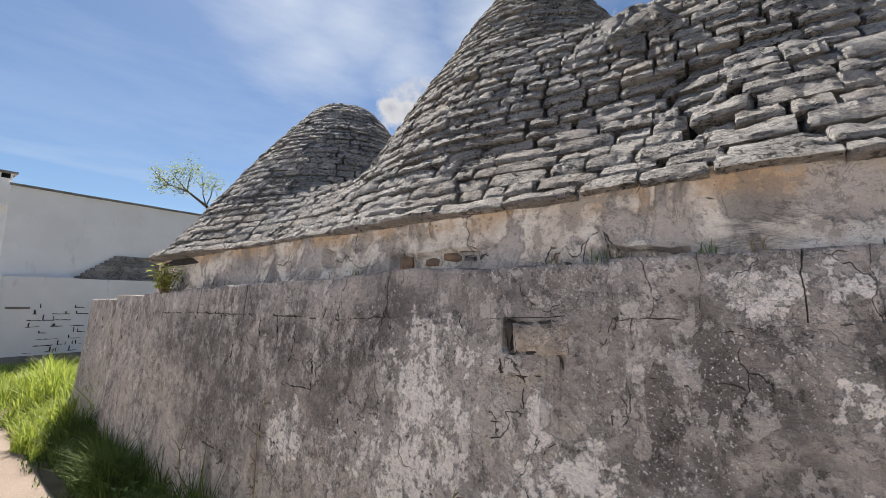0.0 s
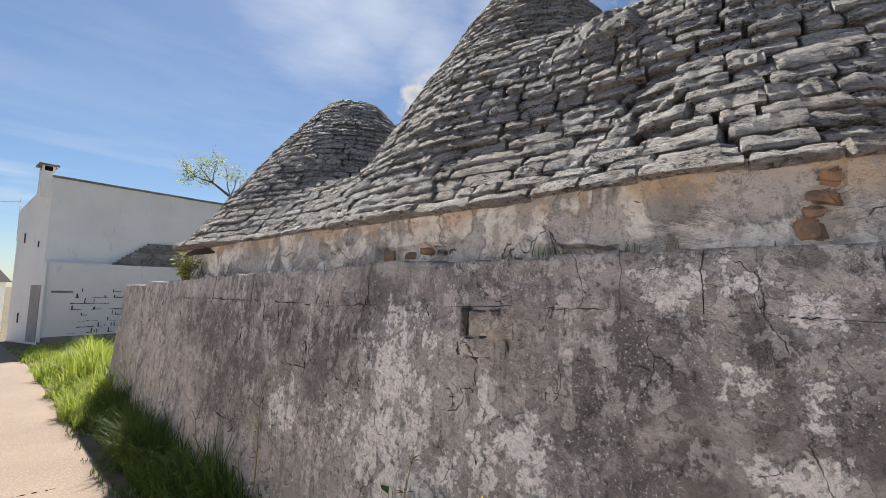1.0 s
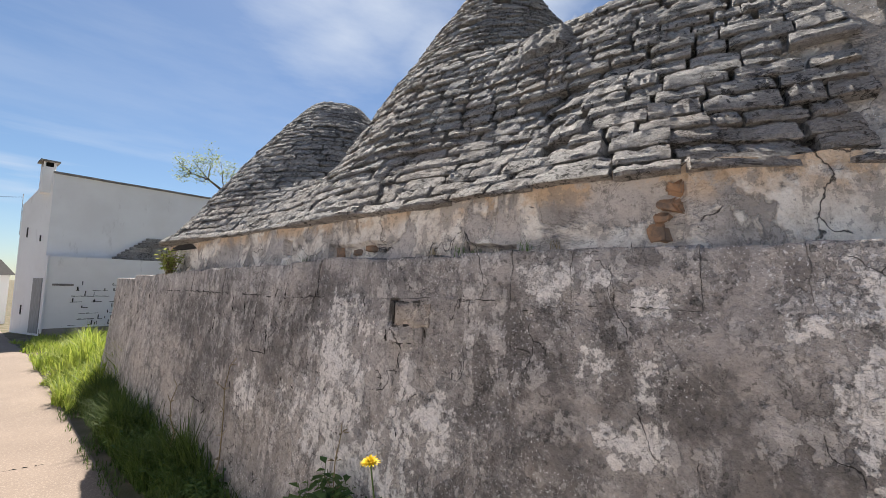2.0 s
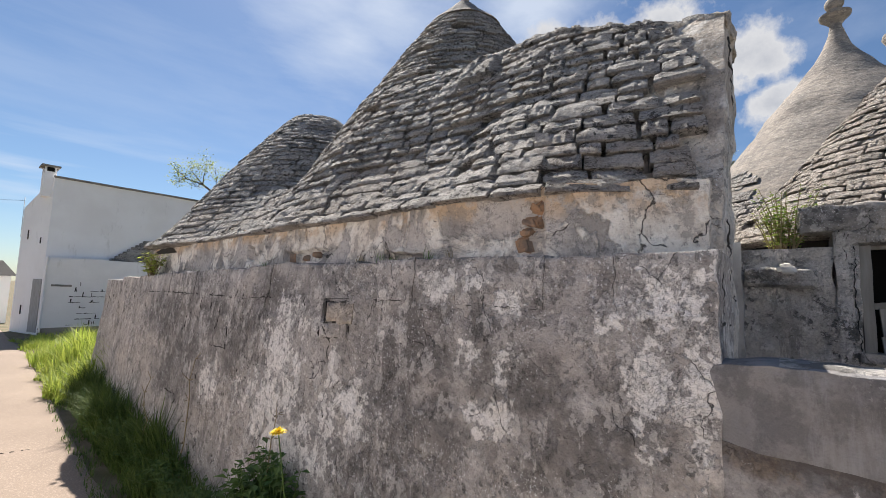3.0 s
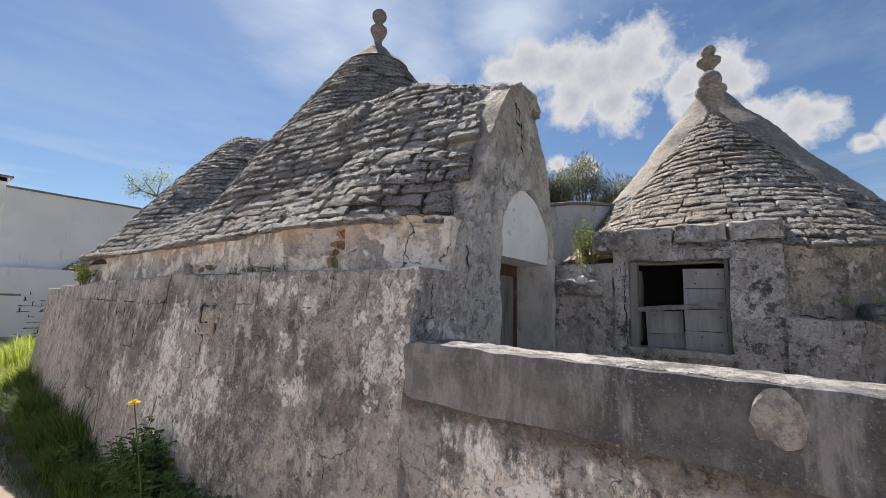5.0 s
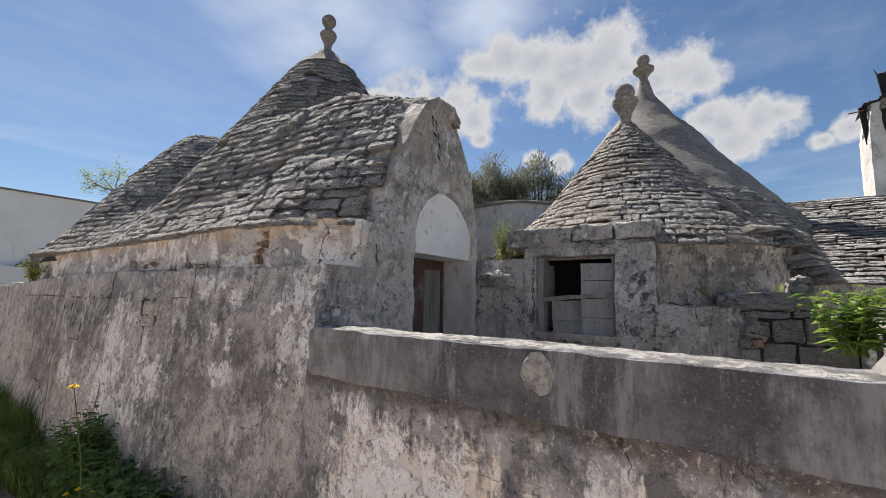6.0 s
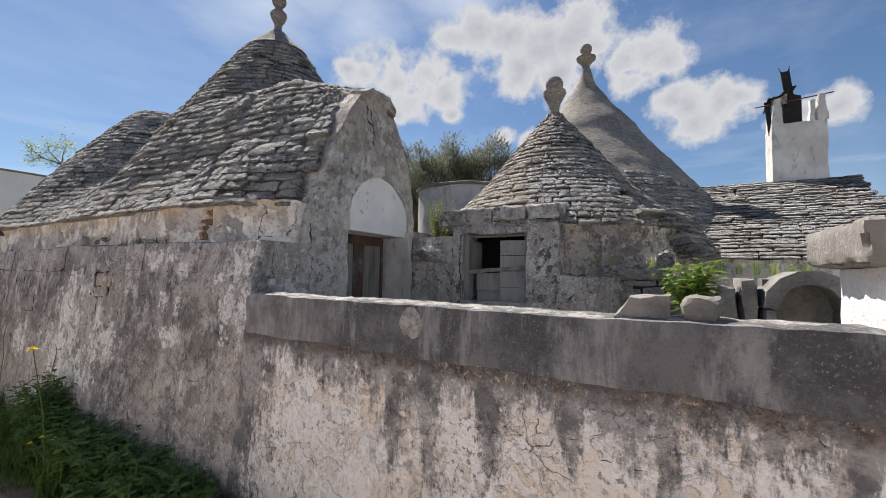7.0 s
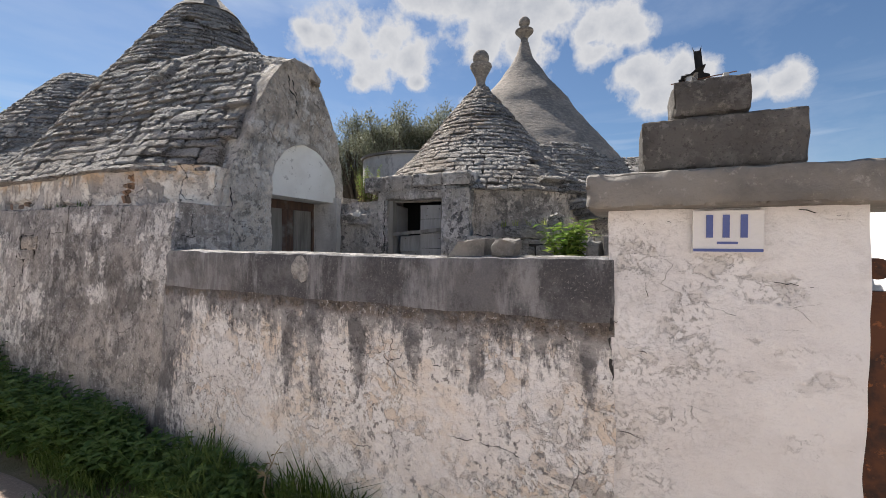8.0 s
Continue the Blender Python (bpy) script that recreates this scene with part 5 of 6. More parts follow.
for k in range(7):
    a0, a1 = radians(180 - 180 * k / 7), radians(180 - 180 * (k + 1) / 7)
    pts = []
    for a in (a0, a1):
        for q in (0.155, 0.245):
            pts.append((NY - q * math.cos(a) * -1, 1.375 + q * math.sin(a)))
    (ya, za), (yb, zb), (yc, zc), (yd, zd) = pts
    verts = [(3.35, ya, za), (3.35, yb, zb), (3.35, yd, zd), (3.35, yc, zc), (3.75, ya, za), (3.75, yb, zb), (3.75, yd, zd), (3.75, yc, zc)]
    part("voussoir", ([tuple(Vector(v) + wob(v, 7, 0.012)) for v in verts], [(0, 1, 2, 3), (7, 6, 5, 4), (0, 4, 5, 1), (1, 5, 6, 2), (2, 6, 7, 3), (3, 7, 4, 0)]), PALE_STONE, niche)
for y0, y1 in ((NY + 0.155, NY + 0.245), (NY - 0.245, NY - 0.155)):
    for k in range(4):
        z0 = 0.46 + 0.228 * k
        part("stone", block(3.36, 3.75, y0, y1, z0, z0 + 0.222, (2, 5, 6), 0.016, 6, 0.012, seed=k + y0), PALE_STONE, niche, smooth=True)
part("back", block(3.62, 3.8, NY - 0.2, NY + 0.2, 0.4, 1.56, (1, 4, 6), 0.012, 5), PALE_STONE, niche, smooth=True)
for k, (y0, y1, z1) in enumerate(((-4.115, -3.98, 1.50), (-4.222, -4.12, 1.565))):
    part("stone", block(3.40, 3.85, y0, y1, 0.4, z1, (3, 6, 14), 0.025, 6, 0.015, seed=k + 4), PALE_STONE, niche, smooth=True)

# chimney on the vault roof
stack = thing("broken_chimney", "broken white chimney stack with corner posts", "chimney")
part("shaft", block(8.2, 8.75, -5.83, -5.13, 2.7, 4.02, (5, 6, 12), 0.014, 4, 0.012), AGED, stack, smooth=True)
for x0, y0, y1, z1 in ((8.2, -5.29, -5.15, 4.42), (8.2, -5.83, -5.70, 4.40), (8.6, -5.29, -5.15, 4.3), (8.6, -5.83, -5.70, 4.46)):
    part("post", box_grid(3, 3, 5, lambda u, v, w: Vector((x0 + 0.13 * u * (1 - 0.3 * w), y0 + (y1 - y0) * (0.5 + (v - 0.5) * (1 - 0.35 * w)), 4.0 + (z1 - 4.0) * w)) + wob((u + x0, v + y0, w * 2), 3, 0.02)), AGED, stack, smooth=True)
hood = part("hood", box_grid(5, 5, 1, lambda u, v, w: Vector((8.16 + 0.45 * u, -5.46 + 0.36 * v, 4.56 - 0.16 * v + 0.03 * math.sin(v * 7 + u * 3) + 0.014 * w - 0.06 * u))), CHAR, stack, "burnt black sheet hood")
part("packing", block(8.24, 8.5, -5.36, -5.17, 4.36, 4.48, (3, 4, 3), 0.03, 9), STONE_TAN, stack, "crumbled pale masonry under the hood", smooth=True)
part("panel", box_grid(1, 4, 4, lambda u, v, w: Vector((8.33 + 0.014 * u, -5.55 + 0.24 * v, 4.0 + (0.56 - 0.10 * (1 - v)) * w))), CHAR, stack, "black burnt sheet")
part("panel", box_grid(1, 3, 3, lambda u, v, w: Vector((8.30 + 0.014 * u, -5.19 + 0.07 * v + 0.05 * w, 3.86 + 0.56 * w))), CHAR, stack, "black burnt sheet")
part("strut", box_grid(1, 4, 8, lambda u, v, w: Vector((8.30 + 0.03 * u, -5.47 + 0.115 * v + 0.07 * w - 0.012 * (w > 0.9) * (1 if v < 0.5 else -1), 4.30 + (0.66 if v in (0, 1) else 0.58) * w))), CHAR, stack, "forked charred post")
part("bar", tube([(8.26, -4.95, 4.34), (8.26, -5.4, 4.375), (8.26, -5.92, 4.42)], [0.009] * 3, 6), RUST, stack)

# number plate on the pillar
plate = thing("number_plate", "white glazed tile plate with blue marks", "plate", at=(PX - 0.012, -4.61, 1.52))
part("tile", block(-0.008, 0.006, -0.102, 0.102, -0.073, 0.073, (1, 1, 1), 0, 1, 0), PLATE, plate)
for y in (0.052, 0.004, -0.047):
    part("bar", block(-0.012, -0.008, y - 0.010, y + 0.010, -0.02, 0.058, (1, 1, 1), 0), BLUE, plate, "blue bar")
part("bar", block(-0.011, -0.008, -0.03, 0.03, -0.042, -0.034, (1, 1, 1), 0), BLUE, plate, "thin blue bar")
part("rule", block(-0.013, -0.008, -0.10, 0.10, -0.068, -0.058, (1, 1, 1), 0), BLUE, plate, "blue rule along the foot")

# gate beyond the pillar
gate = thing("metal_gate", "rusty sheet iron gate hung beside the pillar", "gate")
for k in range(6):
    y = -5.03 - 0.19 * (k + 1)
    part("panel", block(1.70, 1.712, y + 0.004, y + 0.19, 0.05, 1.315, (1, 4, 12), 0.008, 6, seed=k), RUST, gate)
part("rail", block(1.685, 1.73, -6.2, -5.0, 1.29, 1.325, (1, 6, 1), 0.003, 4), RUST, gate)
part("lock", revolve([(0.035, 0), (0.035, 0.03), (0.01, 0.032)], (0, 0), 18), RUST, gate).matrix_world = pose(1.70, -5.045, 1.40, 0, -90, 0)
store = thing("white_store", "small whitewashed outbuilding behind the gate", "house")
part("wall", block(3.2, 6.0, -9.0, -6.72, 0, 1.95, (8, 8, 8), 0.014, 3), HOUSE, store, smooth=True)
part("wall", block(4.8, 6.8, -9.4, -8.16, 1.9, 2.55, (4, 6, 6), 0.014, 3), HOUSE, store, smooth=True)
part("roof_slab", block(4.7, 6.9, -9.5, -8.08, 2.55, 2.64, (6, 6, 1), 0.014, 3), CONCRETE, store)

# ---- white house down the lane ----
house = thing("white_house", "plain whitewashed house with a corner chimney", "house")
part("wall", block(2.45, 9.0, 15.85, 16.15, -0.05, 4.80, (16, 1, 10), 0.012, 1), HOUSE, house)
verts = [(2.47, 15.86, -0.05), (2.05, 17.7, -0.05), (2.05, 17.7, 3.95), (2.47, 15.86, 4.82), (2.75, 15.9, -0.05), (2.35, 17.75, -0.05), (2.35, 17.75, 3.95), (2.75, 15.9, 4.82)]
part("wall", (verts, [(0, 1, 2, 3), (7, 6, 5, 4), (0, 4, 5, 1), (1, 5, 6, 2), (2, 6, 7, 3), (3, 7, 4, 0)]), HOUSE, house, "street side wall")
part("wall", block(2.35, 9.0, 17.4, 17.7, -0.05, 3.95, (3, 1, 3), 0.0), HOUSE, house)
part("roof", ([(2.47, 15.87, 4.77), (9.0, 15.87, 4.77), (9.0, 17.7, 3.9), (2.1, 17.7, 3.9)], [(0, 1, 2, 3)]), CONCRETE, house)
part("cornice", block(2.42, 9.0, 15.79, 15.85, 4.77, 4.83, (16, 1, 1), 0.006, 2), CONCRETE, house, "thin grey roof edge")
chim = part("chimney", block(2.22, 2.5, 16.05, 16.5, 4.2, 4.98, (2, 2, 4), 0.008, 3), HOUSE, house, "small white chimney")
part("flue", block(2.26, 2.46, 16.10, 16.44, 4.98, 5.12, (1, 1, 1), 0), DARK, chim, "black block for the shaded flue opening")
for y0 in (16.05, 16.44):
    for x0 in (2.22, 2.45):
        part("post", block(x0, x0 + 0.05, y0, y0 + 0.06, 4.98, 5.12, (1, 1, 1), 0), HOUSE, chim)
part("lid", block(2.14, 2.58, 15.95, 16.6, 5.12, 5.17, (2, 2, 1), 0.006), CONCRETE, chim)
annex = part("annex", block(2.44, 9.0, 15.42, 15.82, -0.05, 2.30, (16, 2, 8), 0.014, 1), HOUSE, house, "lower white annex with gaping joints")
part("plinth", block(2.40, 9.0, 15.38, 15.43, -0.05, 0.22, (16, 1, 2), 0.012, 2), CONCRETE, annex, "grey damp plinth")
part("downpipe", tube([(2.43, 15.38, 0.1), (2.43, 15.38, 2.32)], [0.025, 0.025], 8), HOUSE, annex)
sh = mesh_of("shutter", *block(-0.02, 0.02, -0.27, 0.27, 0, 1.6, (1, 4, 6), 0.004), SHUTTER)
part("shutter", sh, None, house, "closed pale grey shutter").matrix_world = pose(2.385, 16.22, 0.05, 0, 0, 12.9)
for k, (y, z, hh) in enumerate(((17.2, 2.9, 0.3), (17.1, 0.55, 0.28), (16.35, 2.75, 0.18))):
    sl = mesh_of("slot", *block(-0.012, 0.012, -0.03, 0.03, 0, hh, (1, 2, 3), 0.006), CORE)
    part("slot", sl, None, house, "dark worn slot").matrix_world = pose(2.47 - (y - 15.86) * 0.228 - 0.004, y, z, 0, 0, 12.9)
part("recess", block(2.58, 3.05, 15.40, 15.43, 1.44, 1.50, (4, 1, 1), 0.01), CONCRETE, annex, "worn grey ledge")
rng = random.Random(3)
for k in range(64):
    x, z = 3.0 + rng.random() * 1.15, 0.28 + 0.17 * int(rng.random() ** 1.3 * 7.5)
    w = rng.uniform(0.05, 0.22)
    if rng.random() < 0.6:
        d = block(x, x + w, 15.404, 15.43, z, z + rng.uniform(0.008, 0.022), (4, 1, 1), 0.012, 9, seed=k)
    else:
        d = block(x, x + rng.uniform(0.01, 0.03), 15.404, 15.43, z, z + rng.uniform(0.06, 0.16), (1, 1, 4), 0.012, 9, seed=k)
    part("joint", d, CORE, annex)
little = thing("far_stone_roof", "low stone slab roof behind the annex", "roof")
for k in range(9):
    part("course", block(4.0 + 0.11 * k, 8.0, 15.86 - 0.30 + 0.025 * k, 15.845, 2.31 + 0.085 * k, 2.31 + 0.085 * k + 0.078, (14, 1, 1), 0.02, 5, seed=k), STONE, little)

far = thing("far_cottage", "distant low cottage with a dark roof", "house")
part("wall", block(0.6, 2.25, 21.0, 21.4, 0, 1.75, (4, 1, 3), 0.01), HOUSE, far)
part("roof", ([(0.4, 20.9, 1.75), (2.4, 20.9, 1.75), (2.1, 22.4, 2.35), (0.7, 22.4, 2.35)], [(0, 1, 2, 3)]), CORE, far)
part("wall", block(-3.0, 1.2, 30.0, 30.4, 0, 2.2, (4, 1, 3), 0.01), HOUSE, far)
pole = thing("wire_pole", "thin pole with a bracket and wire on the house corner", "pole")
part("mast", tube([(2.04, 17.69, 3.0), (2.03, 17.7, 4.3)], [0.008, 0.008], 6), AGED, pole)
part("bracket", tube([(2.035, 17.69, 3.4), (2.14, 17.62, 3.4)], [0.012, 0.012], 6), AGED, pole)
part("bracket", tube([(2.035, 17.69, 3.75), (2.14, 17.62, 3.75)], [0.012, 0.012], 6), AGED, pole)
part("wire", tube([(2.03, 17.7, 4.2), (0.8, 20.5, 4.35), (-2.0, 27.0, 5.2), (-6, 36, 6.5)], [0.006] * 4, 5), CHAR, pole)

# unseen wall added to close the lane's other side and bounce sunlight back
bounce_wall = part("wall_opposite", block(-2.8, -2.4, -14, 13, -0.05, 3.0, (2, 60, 6), 0.02, 2), HOUSE)
tagged(bounce_wall, "unseen white wall added across the lane to bounce light", "wall", kind="structure")


# ---- open cracks and joints in the masonry ----
GF = GABLE_Y - 0.004
crack_line([(2.97, GF, 3.12), (2.99, GF, 2.99), (3.08, GF, 2.92), (3.07, GF, 2.79), (3.12, GF, 2.72)], 0.007, gable, 1)
crack_line([(3.02, GF, 3.10), (3.05, GF, 3.0), (3.08, GF, 2.95)], 0.005, gable, 2)
for k, pts in enumerate((((1.98, 1.705), (1.975, 1.62), (1.985, 1.515)), ((1.86, 1.517), (1.99, 1.52), (2.19, 1.50)), ((2.31, 1.95), (2.33, 1.80), (2.30, 1.68)), ((2.42, 1.62), (2.55, 1.60)))):
    crack_line([(x, GF - 0.012, z) for x, z in pts], 0.006, gable, 340 + k)
HF = HX - 0.012
crack_line([(HF, -1.72, 2.05), (HF, -1.72, 2.10), (HF, -1.9, 2.105), (HF, -2.07, 2.09), (HF, -2.15, 2.11), (HF - 0.012, -2.16, 2.2)], 0.008, hut, 3)
crack_line([(HF - 0.012, -2.46, 2.22), (HF, -2.48, 2.13), (HF, -2.54, 2.095), (HF, -2.8, 2.09)], 0.008, hut, 4)
crack_line([(HF, -2.54, 2.09), (HF, -2.55, 1.98), (HF, -2.62, 1.93)], 0.006, hut, 5)
crack_line([(HF, -2.15, 2.10), (HF, -2.35, 2.04), (HF, -2.52, 2.02)], 0.004, hut, 6)
crack_line([(HX - 0.006, -2.84, 1.58), (HX - 0.006, -2.95, 1.565), (HX - 0.02, -3.05, 1.56)], 0.012, hut, 8)
crack_line([(HX - 0.004, -1.79, 1.96), (HX - 0.004, -1.785, 1.6), (HX - 0.004, -1.795, 1.3)], 0.006, hut, 7)


def on_pillar(y, z):
    return pillar_fn(0, (y + 4.99) / 0.745, (z + 0.05) / 1.655) + Vector((0.002, 0, 0))


def on_low_wall(y, z):
    return low_wall((y - LOW_A.y) / (LOW_B.y - LOW_A.y), 0, (z + 0.05) / 1.225) + Vector((0.002, 0, 0))


PILLAR_CRACKS = [[(-4.33, 1.53), (-4.38, 1.555), (-4.45, 1.55)], [(-4.37, 1.28), (-4.36, 1.36), (-4.42, 1.40)], [(-4.25, 1.19), (-4.29, 1.17), (-4.33, 1.18)], [(-4.62, 1.41), (-4.66, 1.36), (-4.78, 1.355), (-4.86, 1.34)], [(-4.55, 1.27), (-4.62, 1.24), (-4.68, 1.22)],
                 [(-4.28, 1.10), (-4.40, 1.07), (-4.47, 1.08)], [(-4.66, 1.05), (-4.74, 1.04), (-4.76, 1.05)], [(-4.36, 0.96), (-4.43, 0.96)], [(-4.45, 0.86), (-4.46, 0.80)], [(-4.27, 0.78), (-4.40, 0.74), (-4.46, 0.735)], [(-4.80, 1.60), (-4.86, 1.575), (-4.93, 1.57)], [(-4.90, 1.20), (-4.92, 1.16)]]
for k, pts in enumerate(PILLAR_CRACKS):
    crack_line([on_pillar(y, z) for y, z in pts], 0.0019, pillar, 300 + k)
SIDE = -4.246
crack_line([(1.70, SIDE, 1.47), (1.705, SIDE, 1.43), (1.69, SIDE, 1.37)], 0.014, pillar, 331)
crack_line([(1.855, SIDE, 1.50), (1.855, SIDE, 1.42), (1.85, SIDE, 1.30)], 0.007, pillar, 332)
crack_line([on_pillar(-4.247, z) for z in (1.42, 1.2, 1.0, 0.8, 0.62)], 0.010, pillar, 330)
LOW_CRACKS = [[(-2.11, 0.945), (-2.32, 0.935), (-2.54, 0.93)], [(-2.77, 0.92), (-3.05, 0.92), (-3.3, 0.92)], [(-3.45, 0.92), (-3.62, 0.91), (-3.77, 0.91)], [(-3.54, 0.6), (-3.79, 0.6), (-3.98, 0.57)], [(-4.08, 1.12), (-4.10, 1.02), (-4.15, 0.95)], [(-4.20, 0.9), (-4.22, 0.75)], [(-1.75, 0.78), (-1.9, 0.77)]]
for k, pts in enumerate(LOW_CRACKS):
    crack_line([on_low_wall(y, z) for y, z in pts], 0.0019, boundary, 320 + k)


# ---- plants ----
def leaf_mat(name, a, b, trans=0.25):
    m = Mat(name, 0.6)
    m.b.inputs["Specular IOR Level"].default_value = 0.3
    c = m.mix(m.island(), a, b)
    c = m.mix(m.math("MULTIPLY", m.noise(3.0, 3), 0.35), c, tuple(v * 0.6 for v in a))
    m.set(m.b.inputs["Base Color"], c)
    t = m.n.new("ShaderNodeBsdfTranslucent")
    m.set(t.inputs["Color"], c)
    mx = m.n.new("ShaderNodeMixShader")
    mx.inputs[0].default_value = trans
    m.l.new(m.b.outputs[0], mx.inputs[1])
    m.l.new(t.outputs[0], mx.inputs[2])
    m.l.new(mx.outputs[0], m.n["Material Output"].inputs["Surface"])
    return m.m


# One grass in two tones: lighter as sunlit, darker for the wall's shade.
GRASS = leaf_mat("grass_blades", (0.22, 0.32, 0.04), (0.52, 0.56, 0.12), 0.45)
SHADE_GRASS = leaf_mat("shade_grass_blades", (0.07, 0.12, 0.025), (0.16, 0.22, 0.055), 0.3)
WEED = leaf_mat("weed_leaves", (0.08, 0.15, 0.042), (0.18, 0.27, 0.075), 0.3)
FRESH = leaf_mat("fresh_leaves", (0.10, 0.20, 0.03), (0.36, 0.45, 0.10), 0.32)
SPRIG = leaf_mat("sprig_leaves", (0.42, 0.50, 0.10), (0.62, 0.64, 0.22), 0.5)
OLIVE = leaf_mat("olive_leaves", (0.12, 0.13, 0.07), (0.42, 0.43, 0.33), 0.25)
SPRING = leaf_mat("young_tree_leaves", (0.24, 0.32, 0.12), (0.48, 0.53, 0.26), 0.4)
DRY = leaf_mat("dry_stalks", (0.24, 0.18, 0.10), (0.38, 0.31, 0.18), 0.1)
BARK = plain("bark", (0.13, 0.105, 0.085), 0.95)
YELLOW = plain("yellow_petals", (0.85, 0.62, 0.02), 0.6, 0, 0.1)


def blade(rng, base, height, lean, width):
    """A bent blade of two quads and a tip."""
    a = rng.uniform(0, 2 * math.pi)
    d = Vector((math.cos(a), math.sin(a), 0))
    s = Vector((-d.y, d.x, 0)) * width / 2
    b = Vector(base)
    m1 = b + d * lean * height * 0.25 + Vector((0, 0, height * 0.55))
    m2 = b + d * lean * height * 0.85 + Vector((0, 0, height * (1.0 - 0.25 * lean)))
    return [b - s, b + s, m1 + s * 0.8, m1 - s * 0.8, m2], [(0, 1, 2, 3), (3, 2, 4)]


def leaf(base, direction_, up, length, width):
    """A leaf folded along its rib."""
    d = Vector(direction_).normalized()
    s = d.cross(Vector(up)).normalized() * width / 2
    n = s.cross(d).normalized()
    b = Vector(base)
    mid = b + d * length * 0.45
    tip = b + d * length - n * length * 0.15
    return [b, mid + s + n * width * 0.15, tip, mid - s + n * width * 0.15, mid - n * width * 0.06], [(0, 4, 1), (4, 2, 1), (0, 3, 4), (4, 3, 2)]


def gather(pieces):
    verts, faces = [], []
    for v, f in pieces:
        k = len(verts)
        verts += [tuple(p) for p in v]
        faces += [tuple(i + k for i in q) for q in f]
    return verts, faces


def in_strip(rng, y0, y1, inner):
    y = rng.uniform(y0, y1)
    e = lerp_table(ROAD_EDGE, y)
    w = wall_front(min(y, 6.0), 0.1) if y > -1.2 else 1.62
    return y, e, w


rng = random.Random(21)
bl = []
for i in range(19000):
    y, e, w = in_strip(rng, -3.2, 6.1, True)
    t = rng.random() ** 1.1
    x = w - 0.01 - (w - e - 0.12) * t
    clump = noise.noise(Vector((x * 3, y * 1.6, 4)))
    if clump < -0.15 and rng.random() < 0.75:
        continue
    hgt = rng.uniform(0.08, 0.22) * (1.15 - 0.6 * t) * (1.2 + clump)
    tall = 1.2 + 0.85 * min(1, max(0, (y - 1.0) / 1.5))
    bl.append(blade(rng, (x, y, -0.02), hgt * tall, rng.uniform(0.2, 0.9), rng.uniform(0.006, 0.013)))
for i in range(5000):
    y = rng.uniform(-3.0, 6.2)
    x = lerp_table(ROAD_EDGE, y) - 0.10 + 0.34 * rng.random() ** 0.7
    if noise.noise(Vector((x * 4, y * 2.5, 8))) > -0.1:
        bl.append(blade(rng, (x, y, -0.005), rng.uniform(0.02, 0.075), rng.uniform(0.4, 1.0), rng.uniform(0.005, 0.010)))
verge = part("verge_grass", gather(bl), SHADE_GRASS)
tagged(verge, "green grass along the foot of the wall, darkened for its shade", "grass", kind="stuff")
bl = []
for i in range(17000):
    y = 6.0 + 9.4 * rng.random() ** 1.4
    e = lerp_table(ROAD_EDGE, y) + 0.16 * noise.noise(Vector((y * 1.9, 7, 0))) - 0.02
    x = e + 0.02 + (3.2 - e + (y - 6) * 0.16) * rng.random() ** 1.2
    rise = 0.32 * min(1, max(0, (x - e - 0.1) / 0.5)) * max(0, 1 - (y - 6) / 9.5) * min(1, (y - 5.9) / 1.3)
    clump = noise.noise(Vector((x * 2.2, y * 1.5, 9)))
    hgt = rng.uniform(0.10, 0.36) * (0.7 + min(1, (x - e) * 1.5)) * (1.0 + 2.0 * clump) * (1.0 - 0.085 * (y - 6))
    if hgt < 0.05:
        continue
    bl.append(blade(rng, (x, y, rise - 0.04), hgt, rng.uniform(0.2, 0.9), rng.uniform(0.01, 0.02)))
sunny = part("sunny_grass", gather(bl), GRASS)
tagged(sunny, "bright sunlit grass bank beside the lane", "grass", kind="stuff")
bank = part("bank", sheet([i / 12 for i in range(13)], [6.0 + 0.4 * j for j in range(25)],
                          lambda u, y: (lerp_table(ROAD_EDGE, y) + 0.02 + 2.6 * u, y, (0.32 * min(1, max(0, (2.6 * u - 0.1) / 0.5)) * max(0, 1 - (y - 6) / 9.5) * min(1, max(0, (y - 5.9) / 1.3))) - 0.015)), SOIL, smooth=True)
tagged(bank, "low earth bank under the grass", "ground", kind="structure")


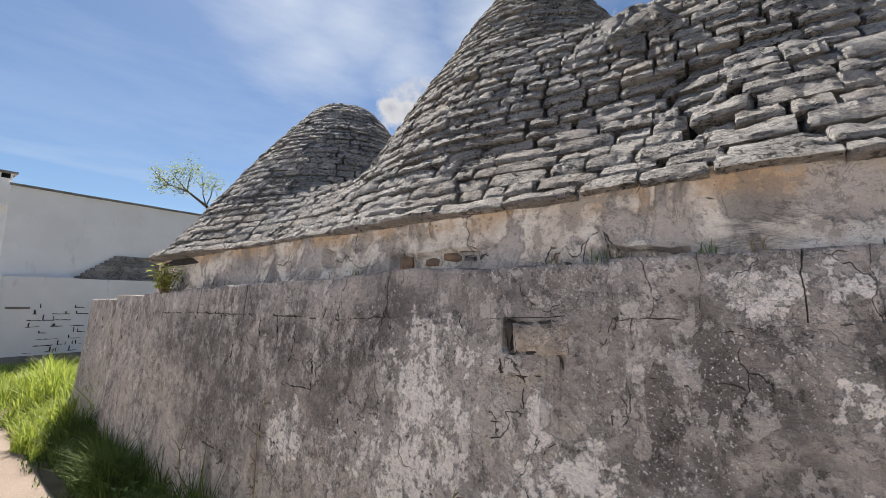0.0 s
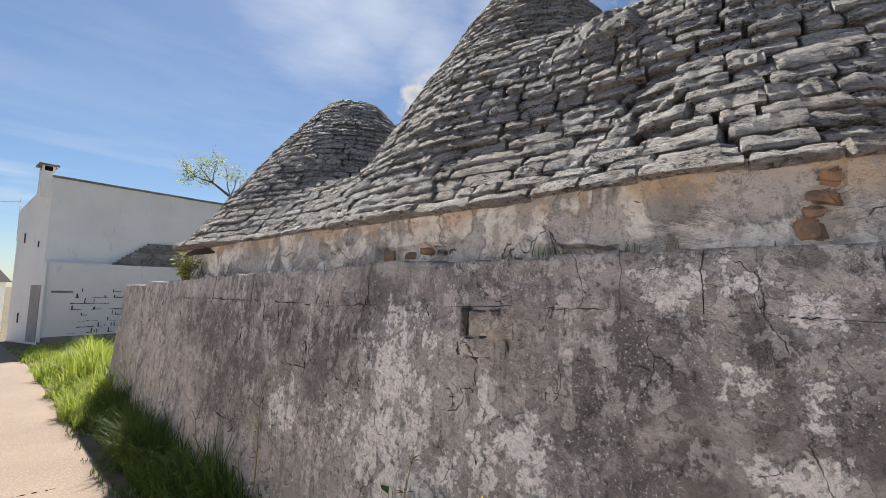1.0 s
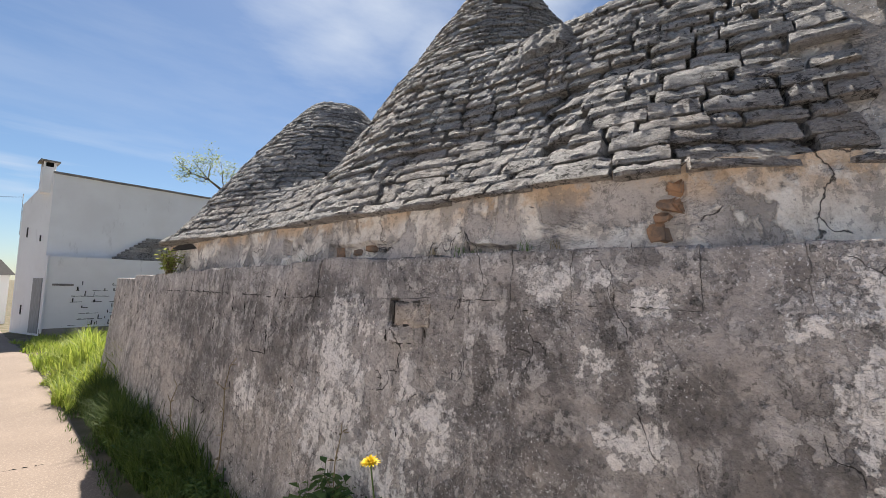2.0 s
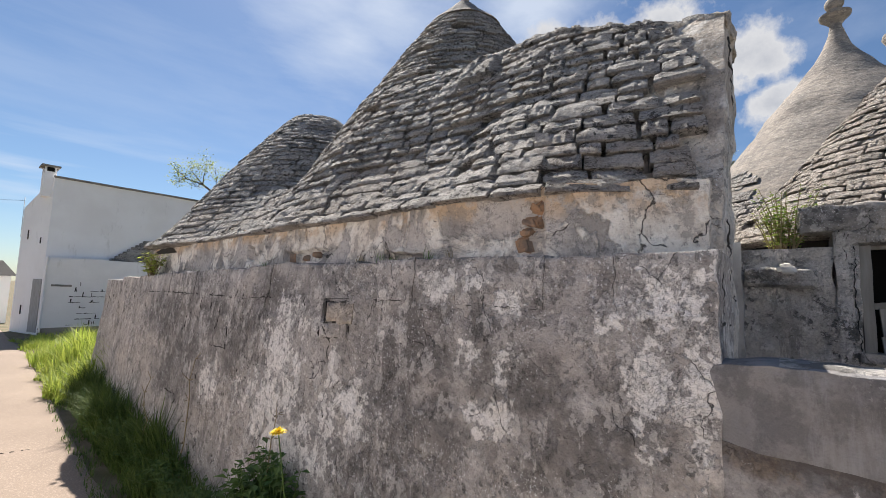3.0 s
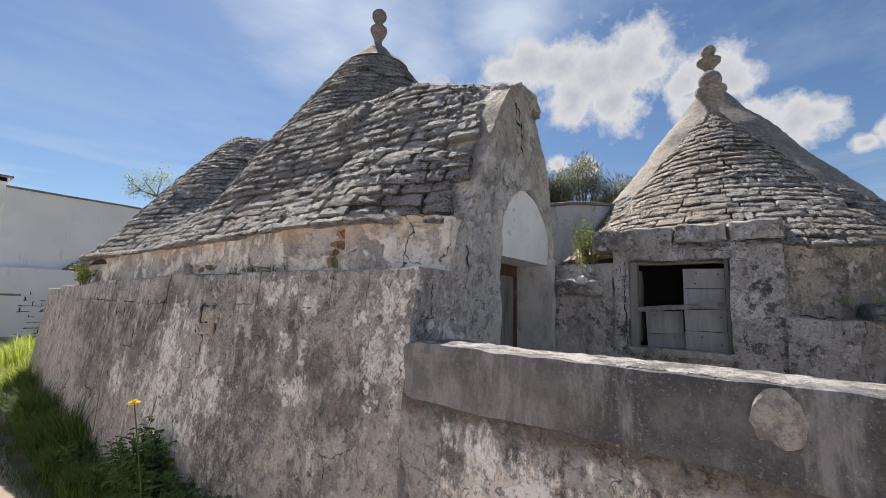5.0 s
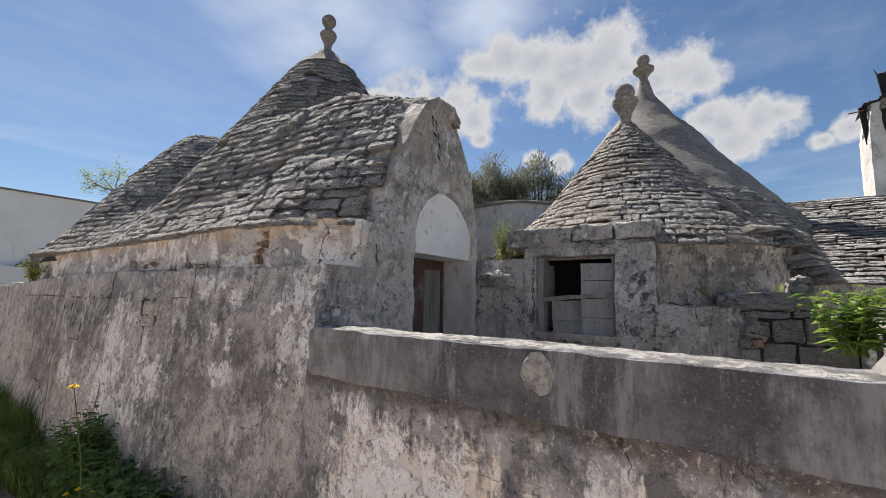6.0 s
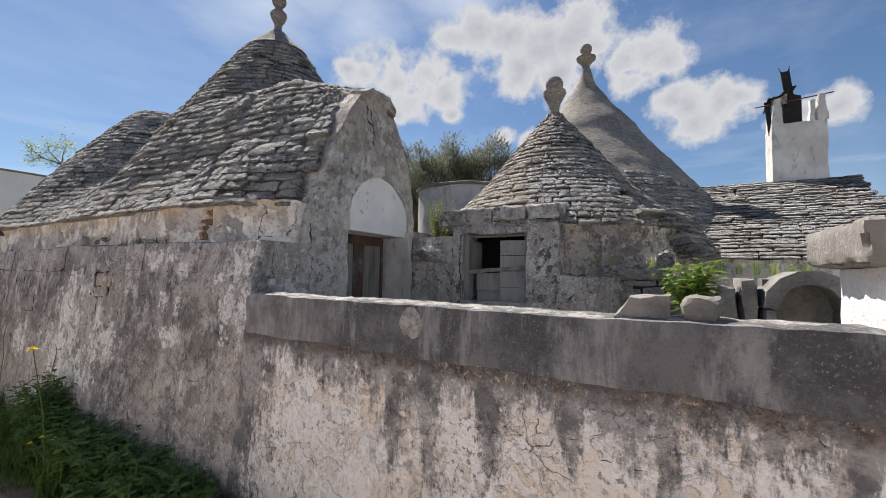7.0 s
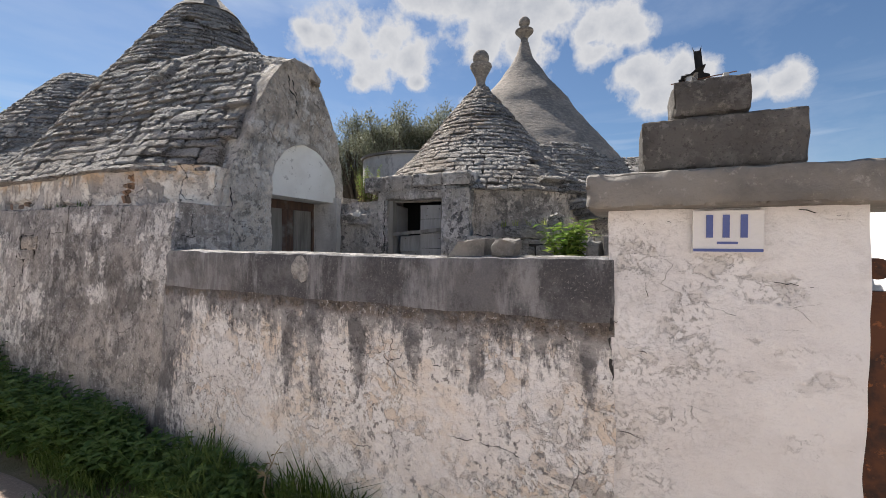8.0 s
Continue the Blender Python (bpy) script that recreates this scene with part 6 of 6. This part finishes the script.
def herb(name, label, at, height, spread, stems, leaves, size, material, seed, category="plant", stalk=None, broad=0.42):
    """Leafy stems that fan out from one foot."""
    rng = random.Random(seed)
    ob = thing(name, label, category, at=at)
    st, lf = [], []
    for i in range(stems):
        a, lean = rng.uniform(0, 2 * math.pi), rng.random() ** 0.7 * spread
        h = height * rng.uniform(0.6, 1.0)
        d = Vector((math.cos(a) * lean, math.sin(a) * lean, h))
        foot = Vector((rng.uniform(-1, 1), rng.uniform(-1, 1), 0)) * spread * 0.25
        mid = foot + d * 0.5 + Vector((0, 0, h * 0.06))
        st.append(tube([foot, mid, foot + d], [0.003 + 0.003 * height, 0.003, 0.0015], 5))
        for k in range(leaves):
            t = 0.15 + 0.85 * (k + rng.random()) / leaves
            p = foot.lerp(mid, t * 2) if t < 0.5 else mid.lerp(foot + d, t * 2 - 1)
            b = rng.uniform(0, 2 * math.pi)
            s = size * rng.uniform(0.6, 1.2) * (1.15 - 0.5 * t)
            lf.append(leaf(p, (math.cos(b), math.sin(b), rng.uniform(-0.25, 0.55)), (0, 0, 1), s, s * broad))
    tagged(part("stem", join(*st), stalk or material, ob), kind="stuff")
    tagged(part("foliage", gather(lf), material, ob), kind="stuff")
    return ob


WEEDS = [(1.55, 1.05, 0.60, 0.2), (1.52, 0.85, 0.58, 0.2), (1.46, 0.62, 0.44, 0.2), (1.52, 0.35, 0.42, 0.2), (1.46, 0.1, 0.38, 0.22), (1.50, -0.15, 0.40, 0.22), (1.42, -0.4, 0.36, 0.24), (1.52, -0.6, 0.36, 0.2), (1.42, -0.85, 0.34, 0.24),
         (1.5, -1.1, 0.34, 0.22), (1.44, -1.4, 0.28, 0.2), (1.46, -1.7, 0.26, 0.2), (1.44, -2.0, 0.23, 0.2), (1.47, -2.3, 0.2, 0.18), (1.36, -0.5, 0.22, 0.16), (1.36, -1.2, 0.2, 0.16)]
for k, (x, y, h, s) in enumerate(WEEDS):
    herb("weed", "dark green leafy weed at the foot of the wall", (x, y, -0.02), h * 1.15, s, 50, 15, 0.095, WEED, 40 + k, broad=0.6)
for k, (x, y, h, s) in enumerate(((1.5, 1.6, 0.34, 0.24), (1.5, 2.2, 0.34, 0.22), (1.48, 2.9, 0.32, 0.22), (1.52, 3.6, 0.36, 0.22), (1.56, 4.4, 0.36, 0.24), (1.6, 5.2, 0.38, 0.22))):
    herb("weed", "green leafy weed among grass by the wall", (x, y, -0.02), h, s, 16, 11, 0.08, WEED, 60 + k)


rng = random.Random(8)
for k in range(9):
    y = 1.3 + 0.5 * k + rng.uniform(-0.15, 0.15)
    herb("weed", "low broad-leaved weed among the shaded grass", (wall_front(y, 0) - rng.uniform(0.06, 0.2), y, -0.02), rng.uniform(0.2, 0.34), 0.16, 22, 9, 0.07, WEED, 140 + k, broad=0.6)


def flower(name, at, top, size):
    ob = thing(name, "tall thin stalk with a yellow flower head", "flower", "yellow flowers", at=at)
    top = Vector(top) - Vector(at)
    part("stem", tube([(0, 0, 0), top * 0.5 + Vector((0.02, -0.015, 0)), top], [0.004, 0.0035, 0.003], 5), WEED, ob)
    pet = []
    for ring, n, r in ((0, 14, 0.042), (1, 11, 0.032), (2, 8, 0.02)):
        for i in range(n):
            a = 2 * math.pi * i / n + ring
            pet.append(leaf(top + Vector((0, 0, 0.004 * ring)), (math.cos(a) - 0.25 * (1 + ring), math.sin(a), 0.25 + 0.3 * ring), (0, 0, 1), r * size, 0.016 * size))
    part("flower_head", gather(pet), YELLOW, ob, "yellow petals")
    return ob


flower("yellow_flower", (1.36, 0.36, 0), (1.24, 0.34, 0.965), 1.0)
for x, y, z in ((1.28, 0.40, 0.28), (1.27, 0.18, 0.37), (1.27, -0.03, 0.40)):
    flower("yellow_flower", (x + 0.05, y + 0.02, 0), (x, y, z), 0.5)


def stalk(at, height, seed, label="thin dry weed stalk by the wall"):
    rng = random.Random(seed)
    ob = thing("dry_stalk", label, "plant", "dry stalks", at=at)
    p, pts = Vector((0, 0, 0)), [Vector((0, 0, 0))]
    for i in range(6):
        p = p + Vector((rng.uniform(-0.03, 0.04), rng.uniform(-0.04, 0.04), height / 6))
        pts.append(p)
    pieces = [tube(pts, [0.0065 - 0.0007 * i for i in range(7)], 5)]
    for i in range(3, 7):
        q = pts[i] + Vector((rng.uniform(-0.06, 0.02), rng.uniform(-0.07, 0.07), 0.06))
        pieces.append(tube([pts[i], q], [0.003, 0.0015], 4))
    part("stem", join(*pieces), DRY, ob)
    tagged(part("foliage", gather([leaf(pts[rng.randrange(2, 7)], (rng.uniform(-1, 1), rng.uniform(-1, 1), 0.2), (0, 0, 1), 0.05, 0.015) for i in range(14)]), DRY, ob), kind="stuff")


stalk((1.62, 2.35, 0), 1.0, 1)
stalk((1.50, 0.95, 0), 0.85, 2)
stalk((1.58, 3.1, 0), 0.75, 3)
stalk((1.5, -2.5, 0), 0.34, 4)

herb("sprig", "fresh yellow-green sprig rooted on the wall ledge", (1.91, 4.50, 1.69), 0.30, 0.17, 20, 13, 0.085, SPRIG, 71, stalk=DRY, broad=0.5)
herb("bush", "bright green leafy bush behind the low wall", (3.46, -3.83, 1.30), 0.40, 0.21, 30, 10, 0.125, FRESH, 72, "bush", broad=0.5)
herb("wall_weed", "pale flowering weed growing from the stub wall", (4.0, -1.47, 1.93), 0.50, 0.19, 26, 20, 0.042, FRESH, 73, stalk=DRY, broad=0.65)
herb("wall_weed", "thin pale weed growing from the stub wall", (4.02, -1.40, 1.93), 0.34, 0.12, 14, 14, 0.032, SPRIG, 74, stalk=DRY)


def tuft(at, height, n, seed, material=GRASS):
    rng = random.Random(seed)
    ob = thing("grass_tuft", "small grass tuft rooted in a wall joint", "grass", "grass tufts", at=at)
    tagged(part("grass", gather([blade(rng, (rng.uniform(-0.015, 0.015), rng.uniform(-0.03, 0.03), 0), height * rng.uniform(0.5, 1), rng.uniform(0.2, 1.0), 0.004) for i in range(n)]), material, ob), kind="stuff")


for k, (y, h) in enumerate(((0.05, 0.11), (-0.1, 0.12), (0.42, 0.1), (0.62, 0.08), (1.9, 0.1), (2.15, 0.08), (0.33, 0.06), (2.9, 0.07), (3.4, 0.08))):
    tuft((lerp_table(NECK_X, y) - 0.02, y, lerp_table(TOP, y) - 0.01), h, 16, 80 + k, DRY if k % 2 else WEED)
for k, (x, y) in enumerate(((4.0, -3.25), (3.95, -3.4), (4.05, -3.12), (3.9, -3.55))):
    tuft((x, y, 1.66), 0.1, 14, 90 + k, GRASS)
for k in range(6):
    tuft((5.0 + 0.12 * k, -4.15 - 0.16 * k, 1.60), 0.2, 26, 100 + k, GRASS if k % 2 else FRESH)


young = thing("young_tree", "sparse young tree with fresh pale leaves", "tree", at=(6.5, 11.3, 0))
rng = random.Random(12)
MAIN = [(0, 0, 0), (-0.15, 0, 2.5), (-0.5, 0.1, 3.65), (-1.0, 0.2, 4.2), (-1.45, 0.3, 4.52), (-1.85, 0.4, 4.62)]
limbs, tips = [tube(MAIN, [0.09, 0.07, 0.055, 0.04, 0.025, 0.012], 8)], []
for k, (i, d) in enumerate(((2, (-0.2, 0.3, 1.1)), (3, (0.25, 0, 0.8)), (3, (-0.3, -0.3, 0.75)), (4, (0.1, 0.1, 0.75)), (4, (-0.35, 0.2, 0.5)), (5, (-0.3, 0.1, 0.25)), (5, (-0.25, 0, -0.2)), (4, (-0.3, -0.2, -0.15)), (2, (0.4, 0.1, 1.0)))):
    p, d = Vector(MAIN[i]), Vector(d)
    pts = [p, p + d * 0.35 + Vector((rng.uniform(-.05, .05), rng.uniform(-.05, .05), 0.03)), p + d * 0.7 + Vector((rng.uniform(-.08, .08), rng.uniform(-.08, .08), 0)), p + d]
    limbs.append(tube(pts, [0.018, 0.011, 0.007, 0.004], 6))
    for q in range(5):
        b = pts[1].lerp(pts[3], q / 4)
        e2 = b + Vector((rng.uniform(-.28, .22), rng.uniform(-.25, .25), rng.uniform(-.05, .3)))
        limbs.append(tube([b, b.lerp(e2, 0.5) + Vector((0, 0, 0.03)), e2], [0.005, 0.004, 0.002], 5))
        tips += [b.lerp(e2, 0.5), e2]
part("trunk", join(*limbs), BARK, young, smooth=True)
lf = []
for p in tips:
    for k in range(15):
        q = p + Vector((rng.gauss(0, 1), rng.gauss(0, 1), rng.gauss(0, 1))) * 0.085
        s = rng.uniform(0.05, 0.10)
        lf.append(leaf(q, (rng.uniform(-1, 1), rng.uniform(-1, 1), rng.uniform(-0.3, 0.9)), (0, 0, 1), s, s * 0.45))
tagged(part("crown", gather(lf), SPRING, young), kind="stuff")
def olive(at, height, wide, seed, clumps=66, leaves=250):
    """Gnarled trunk with limbs that end in dense, ragged clumps of narrow leaves."""
    rng = random.Random(seed)
    ob = thing("olive_tree", "silvery olive tree with a dense crown behind the huts", "tree", at=at)
    fork = Vector((rng.uniform(-.2, .2), rng.uniform(-.2, .2), height * 0.34))
    limbs = [tube([(0, 0, -0.05), fork * 0.5 + Vector((0.08, 0.05, 0)), fork], [0.24, 0.19, 0.17], 9)]
    lf = []
    for i in range(clumps):
        a, el = rng.uniform(0, 2 * math.pi), rng.uniform(-0.35, 1.0)
        rr = rng.uniform(0.55, 1.0)
        q = math.sqrt(max(0.0, 1 - el * el))
        c = Vector((math.cos(a) * q * wide * rr, math.sin(a) * q * wide * rr, height * 0.64 + el * height * 0.30 * rr))
        mid = fork.lerp(c, 0.5) + Vector((rng.uniform(-.15, .15), rng.uniform(-.15, .15), 0.12))
        limbs.append(tube([fork, mid, c], [0.06, 0.035, 0.01], 5))
        size = rng.uniform(0.26, 0.42)
        for k in range(leaves):
            d = Vector((rng.gauss(0, 1), rng.gauss(0, 1), rng.gauss(0, 0.8)))
            d = d.normalized() * rng.random() ** 0.45
            s = rng.uniform(0.07, 0.13)
            lf.append(leaf(c + d * size, d + Vector((rng.uniform(-.7, .7), rng.uniform(-.7, .7), rng.uniform(-.2, .9))), (rng.uniform(-.4, .4), rng.uniform(-.4, .4), 1), s, s * 0.3))
        for k in range(3):
            tip = c + Vector((rng.gauss(0, 0.4), rng.gauss(0, 0.4), rng.uniform(0.2, 0.9))).normalized() * size * rng.uniform(1.2, 1.7)
            limbs.append(tube([c, tip], [0.004, 0.002], 4))
            for j in range(14):
                b = c.lerp(tip, 0.4 + 0.6 * j / 13)
                s = rng.uniform(0.05, 0.09)
                lf.append(leaf(b, (rng.uniform(-1, 1), rng.uniform(-1, 1), rng.uniform(0, 1)), (0, 0, 1), s, s * 0.3))
    part("trunk", join(*limbs), BARK, ob, smooth=True)
    tagged(part("crown", gather(lf), OLIVE, ob), kind="stuff")


for k, (x, y, h, w) in enumerate(((11.9, 4.4, 6.2, 1.25), (11.7, 2.7, 6.45, 1.4), (12.0, 1.2, 6.05, 1.3), (12.0, -0.15, 5.25, 1.1), (13.2, 5.8, 5.6, 1.3), (13.0, 3.3, 6.2, 1.3))):
    olive((x, y, 0), h, w, 30 + k)


# ---- roof slabs, course by course ----
def slab_mesh(name, seed, material):
    """A worn split slab: x along the course from -0.5 to 0.5, front at y = 0, depth behind it, z from 0 to 1."""
    rng = random.Random(seed)
    off = Vector((rng.uniform(0, 90), rng.uniform(0, 90), rng.uniform(0, 90)))
    top_cut, ends = rng.uniform(-0.10, 0.10), (rng.uniform(-0.05, 0.005), rng.uniform(-0.05, 0.005))
    lean, crest = rng.uniform(0.12, 0.20), rng.uniform(0.0, 0.25)
    chip = rng.choice((-0.5, 0.5, 0.0, 9.0)), rng.uniform(0.08, 0.2)
    verts, faces = box_grid(9, 1, 4, lambda u, v, w: (u - 0.5, -v, w))
    out = []
    for x, y, z in verts:
        p = Vector((x, y, z))
        front = 1 + y
        if abs(x) > 0.49:
            p.x += (-ends[0] if x < 0 else ends[1]) * (1 if z > 0.5 else 0.4)
            p.y -= 0.02 * front
        if z > 0.7 and abs(x - chip[0]) < chip[1]:
            p.z -= 0.14 * front
        p.y -= (0.02 if z < 0.1 else lean * max(0.0, z - crest) / (1 - crest) + 0.03 * z) * front
        p.z += top_cut * x * front * z
        q = Vector((p.x * 3.0, p.y, p.z * 0.9))
        nn, n2, n3 = noise.noise_vector(q * 1.1 + off), noise.noise_vector(q * 2.6 + off), noise.noise_vector(q * 6.0 + off)
        split = abs(noise.noise(Vector((q.x * 1.3, q.y, q.z * 3.6)) + off))
        up = 0.25 + 0.75 * z
        p += Vector((nn.x * 0.02 + n3.x * 0.01, nn.y * 0.03 + n2.y * 0.035 + n3.y * 0.03 - 0.05 * split, (nn.z * 0.06 + n2.z * 0.05 + n3.z * 0.05) * up)) * (0.15 + 0.85 * front)
        out.append(tuple(p))
    faces = [f for f in faces if not all(verts[i][1] < -0.99 for i in f)]
    me = mesh_of(name, out, faces, material, True)
    me.set_sharp_from_angle(angle=radians(14))
    return me


SLABS = [slab_mesh("roof_stone", k, STONE) for k in range(26)]
SLABS_TAN = [slab_mesh("roof_stone", 50 + k, STONE_TAN) for k in range(14)]


def slab_matrix(p, g, z, ln, hgt, dep, rng, tip=0.0):
    """The pose of a slab at plan point p with outward direction g."""
    yaw = math.atan2(-g.x, g.y)
    m = Matrix.Translation((p.x, p.y, z)) @ Matrix.Rotation(yaw + rng.uniform(-0.04, 0.04), 4, "Z") @ Matrix.Rotation(radians(tip) + rng.uniform(-0.06, 0.06), 4, "X") @ Matrix.Rotation(rng.uniform(-0.022, 0.022), 4, "Y")
    return m @ Matrix.Diagonal((ln, dep, hgt, 1))


def lay(path, z, hgt, rng, lo, hi, dep, out, closed=False, gap=0.004, jut=0.010, miss=0.012):
    """Cuts a traced course into slabs; out receives their poses."""
    i = int(rng.uniform(0, 6))
    while i < len(path) - 3:
        n = max(3, int(rng.uniform(lo, hi) / 0.02))
        n = min(n, len(path) - 1 - i)
        while n > 4 and path[i][1].dot(path[i + n][1]) < 0.9:
            n -= 2
        a, b = path[i][0], path[i + n][0]
        mid, g = path[i + n // 2]
        ln = (b - a).length
        if ln > 1e-6:
            s = Vector((-(b - a).y, (b - a).x)) / ln
            g = s if s.dot(g) > 0 else -s
        if ln > 0.045 and rng.random() > miss:
            q = mid + g * (rng.uniform(-jut, jut))
            out.append(slab_matrix(q, g, z + rng.uniform(-0.006, 0.006), ln - gap * rng.uniform(0.8, 4.0), hgt * rng.uniform(0.86, 0.96), dep, rng, 8))
        i += n


def place_slabs(matrices, meshes, parent, near, rng, material_far):
    """The slabs of the nearest stretch as parts of their own, the rest joined into one."""
    verts, faces, count = [], [], 0
    for m in matrices:
        me = meshes[rng.randrange(len(meshes))]
        p = m.translation
        if count < 300 and near(p):
            ob = new("roof_stone", me)
            ob.parent, ob.matrix_world = parent, m
            count += 1
        else:
            k = len(verts)
            verts += [tuple(m @ v.co) for v in me.vertices]
            faces += [tuple(i + k for i in q.vertices) for q in me.polygons]
    if verts:
        ob = part("slab_field", (verts, faces), material_far, parent, smooth=True)
        tagged(ob, "rows of weathered grey roof slabs", kind="stuff")


rng = random.Random(77)
slabs, z = [], EAVE
level = 0
while z < 5.16:
    hgt = rng.uniform(0.078, 0.10) if z < 3.4 else rng.uniform(0.066, 0.085)
    if level == 0:
        hgt = 0.075
    zm = z + hgt * 0.4
    cut = -1.215
    paths = []
    if zm < 3.69:
        s0 = first_hit((1.2, cut), (1, 0), zm) or first_hit((VAULT_X, -1.3), (0, 1), zm)
        paths.append(roof_trace(s0, zm, 14, lambda p, i: p.x > 4.7 and p.y > 1.9))
    else:
        s0 = first_hit((C2.x + 1.6, C2.y - 3.0), (-1.6, 3.0), zm)
        paths.append(roof_trace(s0, zm, 14, lambda p, i: i > 10 and p.x > C2.x + 0.6 and p.y > C2.y))
    if zm < 4.38 and not any(q[0].y > C3.y for q in paths[0]):
        s0 = first_hit((C3.x + 1.5, C3.y - 2.0), (-1.5, 2.0), zm)
        if s0 is not None:
            paths.append(roof_trace(s0, zm, 9, lambda p, i: i > 10 and p.x > C3.x + 0.7 and p.y > C3.y))
    for path in paths:
        path = [q for q in path if q[0].y > -1.2]
        if level == 0:
            lay([(p + g * 0.035, g) for p, g in path], z - 0.005, hgt, rng, 0.24, 0.42, 0.28, slabs, miss=0)
        elif z < 2.75:
            lay(path, z, hgt, rng, 0.13, 0.36, 0.26, slabs, gap=0.006)
        else:
            lay(path, z, hgt, rng, 0.11, 0.27, 0.24, slabs, gap=0.005)
    z += hgt * (0.96 if level else 0.9)
    level += 1
# lumpy mortar and stones along the vault's ridge
def ridge_fn(u, v, w):
    y = -1.12 + 1.5 * u
    p = Vector((VAULT_X - 0.24 + 0.48 * v, y, vault_top(y) - 0.17 + (0.17 - 0.34 * abs(v - 0.5) ** 1.5) * w))
    return p + wob(p, 4.0, 0.035) + wob(p, 11.0, 0.025) + wob(p, 30.0, 0.010)


ridge = box_grid(70, 12, 2, ridge_fn)
part("ridge", ridge, STONE_FAR, roof, "rough mortared ridge of the vault", smooth=True)


def valley(u, v, w):
    """A trowelled skin laid over the slabs where the vault runs into the cone."""
    y, z = 0.14 + 0.42 * u + 0.05 * v, 3.24 + 0.34 * v - 0.12 * abs(u - 0.45)
    q = first_hit((1.2, y), (1, 0), z) or Vector((VAULT_X, y))
    edge = min(1.0, 6 * min(u, 1 - u, v, 1 - v))
    p = Vector((q.x - 0.035 * edge + 0.05 + 0.12 * (1 - w) - 0.05 * edge, y, z))
    return p + wob(p, 7.0, 0.03) + wob(p, 20.0, 0.012)


part("mortar_skin", box_grid(18, 14, 1, valley), STONE_DARK, roof, "smooth brown mortar in the valley", smooth=True)
place_slabs(slabs, SLABS, roof, lambda p: p.y < 0.75 and p.z < 3.4 and p.x < 3.3, rng, STONE_FAR)


def cone_courses(centre, table, z0, z1, hlo, hhi, lo, hi, arc, rng):
    out, z = [], z0
    while z < z1:
        hgt = rng.uniform(hlo, hhi)
        r = lerp_table(table, z + hgt * 0.4)
        n = max(8, int(r * radians(arc[1] - arc[0]) / 0.02))
        path = []
        for i in range(n + 1):
            a = radians(arc[1] - (arc[1] - arc[0]) * i / n)
            g = Vector((math.cos(a), math.sin(a)))
            path.append((Vector(centre) + g * r, g))
        lay(path, z, hgt, rng, lo, hi, min(0.22, r * 0.8), out, jut=0.012)
        z += hgt * 0.96
    return out


near_roof = [o for o in hut.children if o.name.startswith("roof")][0]
near_slabs = cone_courses(C_NEAR, R_NEAR, 2.06, 3.62, 0.052, 0.068, 0.10, 0.26, (70, 300), rng)


def weathered(m):
    """Side away from the lane's mouth: grey paints its shade, tan the sunlit rest."""
    p = m.translation
    return (p.y - C_NEAR.y) + 0.25 * (p.x - C_NEAR.x) + 0.5 * noise.noise(p * 1.7) < -0.35


# tan slabs for the lit side of the cone, grey for the shaded
place_slabs([m for m in near_slabs if not weathered(m)], SLABS_TAN, near_roof, lambda p: p.x < 5.5 and p.z < 3.2, rng, STONE_TAN)
place_slabs([m for m in near_slabs if weathered(m)], SLABS, near_roof, lambda p: p.x < 5.6 and p.z < 3.0, rng, STONE_DARK)
SKIRT = [(1.78, 244.0), (1.83, 242.0), (1.98, 237.0), (2.12, 231.0), (2.19, 222.0)]
skirt, z = [], 1.78
while z < 2.20:
    hgt, a0 = rng.uniform(0.05, 0.065), lerp_table(SKIRT, z)
    r = 1.55 + 0.5 * (2.2 - z)
    n = int(r * radians(305 - a0) / 0.02)
    turn = [radians(305 - (305 - a0) * i / n) for i in range(n + 1)]
    lay([(Vector((5.4, -2.42)) + Vector((math.cos(a), math.sin(a))) * r, Vector((math.cos(a), math.sin(a)))) for a in turn], z, hgt, rng, 0.12, 0.30, 0.24, skirt, jut=0.012)
    z += hgt * 0.96
place_slabs(skirt, SLABS, near_roof, lambda p: False, rng, STONE_FAR)
far_roof = [o for o in far_hut.children if o.name.startswith("roof")][0]
far_slabs = cone_courses(C_FAR, [(z, r + 0.045) for z, r in R_FAR], 1.75, 3.5, 0.055, 0.075, 0.14, 0.34, (95, 300), rng)
far_slabs = [m for m in far_slabs if m.translation.z + 0.5 * noise.noise(m.translation * 1.3) < 3.1]
place_slabs(far_slabs, SLABS, far_roof, lambda p: False, rng, STONE_FAR)
out, z = [], V0[1]
while z < 3.08:
    hgt = rng.uniform(0.036, 0.052)
    x = V0[0] + (V1[0] - V0[0]) * (z - V0[1]) / (V1[1] - V0[1])
    lay([(Vector((x + 0.03 * noise.noise(Vector((k * 0.03, z * 3, 0))), VY - 0.03 + 0.02 * k)), Vector((-1, 0))) for k in range(130)], z, hgt, rng, 0.16, 0.42, 0.34, out)
    z += hgt * 0.97
place_slabs(out, SLABS, vault_roof, lambda p: False, rng, STONE_FAR)
